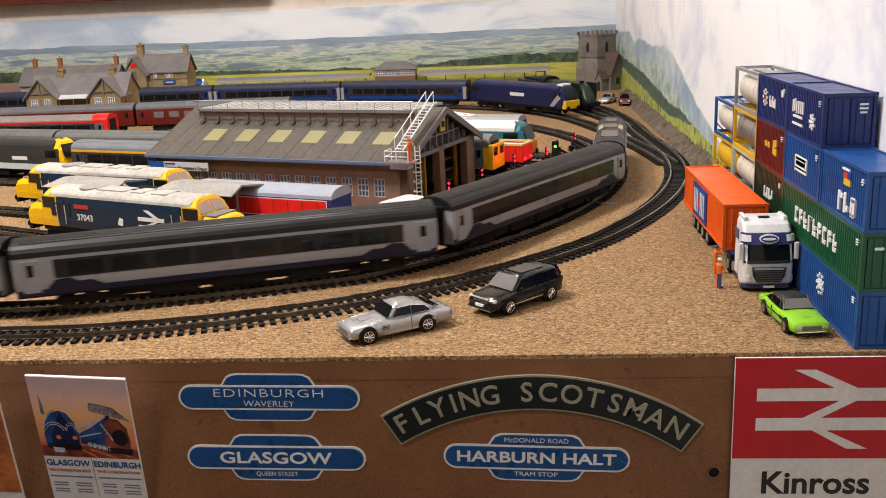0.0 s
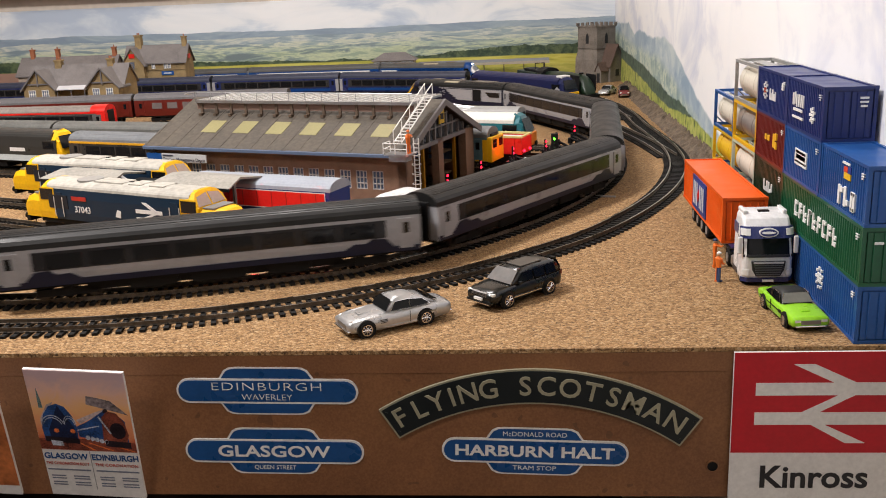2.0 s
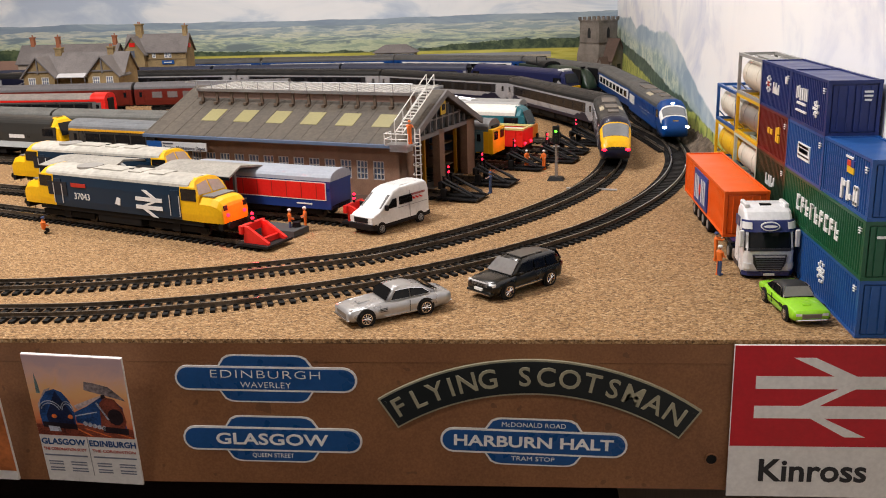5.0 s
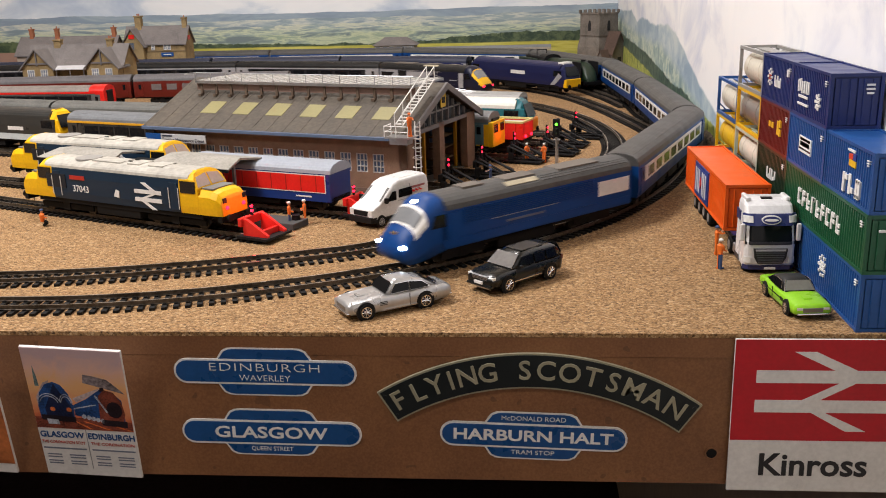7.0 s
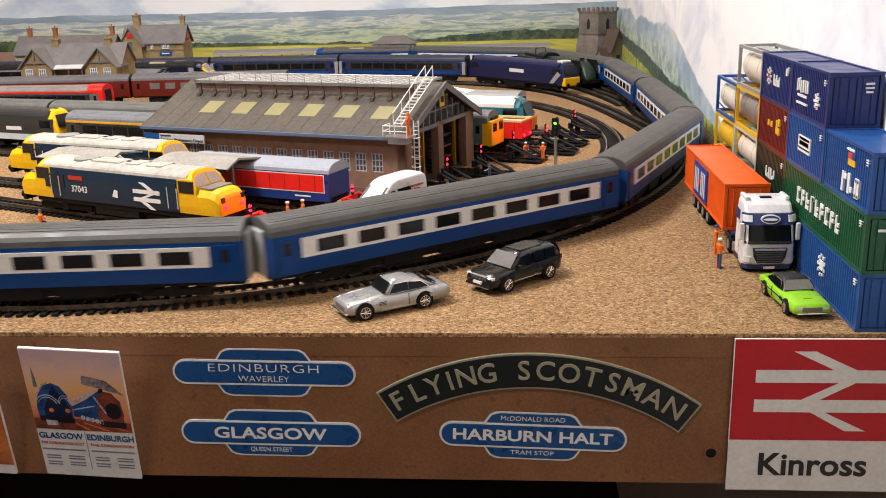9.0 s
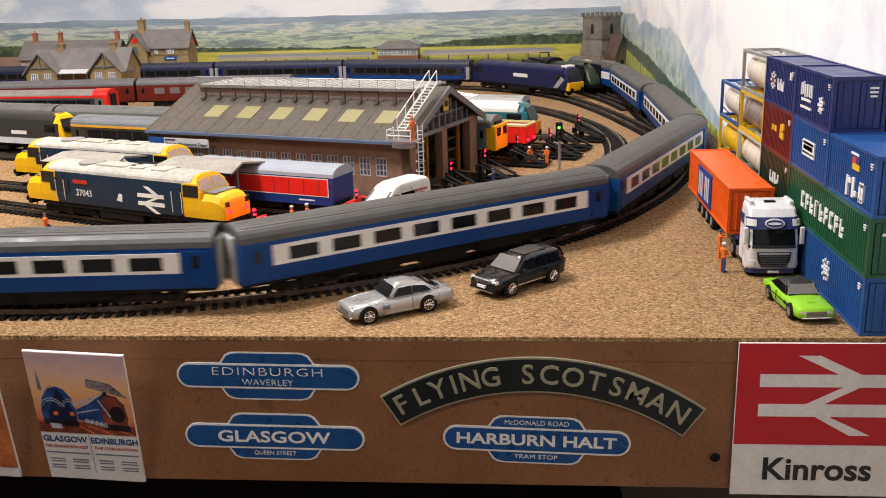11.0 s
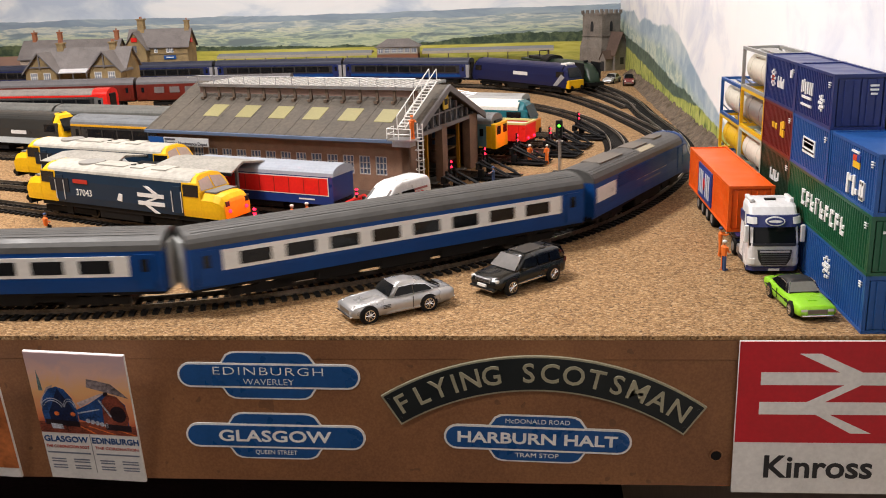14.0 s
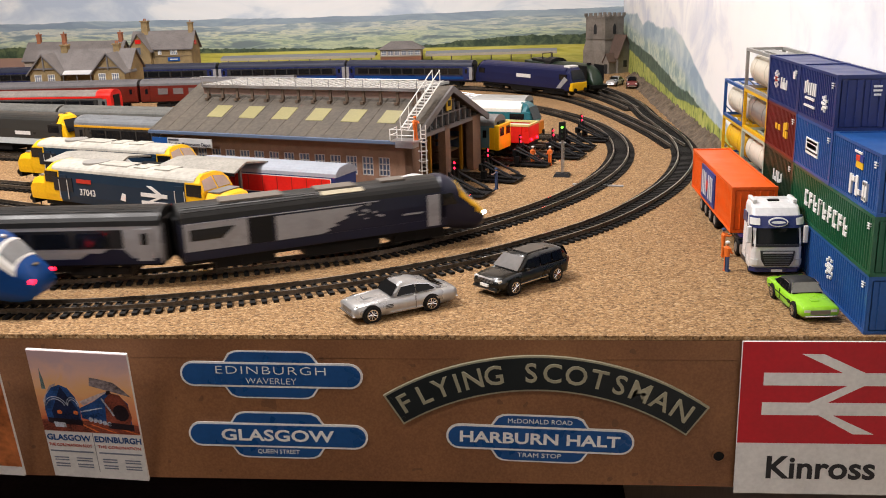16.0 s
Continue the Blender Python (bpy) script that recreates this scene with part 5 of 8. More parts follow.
            fin = [[(x, s * w * (yc + dy), H * (zc + dz)) for dy, dz in ((-.13, -.10), (-.10, .02), (0, .055), (.10, .02), (.13, -.10))] for x, yc, zc in ((h * .90, .66, .47), (h * .70, .72, .525), (h * .45, .76, .55), (h * .25, .78, .56))]
            loft(bm, fin)
            part("front_wing", bm, paint, c, smooth=True)
        frame_bm = bmesh.new()
        loop_pts = [(h * .19, s * w * .850, H * .645), (-h * .58, s * w * .815, H * .655), (-h * .44, s * w * .745, H * .835), (-h * .17, s * w * .745, H * .905), (h * .09, s * w * .745, H * .895)]
        for a, b2 in zip(loop_pts, loop_pts[1:] + loop_pts[:1]):
            rod(frame_bm, a, b2, H * .014, 5)
        rod(frame_bm, (-h * .185, s * w * .862, H * .65), (-h * .185, s * w * .745, H * .90), H * .016, 5)
        part("window_trim", frame_bm, CHROME, c)
        part("tail_light", boxes((-h - 0.0003, -h * .97, *sorted((s * w * .55, s * w * .72)), H * .40, H * .48)), RED, c)
        part("door_line", boxes((-h * .16, -h * .155, *sorted((s * w * .96, s * w * 1.002)), H * .22, H * .58)), BLACK, c)
        part("sill_trim", boxes((-h * .30, h * .34, *sorted((s * w * .955, s * w * 1.0)), H * .19, H * .205)), CHROME, c)
        for i in range(3):
            part("vent_slot", boxes((h * .28, h * .42, *sorted((s * w * .96, s * w * .999)), H * (.36 + .045 * i), H * (.375 + .045 * i))), BLACK, c)
        for x in (wb / 2 + L * shift, -wb / 2 + L * shift):
            # Black disc round each wheel for the shade in a wheel well.
            bm = bmesh.new()
            cyl(bm, (x, s * (w * .93), r), (0, 1, 0), r * 1.22, w * .12, 24)
            part("wheel_arch", bm, BLACK, c)
            car_wheel(c, x, s * w * .92, r, w * .22, CHROME)
    part("front_bumper", boxes((h * .93, h * 1.035, -w * .80, w * .80, H * .20, H * .265), bevel=0.0006), CHROME, c)
    part("rear_bumper", boxes((-h * 1.03, -h * .965, -w * .86, w * .86, H * .24, H * .30), bevel=0.0004), CHROME, c)
    part("grille", boxes((h * .962, h * 1.008, -w * .50, w * .50, H * .28, H * (.37 + .08 * square)), bevel=0.0003), mat("steel_grille", (0.22, 0.21, 0.20), 0.3, 0.8), c)
    part("bonnet_scoop", boxes((h * .50, h * .72, -w * .22, w * .22, H * .57, H * .62), bevel=0.0004), paint, c)
    return c


def suv(place):
    c = thing("car", "black large four-wheel-drive estate car with windscreen toned pale for its reflection", "car", "parked cars", place=place)
    paint = mat("black_car_paint", (0.006, 0.007, 0.007), 0.25, coat=0.4, spec=0.3)
    L, W, H, wb = 0.0675, 0.0264, 0.0236, 0.0395
    h, w, r = L / 2, W / 2, 0.0054
    st = [(-h, w * .86, H * .26, H * .32, H * .56, H * .60), (-h * .93, w * .98, H * .18, H * .24, H * .58, H * .62), (0, w, H * .16, H * .2, H * .58, H * .62), (h * .5, w, H * .16, H * .2, H * .56, H * .61), (h * .85, w * .96, H * .18, H * .22, H * .52, H * .57), (h, w * .82, H * .24, H * .28, H * .44, H * .50)]
    part("body", car_body(bmesh.new(), st, 30), paint, c, smooth=True)
    rf = [(-h * .97, w * .90, w * .70, H * .58, H * .78), (-h * .86, w * .93, w * .74, H * .58, H * .96), (-h * .3, w * .94, w * .78, H * .58, H * 1.0), (h * .08, w * .94, w * .77, H * .58, H * .98), (h * .18, w * .93, w * .75, H * .57, H * .93), (h * .46, w * .90, w * .74, H * .57, H * .61)]
    part("roof", cabin(bmesh.new(), rf), paint, c, smooth=True)
    part("windscreen", quad_pane([(h * .20, -w * .72, H * .93), (h * .20, w * .72, H * .93), (h * .45, w * .86, H * .62), (h * .45, -w * .86, H * .62)], (0.8, 0, 0.6), 0.0007), SHEENGLASS, c)
    part("rear_window", quad_pane([(-h * .90, -w * .68, H * .92), (-h * .90, w * .68, H * .92), (-h * .985, w * .78, H * .66), (-h * .985, -w * .78, H * .66)], (-0.9, 0, 0.3), 0.0008), CARGLASS, c)
    part("roof_panel", boxes((-h * .55, h * .06, -w * .55, w * .55, H * .975, H * 1.008), bevel=0.0003), mat("grey_glass_roof", (0.05, 0.045, 0.04), 0.3, coat=0.2), c)
    for s in (-1, 1):
        for x0, x1, k in ((-h * .80, -h * .50, .90), (-h * .46, -h * .16, 1), (-h * .12, h * .30, 1)):
            xe = x1 - (h * .13 if x1 > 0 else 0)
            part("side_window", quad_pane([(x0, s * w * .935, H * .63), (x1, s * w * .935, H * .63), (xe, s * w * .84, H * .88), (x0 + (h * .06 if k < 1 else 0), s * w * .84, H * .88)], (0, s, 0.25), 0.0007), CARGLASS, c)
        part("headlight", boxes((h * .88, h * .968, *sorted((s * w * .58, s * w * .90)), H * .43, H * .51), bevel=0.0003), mat("lamp_glass", (0.7, 0.7, 0.68), 0.1, coat=0.5), c)
        part("side_trim", boxes((-h * .35, h * .42, *sorted((s * w * .98, s * w * 1.01)), H * .25, H * .275)), CHROME, c)
        part("mirror", boxes((h * .22, h * .30, *sorted((s * w * .96, s * w * 1.12)), H * .60, H * .68), bevel=0.0004), paint, c)
        part("tail_light", boxes((-h * 1.0, -h * .955, *sorted((s * w * .72, s * w * .90)), H * .48, H * .62)), mat("dark_tail_glass", (0.10, 0.008, 0.006), 0.3), c)
        for x in (wb / 2, -wb / 2):
            # No well is cut; a black disc gives the shaded gap.
            bm = bmesh.new()
            cyl(bm, (x, s * w * .95, r), (0, 1, 0), r * 1.18, w * .11, 24)
            part("wheel_arch", bm, BLACK, c)
            car_wheel(c, x, s * w * .93, r, w * .24, CHROME)
    part("grille", boxes((h * .94, h * 1.01, -w * .52, w * .52, H * .40, H * .52), bevel=0.0003), mat("silver_grille", (0.45, 0.45, 0.45), 0.3, 0.7), c)
    part("bumper", boxes((h * .93, h * 1.03, -w * .86, w * .86, H * .19, H * .28), bevel=0.0006), paint, c)
    part("bumper_trim", boxes((h * .96, h * 1.04, -w * .80, w * .80, H * .205, H * .225)), CHROME, c)
    for k in range(3):
        part("grille_slat", boxes((h * .96, h * 1.018, -w * .50, w * .50, H * (.415 + .036 * k), H * (.427 + .036 * k))), BLACK, c)
    part("number_plate", boxes((h * 1.0, h * 1.04, -w * .28, w * .28, H * .29, H * .36)), SIGNWHITE, c)
    return c


def side_place(fx, fy, rx, ry, half_track, left, along):
    """Pose of a car from the ground points of its front and rear wheels on one side."""
    d = Vector((fx - rx, fy - ry, 0)).normalized()
    n = Vector((-d.y, d.x, 0)) * (1 if left else -1)
    mid = Vector(((fx + rx) / 2, (fy + ry) / 2, 0)) - n * half_track - d * along
    return pose(mid.x, mid.y, 0.0, 0, 0, math.degrees(math.atan2(d.y, d.x)))


SILVER = mat("silver_car_paint", (0.42, 0.42, 0.42), 0.28, 0.55, coat=0.4)
coupe(side_place(-0.280, 0.0225, -0.246, 0.0445, 0.0120, True, 0.0018), "silver classic fastback coupe parked on the cork", 0.0702, 0.0268, 0.0205, 0.0405, SILVER, square=0.55, shift=0.056, style="classic")
suv(side_place(-0.1965, 0.0725, -0.1690, 0.1005, 0.0118, True, 0.0))
LIME = mat("lime_green_car_paint", (0.26, 0.58, 0.02), 0.3, coat=0.3)
coupe(side_place(-0.0290, 0.0315, -0.0325, 0.0675, 0.0098, False, 0.0004), "lime green coupe with black vinyl roof beside the containers", 0.0590, 0.0236, 0.0175, 0.0345, LIME, mat("black_vinyl", (0.02, 0.02, 0.02), 0.5), square=0.9, style="capped", glass=mat("pale_grey_glass", (0.20, 0.19, 0.17), 0.15, coat=0.3))


def white_van(place):
    c = thing("van", "white high-roof panel van with red striped marking", "van", place=place)
    paint = mat("white_van_paint", (0.74, 0.74, 0.73), 0.3, coat=0.3)
    L, W, H = 0.0725, 0.0262, 0.0360
    h, w, r = L / 2, W / 2, 0.0046
    prof = [(-h, .0060), (-h, .0300), (-h + .0010, .0340), (-h + .003, .0358), (-h + .010, .0362), (h - .036, .0358), (h - .0285, .0338), (h - .0235, .0300), (h - .0105, .0200), (h - .0030, .0172), (h - .0008, .0150), (h, .0120), (h, .0060)]
    bm = bmesh.new()
    secs = []
    for ky in (-1, -.985, -.93, -.80, -.4, 0, .4, .80, .93, .985, 1):
        a = abs(ky)
        k, kz = (0.965, 0.88) if a == 1 else (0.985, 0.92) if a > .98 else (0.998, 0.962) if a > .9 else (1.0, 0.985) if a > .7 else (1.0, 1.0)
        secs.append([(x * k, w * ky * (1 - .10 * max(0, (z - .018) / .018) ** 1.5), .0055 + (z - .0055) * (kz if z > .012 else 1)) for x, z in prof])
    part("body", loft(bm, secs), paint, c)
    part("windscreen", quad_pane([(h - .0245, -w * .82, .0300), (h - .0245, w * .82, .0300), (h - .0122, w * .89, .0206), (h - .0122, -w * .89, .0206)], (0.6, 0, 0.8), 0.0004), SHEENGLASS, c)
    for s in (-1, 1):
        part("cab_window", quad_pane([(h - .0180, s * w, .0195), (h - .0300, s * w, .0195), (h - .0300, s * w, .0270), (h - .0255, s * w, .0270)], (0, s, 0), 0.0003), CARGLASS, c)
        part("side_window", quad_pane([(h - .0335, s * w, .0205), (h - .0500, s * w, .0205), (h - .0500, s * w, .0275), (h - .0335, s * w, .0275)], (0, s, 0), 0.0003), CARGLASS, c)
        part("marking_bar", boxes((-h + .006, -h + .024, *sorted((s * w * .99, s * (w + .0003))), .0258, .0275)), mat("grey_red_print", (0.35, 0.12, 0.12), 0.5), c)
        for i in range(3):
            part("red_stripe", quad_pane([(-h + .008 + i * .005, s * w, .0222), (-h + .011 + i * .005, s * w, .0222), (-h + .015 + i * .004, s * w, .0245), (-h + .013 + i * .004, s * w, .0245)], (0, s, 0), 0.0003), RED, c)
        part("side_line", boxes((-h + .003, h - .032, *sorted((s * w * .99, s * (w + .0002))), .0180, .0184)), GREYPL, c)
        part("sill", boxes((-h + .001, h - .002, *sorted((s * w * .97, s * (w + .0003))), .0045, .0075)), BLACK, c)
        part("door_line", boxes((-h + .0255, -h + .0258, *sorted((s * w * .99, s * (w + .0002))), .008, .031)), GREYPL, c)
        part("mirror", boxes((h - .0175, h - .0150, *sorted((s * w, s * (w + .0030))), .0190, .0235), bevel=0.0003), BLACK, c)
        part("headlight", boxes((h - .0045, h + .0002, *sorted((s * w * .62, s * w * .97)), .0115, .0155), bevel=0.0003), mat("lamp_glass", (0.7, 0.7, 0.68), 0.1, coat=0.5), c)
        for x in (h - .0105, h - .0105 - .0492):
            # Shaded gap round the wheel, drawn as a black disc.
            bm = bmesh.new()
            cyl(bm, (x, s * w * .965, r), (0, 1, 0), r * 1.2, w * .1, 20)
            part("wheel_arch", bm, BLACK, c)
            car_wheel(c, x, s * w * .93, r, .0032, mat("grey_wheel", (0.35, 0.35, 0.35), 0.4, 0.5))
    part("front_bumper", boxes((h - .006, h + .0015, -w, w, .0045, .0098), bevel=0.0006), BLACK, c)
    part("grille", boxes((h - .002, h + .0006, -w * .58, w * .58, .0105, .0145)), BLACK, c)
    part("rear_bumper", boxes((-h - .001, -h + .004, -w, w, .0045, .0085), bevel=0.0005), BLACK, c)
    part("roof_rib", boxes(*[(-h + .005, h - .040, y - .0004, y + .0004, .0352, .0359) for y in (-.008, -.004, 0, .004, .008)]), paint, c)
    return c


white_van(side_place(-0.3040, 0.2390, -0.2760, 0.2790, 0.0118, True, 0.00115))


def lorry():
    """Tractor unit and container trailer; the cab faces -y."""
    base = thing("articulated_lorry", "white lorry cab with an orange container on its trailer", "lorry", place=pose(-0.0208, 0.1095, 0.0))
    wp = mat("white_cab_paint", (0.76, 0.76, 0.76), 0.28, coat=0.4)
    navy = mat("navy_cab_paint", (0.02, 0.03, 0.13), 0.3, coat=0.4)
    w = 0.0166

    def slice_at(z):
        """Front edge, rear edge and half width of the cab at a height."""
        zs = (.0045, .0075, .0215, .0325, .0400, .0450, .0474, .0486)
        return [float(np.interp(z, zs, v)) for v in ((.0012, .0, .0, .0028, .0062, .0100, .0140, .0200), (.0290, .0300, .0300, .0300, .0300, .0300, .0300, .0295), (w * .98, w, w, w * .985, w * .97, w * .95, w * .90, w * .80))]

    def front_point(z, a, lift=0.0):
        """A point on the rounded front; a runs from -1 to 1 across it."""
        yf, yb, ww = slice_at(z)
        sgn = 1 if a > 0 else -1
        k = abs(a)
        if k < .78:
            return Vector((ww * a, yf + .0006 * k * k - lift, z))
        c = radians(90 * (k - .78) / .22)
        return Vector((sgn * (ww * .78 + ww * .22 * math.sin(c) + lift * math.sin(c)), yf + .0006 + ww * .22 * (1 - math.cos(c)) - lift * math.cos(c), z))

    across = [-1, -.95, -.9, -.84, -.78, -.4, 0, .4, .78, .84, .9, .95, 1]
    secs = []
    for z in (.0045, .0058, .0075, .0140, .0215, .0270, .0325, .0365, .0400, .0430, .0450, .0465, .0474, .0482, .0486):
        yf, yb, ww = slice_at(z)
        secs.append([front_point(z, a) for a in across] + [Vector((ww, yb - .003, z)), Vector((ww * .9, yb, z)), Vector((-ww * .9, yb, z)), Vector((-ww, yb - .003, z))])
    cab = part("cab", loft(bmesh.new(), secs), wp, base)

    def front_panel(name, z0, z1, a0, a1, lift, m, owner, back=.0004, n=13):
        bm2 = bmesh.new()
        rows = [[front_point(z, a, lift) for a in np.linspace(a0, a1, n)] + [front_point(z, a, -back) for a in np.linspace(a1, a0, n)] for z in np.linspace(z0, z1, 5)]
        return part(name, loft(bm2, rows), m, owner)

    front_panel("windscreen", .0225, .0330, -.93, .93, .0003, CARGLASS, cab)
    front_panel("sun_visor", .0332, .0405, -.97, .97, .0016, navy, cab)
    front_panel("wiper_panel", .0205, .0224, -.93, .93, .0004, mat("dark_grille_plastic", (0.03, 0.03, 0.035), 0.35), cab)
    for rx, rz, out, m in ((.0064, .0029, .0024, SIGNWHITE), (.0056, .0022, .0027, navy), (.0046, .0008, .0029, SIGNWHITE)):
        mid = front_point(.0370, 0, out)
        bm = bmesh.new()
        loft(bm, [[(rx * math.cos(a), mid.y + dy + .45 * rz * math.sin(a), mid.z + rz * math.sin(a)) for a in np.linspace(0, 2 * math.pi, 24, endpoint=False)] for dy in (.0012, 0)])
        part("badge", bm, m, cab)
    darkg = mat("dark_grille_plastic", (0.03, 0.03, 0.035), 0.35)
    gr = part("grille", slab([(-.0112, .0180), (.0112, .0180), (.0104, .0118), (.0080, .0076), (-.0080, .0076), (-.0104, .0118)][::-1], 0.0, .0014), darkg, cab)
    gr.matrix_basis = pose(0, .0002, 0, 90, 0, 0)
    for i in range(5):
        z = .0085 + i * .0016
        hw = .0078 + .0004 * i
        part("grille_bar", boxes((-hw, hw, -.0017, -.0011, z, z + .0006)), mat("grey_bar", (0.16, 0.17, 0.19), 0.3, .5), cab)
    part("grille_panel", boxes((-.0098, .0098, -.0017, -.0011, .0164, .0176)), mat("pale_grey_panel", (0.40, 0.40, 0.42), 0.35), cab)
    front_panel("bumper", .0030, .0062, -.98, .98, .0008, navy, cab, .0015)
    part("number_plate", boxes((-.0036, .0036, -.0018, -.0010, .0038, .0052)), SIGNWHITE, cab)
    part("roof_hatch", boxes((-.0040, .0034, .0170, .0205, .0476, .0490)), BLACK, cab)
    for s in (-1, 1):
        front_panel("roof_lamp", .0352, .0394, *sorted((s * .72, s * .94)), .0019, mat("lamp_glass", (0.7, 0.7, 0.68), 0.1, coat=0.5), cab, n=5)
        front_panel("headlight", .0078, .0118, *sorted((s * .72, s * .95)), .0005, mat("lamp_glass", (0.7, 0.7, 0.68), 0.1, coat=0.5), cab, n=5)
        part("roof_fairing", boxes((*sorted((s * w * .70, s * w * .88)), .0140, .0295, .0470, .0500), bevel=.0008), wp, cab)
        part("mirror", boxes((*sorted((s * (w + .0002), s * (w + .0034))), .0020, .0042, .0225, .0345), bevel=.0008), wp, cab)
        part("door_window", boxes((*sorted((s * w * .985, s * (w + .0001))), .0065, .0145, .0225, .0320)), CARGLASS, cab)
        part("door_line", boxes((*sorted((s * w * .99, s * (w + .0002))), .0165, .0168, .0080, .0330)), GREYPL, cab)
        part("side_swoosh", boxes((*sorted((s * w * .965, s * (w + .0001))), .0185, .0290, .0330, .0400)), navy, cab)
        part("step", boxes((*sorted((s * w * .95, s * (w + .0003))), .0165, .0290, .0050, .0085)), darkg, cab)
    ch = part("chassis", boxes((-.0065, .0065, .006, .070, .0055, .0098), (-.0140, .0140, .046, .150, .0105, .0148), (-.0050, .0050, .065, .205, .0085, .0120), (-.0148, .0148, .140, .206, .0100, .0150)), navy, base)
    for y in (.0095, .0505, .128, .147, .166, .185):
        for s in (-1, 1):
            bm = bmesh.new()
            secs = [[(s * .0128 + o, y + .0065 * k * math.cos(a), .0065 + .0065 * k * math.sin(a)) for a in np.linspace(0, 2 * math.pi, 22, endpoint=False)] for o, k in ((-.003, .9), (-.0022, 1), (.0022, 1), (.003, .9))]
            wh = part("wheel", loft(bm, secs), TYRE, base)
            bm = bmesh.new()
            cyl(bm, (s * .0156, y, .0065), (1, 0, 0), .0036, .0008, 16)
            part("hub", bm, mat("grey_wheel", (0.35, 0.35, 0.35), 0.4, 0.5), wh)
    for s in (-1, 1):
        part("fuel_tank", boxes((*sorted((s * .0085, s * .0158)), .022, .040, .0045, .0115), bevel=.001), GREYMETAL, base)
        part("mudguard", boxes((*sorted((s * .0095, s * .0158)), .044, .058, .0135, .0143)), BLACK, base)
    part("air_deflector_gap", boxes((-.0135, .0135, .0305, .034, .012, .030)), BLACK, base)
    return base


def lorry_container():
    c = container("container", "orange forty-foot container with a blue panel on the lorry", L40, mat("orange_container_paint", (0.80, 0.11, 0.008), 0.42, grain=.05), -0.0400, 0.1655, 0.0152, group="lorry load")
    panel = part("blue_panel", boxes((-.0006, .0010, .060, .114, .0030, .0300)), mat("panel_blue", (0.03, 0.05, 0.22), 0.4), c)
    white = mat("panel_white", (0.62, 0.62, 0.64), 0.4)
    part("white_field", boxes((-.0009, -.0005, .0635, .1105, .0055, .0275)), mat("panel_blue", (0.03, 0.05, 0.22), 0.4), panel)
    for y in (.0680, .0745, .0810, .0930, .0995, .1060):
        part("white_bar", boxes((-.0012, -.0008, y - .0017, y + .0017, .0070, .0262)), white, panel)
    part("red_diamond", quad_pane([(-.0012, .0835, .0165), (-.0012, .0870, .0115), (-.0012, .0905, .0165), (-.0012, .0870, .0215)], (-1, 0, 0), .0002), RED, panel)
    return c


lorry()
lorry_container()

# ---------------------------------------------------------------- model figures: one plain mesh each
HIVIS = mat("orange_figure_paint", (0.75, 0.16, 0.02), 0.6)


def figurine(x, y, turn, label, colours, arm=0.0, kneel=False, z=0.0):
    top, legs, hat = colours
    bm = bmesh.new()
    fat = 1.5 if kneel else 1.1
    n0 = 0

    def paint(idx):
        nonlocal n0
        bm.faces.ensure_lookup_table()
        for f in list(bm.faces)[n0:]:
            f.material_index = idx
        n0 = len(bm.faces)

    for s in (-1, 1):
        if kneel:
            rod(bm, (0, s * .0011, .0008), (.0040, s * .0013, .0030), .0010, 7)
            rod(bm, (.0040, s * .0013, .0030), (.0005, s * .0011, .0050), .0011, 7)
        else:
            rod(bm, (s * .0004, s * .0012, .0004), (0, s * .0010, .0110), .00105, 7)
            box(bm, -.0010, .0022, s * .0012 - .0009, s * .0012 + .0009, 0, .0011)
    paint(1)
    zb = .0045 if kneel else .0105
    loft(bm, [[(.0013 * kk * math.cos(a), .0021 * kk * math.sin(a), zb + dz) for a in np.linspace(0, 2 * math.pi, 10, endpoint=False)] for kk, dz in ((.9 * fat, 0), (1.0 * fat, .003), (1.15 * fat, .0062), (.6 * fat, .0075))])
    for s in (-1, 1):
        rod(bm, (0, s * .0024, zb + .0065), (.0010 + arm * .003, s * .0029, zb + .0030 + arm * .003), .0007, 6)
        rod(bm, (.0010 + arm * .003, s * .0029, zb + .0030 + arm * .003), (.0034 + arm * .002, s * .0022, zb + .0022 + arm * .0045), .0006, 6)
    paint(0)
    ball(bm, (.0003, 0, zb + .0092), .0014, 8, (1, .9, 1.15))
    paint(2)
    ball(bm, (.0002, 0, zb + .0101), .0016, 8, (1.1, 1, .75))
    paint(3)
    return tagged(part("model_figure", bm, [top, legs, mat("figure_tan", (0.45, 0.26, 0.17), 0.6), hat], place=pose(x, y, z, 0, 0, turn)), label, "figurine", "model figures")


DENIM = mat("blue_figure_paint", (0.04, 0.07, 0.16), 0.6)
HAT = mat("white_helmet_paint", (0.75, 0.74, 0.7), 0.4)
figurine(-0.0510, 0.1215, 40, "tiny model worker in orange vest and blue trousers", (HIVIS, DENIM, HAT))
figurine(-0.0465, 0.1560, 0, "tiny model worker in orange overalls reaching up to the lorry", (HIVIS, HIVIS, DENIM), 0.9)
figurine(-0.3815, 0.2415, 20, "tiny model worker in orange vest by the buffer stop", (HIVIS, DENIM, HAT))
figurine(-0.3700, 0.2490, 200, "tiny model worker in orange overalls beside a black bin", (HIVIS, HIVIS, HAT))
figurine(-0.6010, 0.2465, 30, "tiny kneeling model worker in orange jacket by the track", (HIVIS, BLACK, DENIM), 0.2, True)
figurine(-0.1800, 0.5100, -60, "tiny model worker in orange vest beside the sidings", (HIVIS, HIVIS, HAT))
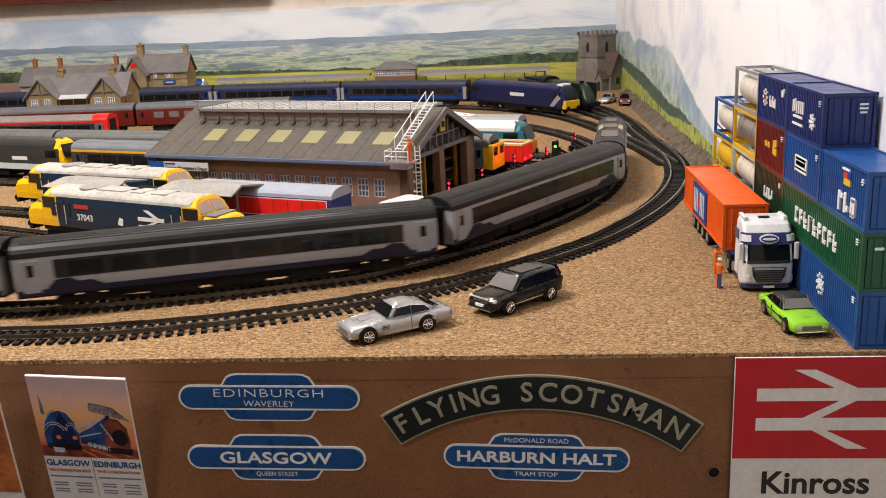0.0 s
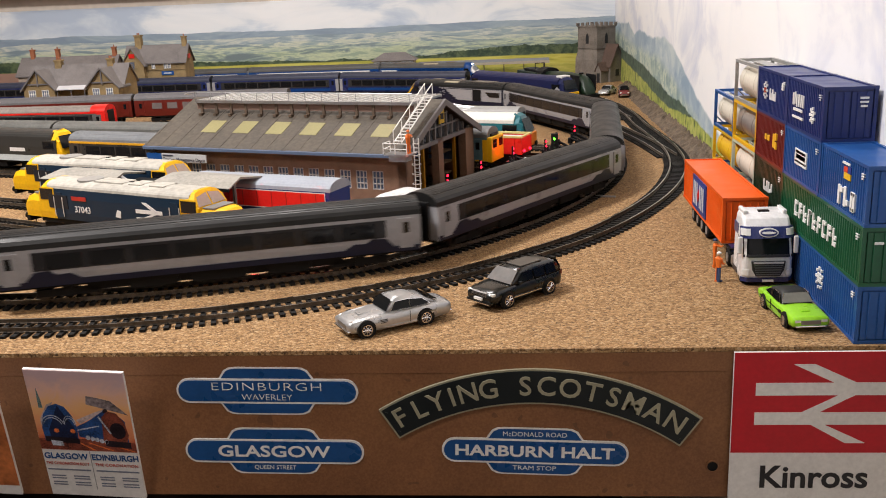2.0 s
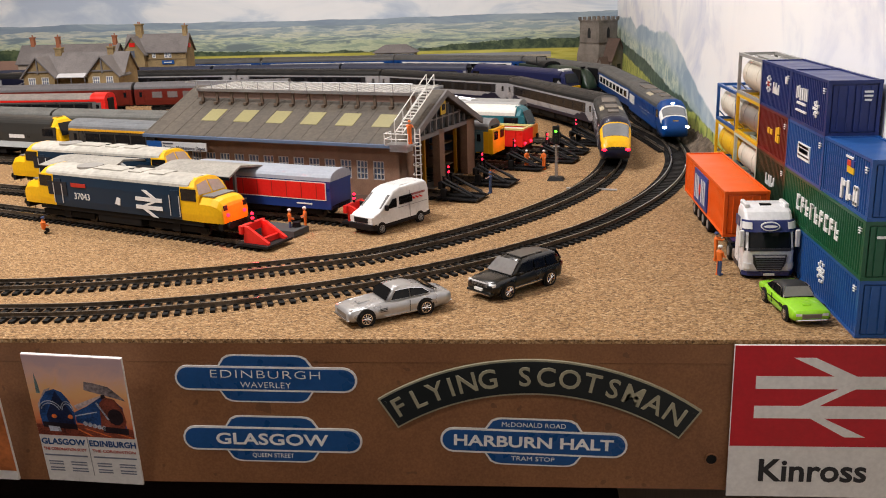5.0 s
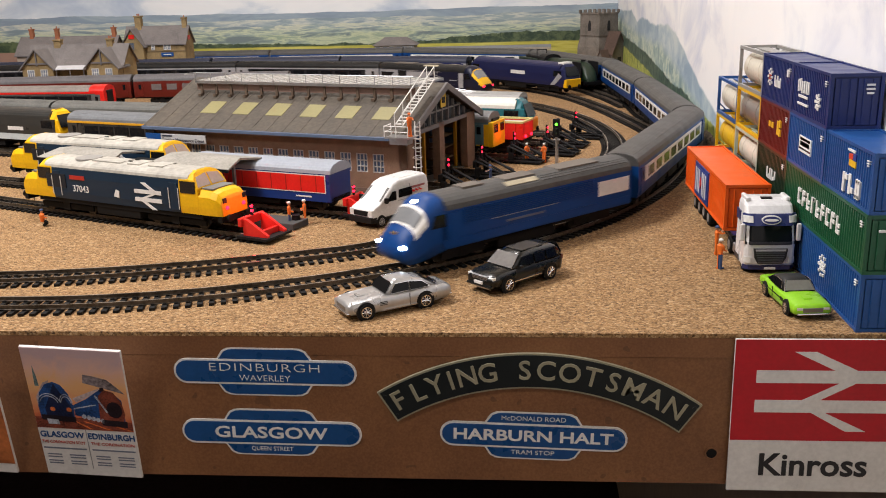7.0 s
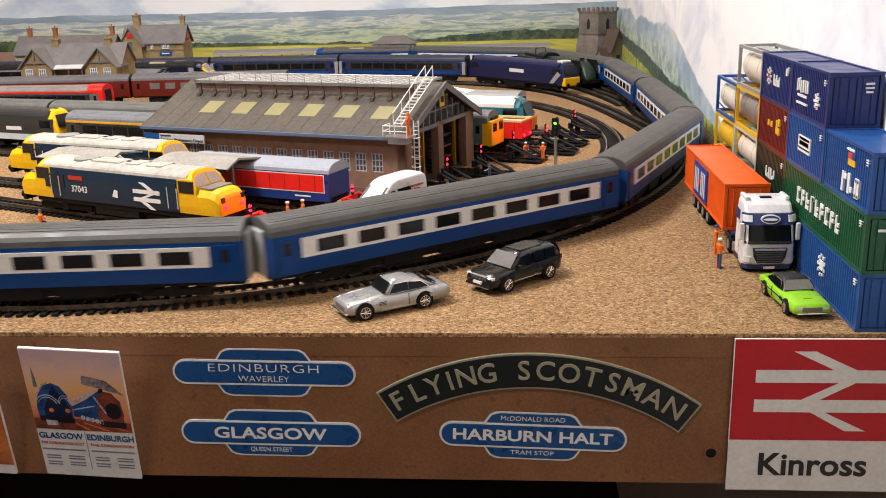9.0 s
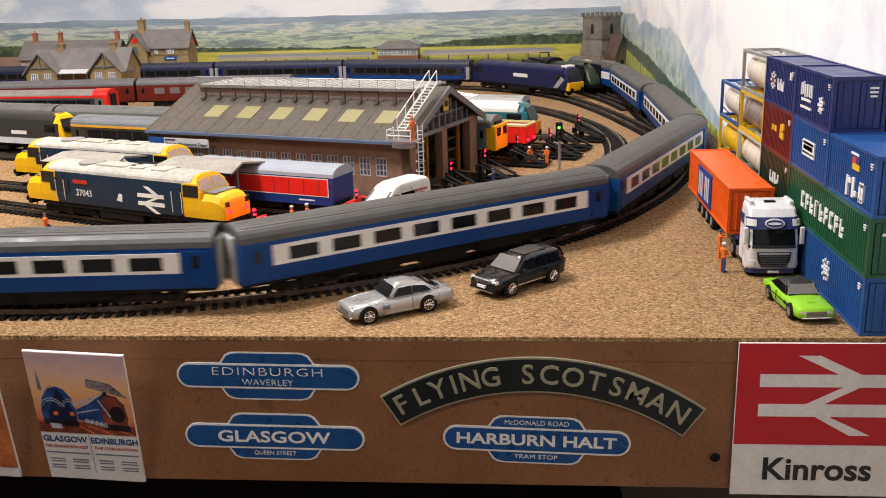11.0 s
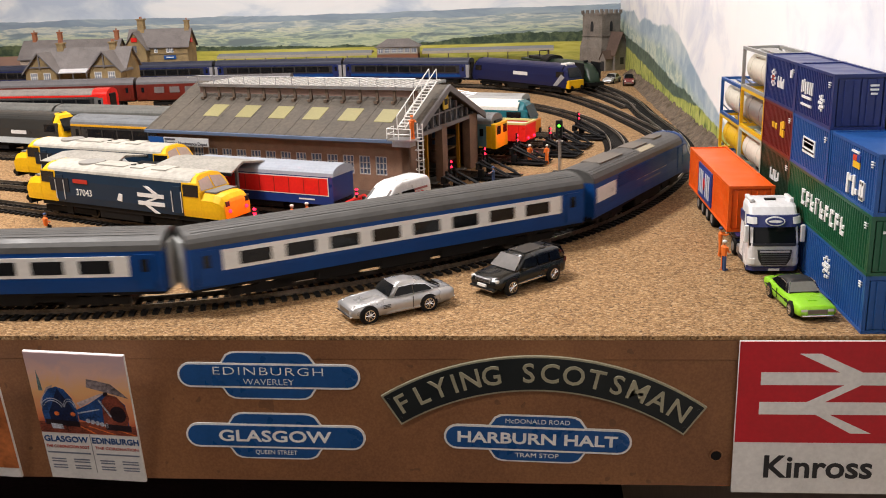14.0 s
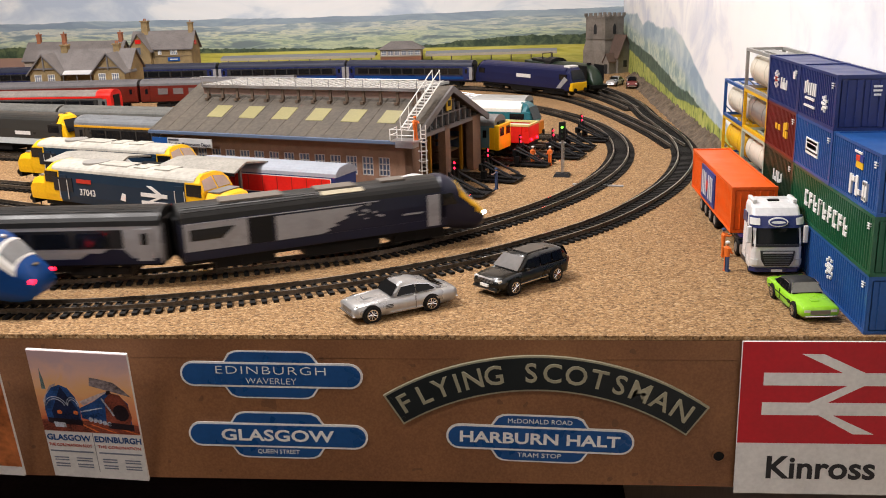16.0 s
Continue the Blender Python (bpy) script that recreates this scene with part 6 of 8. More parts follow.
figurine(-0.1610, 0.5080, -120, "tiny model worker in orange overalls beside the sidings", (HIVIS, HIVIS, HAT))
figurine(-0.2165, 0.3900, 160, "tiny model worker in blue overalls by a buffer stop", (DENIM, DENIM, DENIM), 0.5)
bin_ = thing("barrel", "small black model barrel beside the workers", "barrel", place=pose(-0.3765, 0.2435, 0))
bm = bmesh.new()
loft(bm, [[(r * math.cos(a), r * math.sin(a), z) for a in np.linspace(0, 2 * math.pi, 14, endpoint=False)] for r, z in ((.0034, 0), (.0038, .003), (.0038, .006), (.0034, .0095))])
part("body", bm, BLACK, bin_)

# ---------------------------------------------------------------- depot shed
U, N = np.array((-0.937, 0.350)), np.array((0.350, 0.937))   # the yard runs along U; N points away from the front
SHED = np.array((-0.307, 0.352))                             # near corner of the open gable


def yard(along, across, z=0.0, turn=0.0):
    p = SHED + U * along + N * across
    return pose(p[0], p[1], z, 0, 0, math.degrees(math.atan2(U[1], U[0])) + turn)


BRICK = mat("pinkish_brick_print", (0.22, 0.13, 0.088), 0.75, grain=0.4, scale=900, vary=0.15)
SLATE = mat("grey_asbestos_roof", (0.088, 0.074, 0.058), 0.7, grain=0.3, scale=250, vary=0.18)
SKYLIGHT = mat("yellowed_skylight", (0.25, 0.225, 0.10), 0.5)
SIGNPALE = mat("pale_sign_board", (0.55, 0.55, 0.55), 0.5)
WINDOWBLUE = mat("bluish_window_glass", (0.10, 0.14, 0.22), 0.15, coat=0.3)
TIMBERGREY = mat("grey_timber", (0.16, 0.15, 0.15), 0.7)


SL, SW, SE, SR = 0.297, 0.170, 0.0588, 0.0953    # length, width, eaves and ridge heights


def build_shed():
    t = thing("engine_shed", "brick depot shed with grey pitched roof, skylights and roof walkway", "shed", place=pose(-0.2932, 0.3464, 0, 0, 0, 160.58))
    T = 0.004
    # long wall near the viewer, pierced by a row of windows
    wz0, wz1, ww, n = 0.0214, 0.0395, 0.0120, 15
    xs = [0.030 + i * 0.0178 for i in range(n)]
    for side, y0 in ((0, 0.0), (1, -SW)):
        bm = bmesh.new()
        ya, yb = (y0 - T, y0) if side == 0 else (y0, y0 + T)
        box(bm, 0, SL, ya, yb, 0, wz0)
        box(bm, 0, SL, ya, yb, wz1, SE)
        edges = [0.0] + [e for x in xs for e in (x - ww / 2, x + ww / 2)] + [SL]
        for a, b in zip(edges[::2], edges[1::2]):
            box(bm, a, b, ya, yb, wz0, wz1)
        part("long_wall", bm, BRICK, t)
        for x in xs:
            wnd = part("window", boxes((x - ww / 2, x + ww / 2, (ya + yb) / 2 - .0005, (ya + yb) / 2 + .0005, wz0, wz1)), WINDOWBLUE, t)
            bm = bmesh.new()
            yf = yb if side == 0 else ya
            for gx in (x - ww / 2 + .0004, x - ww / 6, x + ww / 6, x + ww / 2 - .0004):
                box(bm, gx - .0004, gx + .0004, yf - .0014, yf - .0002, wz0, wz1)
            for gz in (wz0 + .0004, wz0 + .0057, wz0 + .0114, wz1 - .0004):
                box(bm, x - ww / 2, x + ww / 2, yf - .0014, yf - .0002, gz - .0004, gz + .0004)
            part("glazing_bar", bm, mat("grey_white_bar", (0.45, 0.44, 0.44), 0.6), wnd)
    part("plinth", boxes((0, SL, 0.0, 0.0015, 0, 0.006)), mat("dark_plinth", (0.14, 0.09, 0.07), 0.8), t)
    part("end_wall", loft(bmesh.new(), [[(SL - T + dx, y, z) for y, z in ((0, 0), (-SW, 0), (-SW, SE), (-SW / 2, SR), (0, SE))] for dx in (0, T)]), BRICK, t)
    # open gable: brick piers, two door openings and a glazed timber head
    for y0, y1 in ((-0.016, 0.0), (-0.088, -0.076), (-SW, -SW + 0.022)):
        part("pier", boxes((0, 0.008, y0, y1, 0, SE)), BRICK, t)
    part("lintel", boxes((0, 0.006, -SW + .0222, -.0162, SE - .004, SE - .0002)), TIMBERGREY, t)
    part("gable_glazing", loft(bmesh.new(), [[(.0030 + dx, y, z) for y, z in ((-.006, SE), (-SW + .006, SE), (-SW / 2, SR - .005))] for dx in (0, .001)]), mat("dark_gable_glass", (0.05, 0.055, 0.065), 0.2), t)
    for i in range(11):
        y = -SW / 2 + (i - 5) * 0.0145
        top = SE + (SR - .005 - SE) * (1 - abs(y + SW / 2) / (SW / 2 - .006))
        part("gable_mullion", boxes((0, .0028, y - .0008, y + .0008, SE, max(top, SE + .002))), TIMBERGREY, t)
    for z in (SE + .012, SE + .024):
        half = (SW / 2 - .006) * (1 - (z - SE) / (SR - .005 - SE))
        part("gable_rail", boxes((.0003, .0026, -SW / 2 - half, -SW / 2 + half, z - .0006, z + .0006)), TIMBERGREY, t)
    part("gable_sign", boxes((-.0012, -.0002, -SW / 2 - .006, -SW / 2 + .006, SE + .0150, SE + .0285)), mat("yellow_sign", (0.55, 0.36, 0.02), 0.5), t)
    part("sign_bar", boxes((-.0016, -.0011, -SW / 2 - .0035, -SW / 2 + .0035, SE + .0190, SE + .0250)), BLACK, t)
    # roof: two slopes in overlapping sheets, with skylights on the near one
    ov = 0.009
    slope_len = math.hypot(SW / 2 + ov, (SR - SE) * (SW / 2 + ov) / (SW / 2))
    drop = (SR - SE) / (SW / 2)
    for s in (0, 1):
        def P(x, d, lift):
            y = -SW / 2 + (d if s == 0 else -d)
            return (x, y, SR - drop * d + lift)
        bm = bmesh.new()
        loft(bm, [[P(x, 0, .0002), P(x, SW / 2 + ov, .0002), P(x, SW / 2 + ov, .0026), P(x, 0, .0026)] for x in (-.004, SL + .006)])
        slope = part("roof_slope", bm, SLATE, t)
        bm = bmesh.new()
        for i in range(17):
            x = -.003 + i * (SL + .007) / 16
            loft(bm, [[P(x + dx, d, l) for d, l in ((.002, .0022), (SW / 2 + ov - .001, .0022), (SW / 2 + ov - .001, .0029), (.002, .0029))] for dx in (0, .0022)])
        tagged(part("sheet_joint", bm, SLATE, slope), kind="stuff")
        bm = bmesh.new()
        loft(bm, [[P(x, d, l) for d, l in ((SW / 2 + ov - .0010, -.0002), (SW / 2 + ov + .0010, -.0002), (SW / 2 + ov + .0010, .0026), (SW / 2 + ov - .0010, .0026))] for x in (-.005, SL + .007)])
        part("gutter", bm, mat("blue_grey_gutter", (0.10, 0.14, 0.22), 0.5), slope)
        for i in range(6):
            x = .026 + i * .0405
            bm = bmesh.new()
            loft(bm, [[P(x + sk, d, l) for d, l in ((d0, .0024), (d1, .0024), (d1, .0031), (d0, .0031))] for sk in (0, .0195) for d0, d1 in ((.046, .067),)])
            part("skylight", bm, SKYLIGHT, slope)
    for s in (0, 1):
        y1 = 0.010 if s == 0 else -SW - .010
        bm = bmesh.new()
        zt = SE - drop * .010
        loft(bm, [[(x, -SW / 2, SR - .0035), (x, y1, zt - .0035), (x, y1, zt + .003), (x, -SW / 2, SR + .003)] for x in (-.0065, -.0042)])
        part("barge_board", bm, TIMBERGREY, t)
    # raised deck over the ridge: a frame of thin bars on brackets, with a low rail along the front
    D, ZD = .036, SR + .0035
    wk = part("roof_walkway", boxes((.014, .276, -SW / 2 + D - .0016, -SW / 2 + D, ZD - .0030, ZD), (.014, .276, -SW / 2 - D, -SW / 2 - D + .0016, ZD - .0030, ZD), (.014, .0155, -SW / 2 - D + .0016, -SW / 2 + D - .0016, ZD - .0022, ZD), (.2745, .276, -SW / 2 - D + .0016, -SW / 2 + D - .0016, ZD - .0022, ZD)), GREYMETAL, t, "pale metal deck frame along the ridge")
    for k in range(7):
        y = -SW / 2 - D + .0016 + (k + .5) * (2 * D - .0032) / 7
        part("deck_bar", boxes((.0156, .2744, y - .0007, y + .0007, ZD - .0010, ZD - .0002)), WHITE, wk)
    for i in range(27):
        x = .020 + i * .0096
        part("cross_bar", boxes((x - .0005, x + .0005, -SW / 2 - D + .0017, -SW / 2 + D - .0017, ZD - .0001, ZD + .0006)), WHITE, wk)
    for i in range(14):
        x = .020 + i * .0192
        bm = bmesh.new()
        zr = SR - drop * (D - .002)
        box(bm, x - .0014, x + .0014, -SW / 2 + D - .0042, -SW / 2 + D - .0018, zr - .0004, ZD - .0004)
        box(bm, x - .0018, x + .0018, -SW / 2 + D - .0030, -SW / 2 + D + .0022, zr + .0016, zr + .0044)
        part("bracket", bm, mat("brown_bracket", (0.12, 0.085, 0.06), 0.8), wk)
    part("under_beam", boxes((.014, .276, -SW / 2 + D - .0044, -SW / 2 + D - .0030, ZD - .0100, ZD - .0031)), mat("pinkish_board", (0.20, 0.13, 0.105), 0.8), wk)
    for s in (1,):
        bm = bmesh.new()
        y = -SW / 2 + s * (D + .0006)
        rod(bm, (.014, y, ZD + .0085), (.276, y, ZD + .0085), .00045)
        part("hand_rail", bm, GREYMETAL, wk)
        for i in range(14):
            x = .0165 + i * .0198
            part("rail_post", rod(bmesh.new(), (x, y, ZD - .002), (x, y, ZD + .0085), .0004), GREYMETAL, wk)
    bm = bmesh.new()
    pts = [(.276, -SW / 2 + D), (.290, -SW / 2 + D - .001), (.295, -SW / 2 + D - .010), (.290, -SW / 2 + D - .019), (.276, -SW / 2 + D - .020)]
    for a, b in zip(pts, pts[1:]):
        rod(bm, (*a, ZD + .0060), (*b, ZD + .0060), .0005)
    part("end_rail", bm, GREYMETAL, wk)
    # stair down the gable slope, landing and caged ladder at the near corner
    st = part("roof_stair", bmesh.new(), WHITE, t)
    for s in (-.004, .004):
        bm = bmesh.new()
        a0, a1 = Vector((.003 + s, -SW / 2 + .020, SR + .008)), Vector((.003 + s, .008, SE + .010))
        rod(bm, a0, a1, .0006)
        part("stringer", bm, WHITE, st)
        bm = bmesh.new()
        rod(bm, a0 + Vector((0, 0, .012)), a1 + Vector((0, 0, .011)), .0005)
        for k in (0, .25, .5, .75, 1):
            p = a0.lerp(a1, k)
            rod(bm, p, p + Vector((0, 0, .012)), .0004)
        part("stair_rail", bm, WHITE, st)
    for i in range(15):
        p = a0.lerp(a1, (i + .5) / 15)
        part("tread", boxes((-.0008, .0068, p.y - .0014, p.y + .0014, p.z - .0003, p.z + .0003)), WHITE, st)
    ld = part("landing", boxes((-.014, .012, .004, .020, SE - .0005, SE + .0010), (-.010, .008, .006, .018, SE - .0060, SE - .0006)), GREYMETAL, t)
    for a, b in (((-.012, .020), (.012, .020)), ((.012, .020), (.012, .006))):
        for z in (SE + .006, SE + .011):
            part("landing_rail", rod(bmesh.new(), (*a, z), (*b, z), .00045), WHITE, ld)
    for q in ((-.012, .020), (.0, .020), (.012, .020), (.012, .006)):
        part("rail_post", rod(bmesh.new(), (*q, SE + .001), (*q, SE + .011), .00045), WHITE, ld)
    lad = part("ladder", bmesh.new(), WHITE, t)
    for x in (-.0165, -.0115):
        part("ladder_side", rod(bmesh.new(), (x, .004, 0), (x, .004, SE + .014), .0006), WHITE, lad)
    for i in range(18):
        z = .003 + i * .0038
        part("rung", rod(bmesh.new(), (-.0165, .004, z), (-.0115, .004, z), .0004), WHITE, lad)
    for i in range(5):
        z = .022 + i * .009
        bm = bmesh.new()
        hoop = [(-.014 + .004 * math.cos(a), .004 + .0075 * math.sin(a), z) for a in np.linspace(0, math.pi, 7)]
        for a, b in zip(hoop, hoop[1:]):
            rod(bm, a, b, .0004, 5)
        part("cage_hoop", bm, WHITE, lad)
    # name board
    sb = part("name_board", boxes((.2220, .2790, .0095, .0107, .0420, .0505)), SIGNPALE, t)
    lettering("Traction Maintenance Depot", .0052, mat("dark_print", (0.05, 0.05, 0.07), 0.6), sb, pose(.2505, .0109, .0446) @ pose(0, 0, 0, 90, 0, 180), .054)
    part("print_bar", boxes((.2640, .2775, .0107, .0110, .0478, .0494)), mat("dark_print", (0.05, 0.05, 0.07), 0.6), sb)
    part("blue_board", boxes((.2795, .2990, .0095, .0107, .0420, .0505)), BLUEBOX, t)
    part("interior_floor", boxes((.004, SL - .004, -SW + .004, -.0045, 0.0, .0012)), mat("oily_concrete", (0.10, 0.09, 0.08), 0.8), t)
    for y in (-.050, -.130):
        for dy in (-.018, .016):
            part("inner_frame", boxes((.012, .015, y + dy, y + dy + .003, 0, SE - .006)), mat("yellow_brown_frame", (0.42, 0.19, 0.01), 0.6), t, "yellow inner door frame")
        for z in (.012, .024, .036):
            part("inner_shelf", boxes((.016, .030, y - .015, y + .016, z, z + .0015)), mat("brown_staging", (0.10, 0.055, 0.025), 0.8), t)
    return t


build_shed()
figurine(-0.2880, 0.3330, -60, "tiny model worker in orange overalls on the shed landing", (HIVIS, HIVIS, HIVIS), 0.6, z=SE + 0.0010)

# ---------------------------------------------------------------- buffer stops, lamps and signals


def rail_stop(place):
    """Rail-built stop: two uprights, a beam and long sloping stays."""
    t = thing("buffer_stop", "black rail-built buffer stop with lit red lamps", "buffer stop", "buffer stops", place=place)
    part("base_plate", boxes((-.006, .036, -.0165, .0165, .0020, .0034)), BLACK, t)
    for s in (-1, 1):
        part("upright", boxes((-.0014, .0010, *sorted((s * .0078, s * .0098)), .0030, .0230)), BLACK, t)
        bm = bmesh.new()
        rod(bm, (0, s * .0088, .0205), (.034, s * .0088, .0045), .0012, 6)
        part("stay", bm, BLACK, t)
        part("foot_rail", boxes((.0, .036, *sorted((s * .0080, s * .0096)), .0034, .0052)), SOOT, t)
    part("beam", boxes((-.0034, -.0002, -.0155, .0155, .0115, .0185), bevel=.0005), BLACK, t)
    p = part("lamp_post", boxes((-.0012, .0006, -.0010, .0010, .0185, .0330)), BLACK, t)
    for z in (.0255, .0305):
        part("red_lamp", ball(bmesh.new(), (.0008, 0, z), .0012, 8), REDLED, p)
    for s in (-1, 1):
        part("end_block", boxes((-.0016, .0040, *sorted((s * .0104, s * .0150)), .0034, .0115), bevel=.0005), BLACK, t)
        bm = bmesh.new()
        rod(bm, (.0, s * .0130, .0180), (.030, s * .0130, .0060), .0011, 6)
        part("stay", bm, BLACK, t)
    return t


def buffer_stop(place, paint, label, lamp=True):
    t = thing("buffer_stop", label, "buffer stop", "buffer stops", place=place)
    part("base_plate", boxes((-.004, .026, -.0165, .0165, .0030, .0050)), BLACK, t)
    for s in (-1, 1):
        bm = bmesh.new()
        prof = [(0.0, .005), (.024, .005), (.024, .0065), (.004, .0180), (0.0, .0185)]
        yy = sorted((s * .0095, s * .0125))
        prism_y(bm, prof, *yy)
        part("side_frame", bm, paint, t)
    part("beam", boxes((-.0030, .0005, -.0150, .0150, .0120, .0190), bevel=.0006), paint, t)
    part("cross_stay", boxes((.015, .018, -.0094, .0094, .0050, .0095)), paint, t)
    if lamp:
        p = part("lamp_post", boxes((-.0012, .0006, -.0008, .0008, .0190, .0275)), BLACK, t)
        for z in (.0225, .0262):
            part("red_lamp", ball(bmesh.new(), (-.0002, 0, z), .0014, 8), REDLED, p)
    return t


S1_DIR = math.degrees(math.atan2(0.198 - 0.310, -0.382 + 0.637))
buffer_stop(pose(-0.4030, 0.2075, 0.0, 0, 0, S1_DIR), RED, "red buffer stop with a small lit lamp at the siding end")
buffer_stop(pose(-0.3316, 0.2750, 0.0, 0, 0, -20.5), RED, "red buffer stop beside the white van")
for k, d in ((-0.040, 0.036), (-0.045, 0.108), (-0.048, 0.195), (-0.068, 0.248), (-0.064, 0.302), (-0.066, 0.365)):
    rail_stop(yard(k, d, 0.0, 180))


def colour_signal():
    t = thing("signal_post", "grey colour-light signal with a green light and ladder", "signal", place=pose(-0.1500, 0.4500, 0.0, 0, 0, -100) @ Matrix.Diagonal((0.86, 0.86, 0.86, 1)))
    bm = bmesh.new()
    loft(bm, [[(-.008, -.010, 0), (.008, -.010, 0), (.008, .010, 0), (-.008, .010, 0)], [(-.006, -.008, .004), (.006, -.008, .004), (.006, .008, .004), (-.006, .008, .004)]])
    part("base", bm, BLACK, t)
    part("post", boxes((-.0013, .0013, -.0013, .0013, .004, .046)), GREYMETAL, t)
    bm = bmesh.new()
    for s in (-.0016, .0016):
        rod(bm, (-.004, s, .004), (-.004, s, .042), .0004)
    part("ladder_side", bm, GREYMETAL, t)
    for i in range(12):
        part("rung", rod(bmesh.new(), (-.004, -.0016, .007 + i * .003), (-.004, .0016, .007 + i * .003), .0003), GREYMETAL, t)
    part("platform", boxes((-.006, .002, -.004, .004, .0400, .0408)), GREYMETAL, t)
    hd = part("signal_head", boxes((.0004, .0034, -.0042, .0042, .044, .066), bevel=.0008), BLACK, t)
    for z in (.0485, .0540, .0595):
        part("lens", ball(bmesh.new(), (.0035, 0, z), .0016, 8), GREENLED if z > .058 else mat("dark_lens", (0.02, 0.03, 0.02), 0.1), hd)
    return t


colour_signal()
wire_run = thing("point_motor_rod", "flat grey strip on the cork beside the signal", "rod", place=pose(-0.118, 0.402, 0, 0, 0, -14))
part("strip", boxes((-.024, .026, -.0018, .0018, 0, .0012), bevel=.0003), GREYPL, wire_run)

# ---------------------------------------------------------------- parked locomotives and stock


def double_arrow(parent, x, z, y, s, k, material):
    """White double arrow on a body side; s is the side."""
    def q(pts):
        part("emblem_stroke", quad_pane([(x + a * k, y, z + b * k) for a, b in (pts if s < 0 else pts)], (0, s, 0), .0003), material, parent)
    q([(-10, 1.2), (10, 1.2), (10, 3.4), (-10, 3.4)])
    q([(-10, -3.4), (10, -3.4), (10, -1.2), (-10, -1.2)])
    q([(-5, 7.5), (-1.5, 7.5), (6, 3.2), (2.5, 3.2)])
    q([(2.5, 1.3), (6, 1.3), (-1.5, -1.3), (-5, -1.3)])
    q([(-5, -3.3), (-1.5, -3.3), (6, -7.5), (2.5, -7.5)])


def nose_diesel(place, label, number=True):
    """Diesel locomotive with a bonnet at both ends."""
    c = thing("diesel_locomotive", label, "locomotive", "parked locomotives", place=place)
    L, w = 0.234, 0.0176
    h = L / 2
    xc = h - 0.022              # cab front
    zs, zc, top = 0.0140, 0.0420, 0.0488
    side = [(-w * .96, zs), (-w, zs + .006), (-w, .034), (-w * .955, zc), (w * .955, zc), (w, .034), (w, zs + .006), (w * .96, zs)]
    part("body", prism_x(bmesh.new(), side, -xc + .020, xc - .020), BRBLUE, c)
    roofw = mat("weathered_white_roof", (0.44, 0.42, 0.37), 0.6, vary=.15, scale=200)
    r = part("roof", prism_x(bmesh.new(), roof_profile(w * .96, zc - .0004, top, 15), -xc + .014, xc - .014), roofw, c)
    bm = bmesh.new()
    cyl(bm, (-xc + .050, 0, top - .0004), (0, 0, 1), .0115, .0016, 26)
    part("fan_grille", bm, mat("grey_fan_grille", (0.33, 0.32, 0.30), 0.5, .3, grain=.4), r)
    for x0, x1 in ((-.032, .002), (.010, .024), (.034, .050)):
        part("roof_hatch", boxes((x0, x1, -.0085, .0085, top - .0016, top + .0003)), roofw, r)
    part("exhaust_port", boxes((.0035, .0075, -.0010, .0010, top - .001, top + .0006)), BLACK, r)
    for e in (-1, 1):
        cab = bmesh.new()
        low = [(-w * .96, zs), (-w, zs + .006), (-w, .0352), (w, .0352), (w, zs + .006), (w * .96, zs)]
        prism_x(cab, low, *sorted((e * (xc - .020), e * (xc - .0002))))
        cabp = part("cab", cab, YELLOW, c, "yellow cab end")
        # upper cab leans back over the bonnet
        bm = bmesh.new()
        loft(bm, [[(e * (xc - .020), -w * k, z), (e * fx, -w * k, z), (e * fx, w * k, z), (e * (xc - .020), w * k, z)] for z, k, fx in ((.0351, .999, xc), (.0420, .96, xc - .0040), (.0465, .72, xc - .0066), (.0482, .42, xc - .0078))])
        part("cab_top", bm, YELLOW, cabp)
        # sloping cab front with dark windows
        bm = bmesh.new()
        loft(bm, [[(e * (xc - .014), y, z) for y, z in roof_profile(w * .96, zc - .0004, top, 15)], [(e * (xc - .0105), y * .97, z - (z - zc) * .05 + .0002) for y, z in roof_profile(w * .96, zc - .0004, top, 15)]])
        part("cab_roof", bm, roofw, cabp)
        for s in (-1, 1):
            y0 = sorted((s * (w - .0006), s * (w + .0003)))
            part("cab_side_window", boxes((*sorted((e * (xc - .0185), e * (xc - .0025))), *y0, .0310, .0408)), GLASS, cabp)
            part("cab_door", boxes((*sorted((e * (xc - .0300), e * (xc - .0215))), *y0, .0160, .0385)), BRBLUE, c)
            bm = bmesh.new()
            rod(bm, (e * (xc - .0205), s * (w + .0008), .0170), (e * (xc - .0205), s * (w + .0008), .0345), .0004)
            rod(bm, (e * (xc - .0310), s * (w + .0008), .0170), (e * (xc - .0310), s * (w + .0008), .0345), .0004)
            part("hand_rail", bm, SIGNWHITE, c)
            part("front_window", quad_pane([(e * (xc - .0006), s * .0010, .0362), (e * (xc - .0006), s * .0158, .0362), (e * (xc - .0050), s * .0130, .0437), (e * (xc - .0060), s * .0010, .0455)], (e, 0, .58), .0005), mat("pale_cab_glass", (0.40, 0.29, 0.24), 0.15, coat=.3), cabp)
        # bonnet
        bm = bmesh.new()
        secs = []
        for dx, k, tz in ((0, 1, .0350), (.012, .985, .0346), (.018, .96, .0330), (.0215, .91, .0300), (.0225, .86, .0275)):
            prof = [(-w * .97 * k, zs), (-w * k, zs + .006), (-w * k, tz - .006), (-w * .80 * k, tz - .0012), (-w * .4 * k, tz), (w * .4 * k, tz), (w * .80 * k, tz - .0012), (w * k, tz - .006), (w * k, zs + .006), (w * .97 * k, zs)]
            secs.append([(e * (xc + dx), y, z) for y, z in prof])
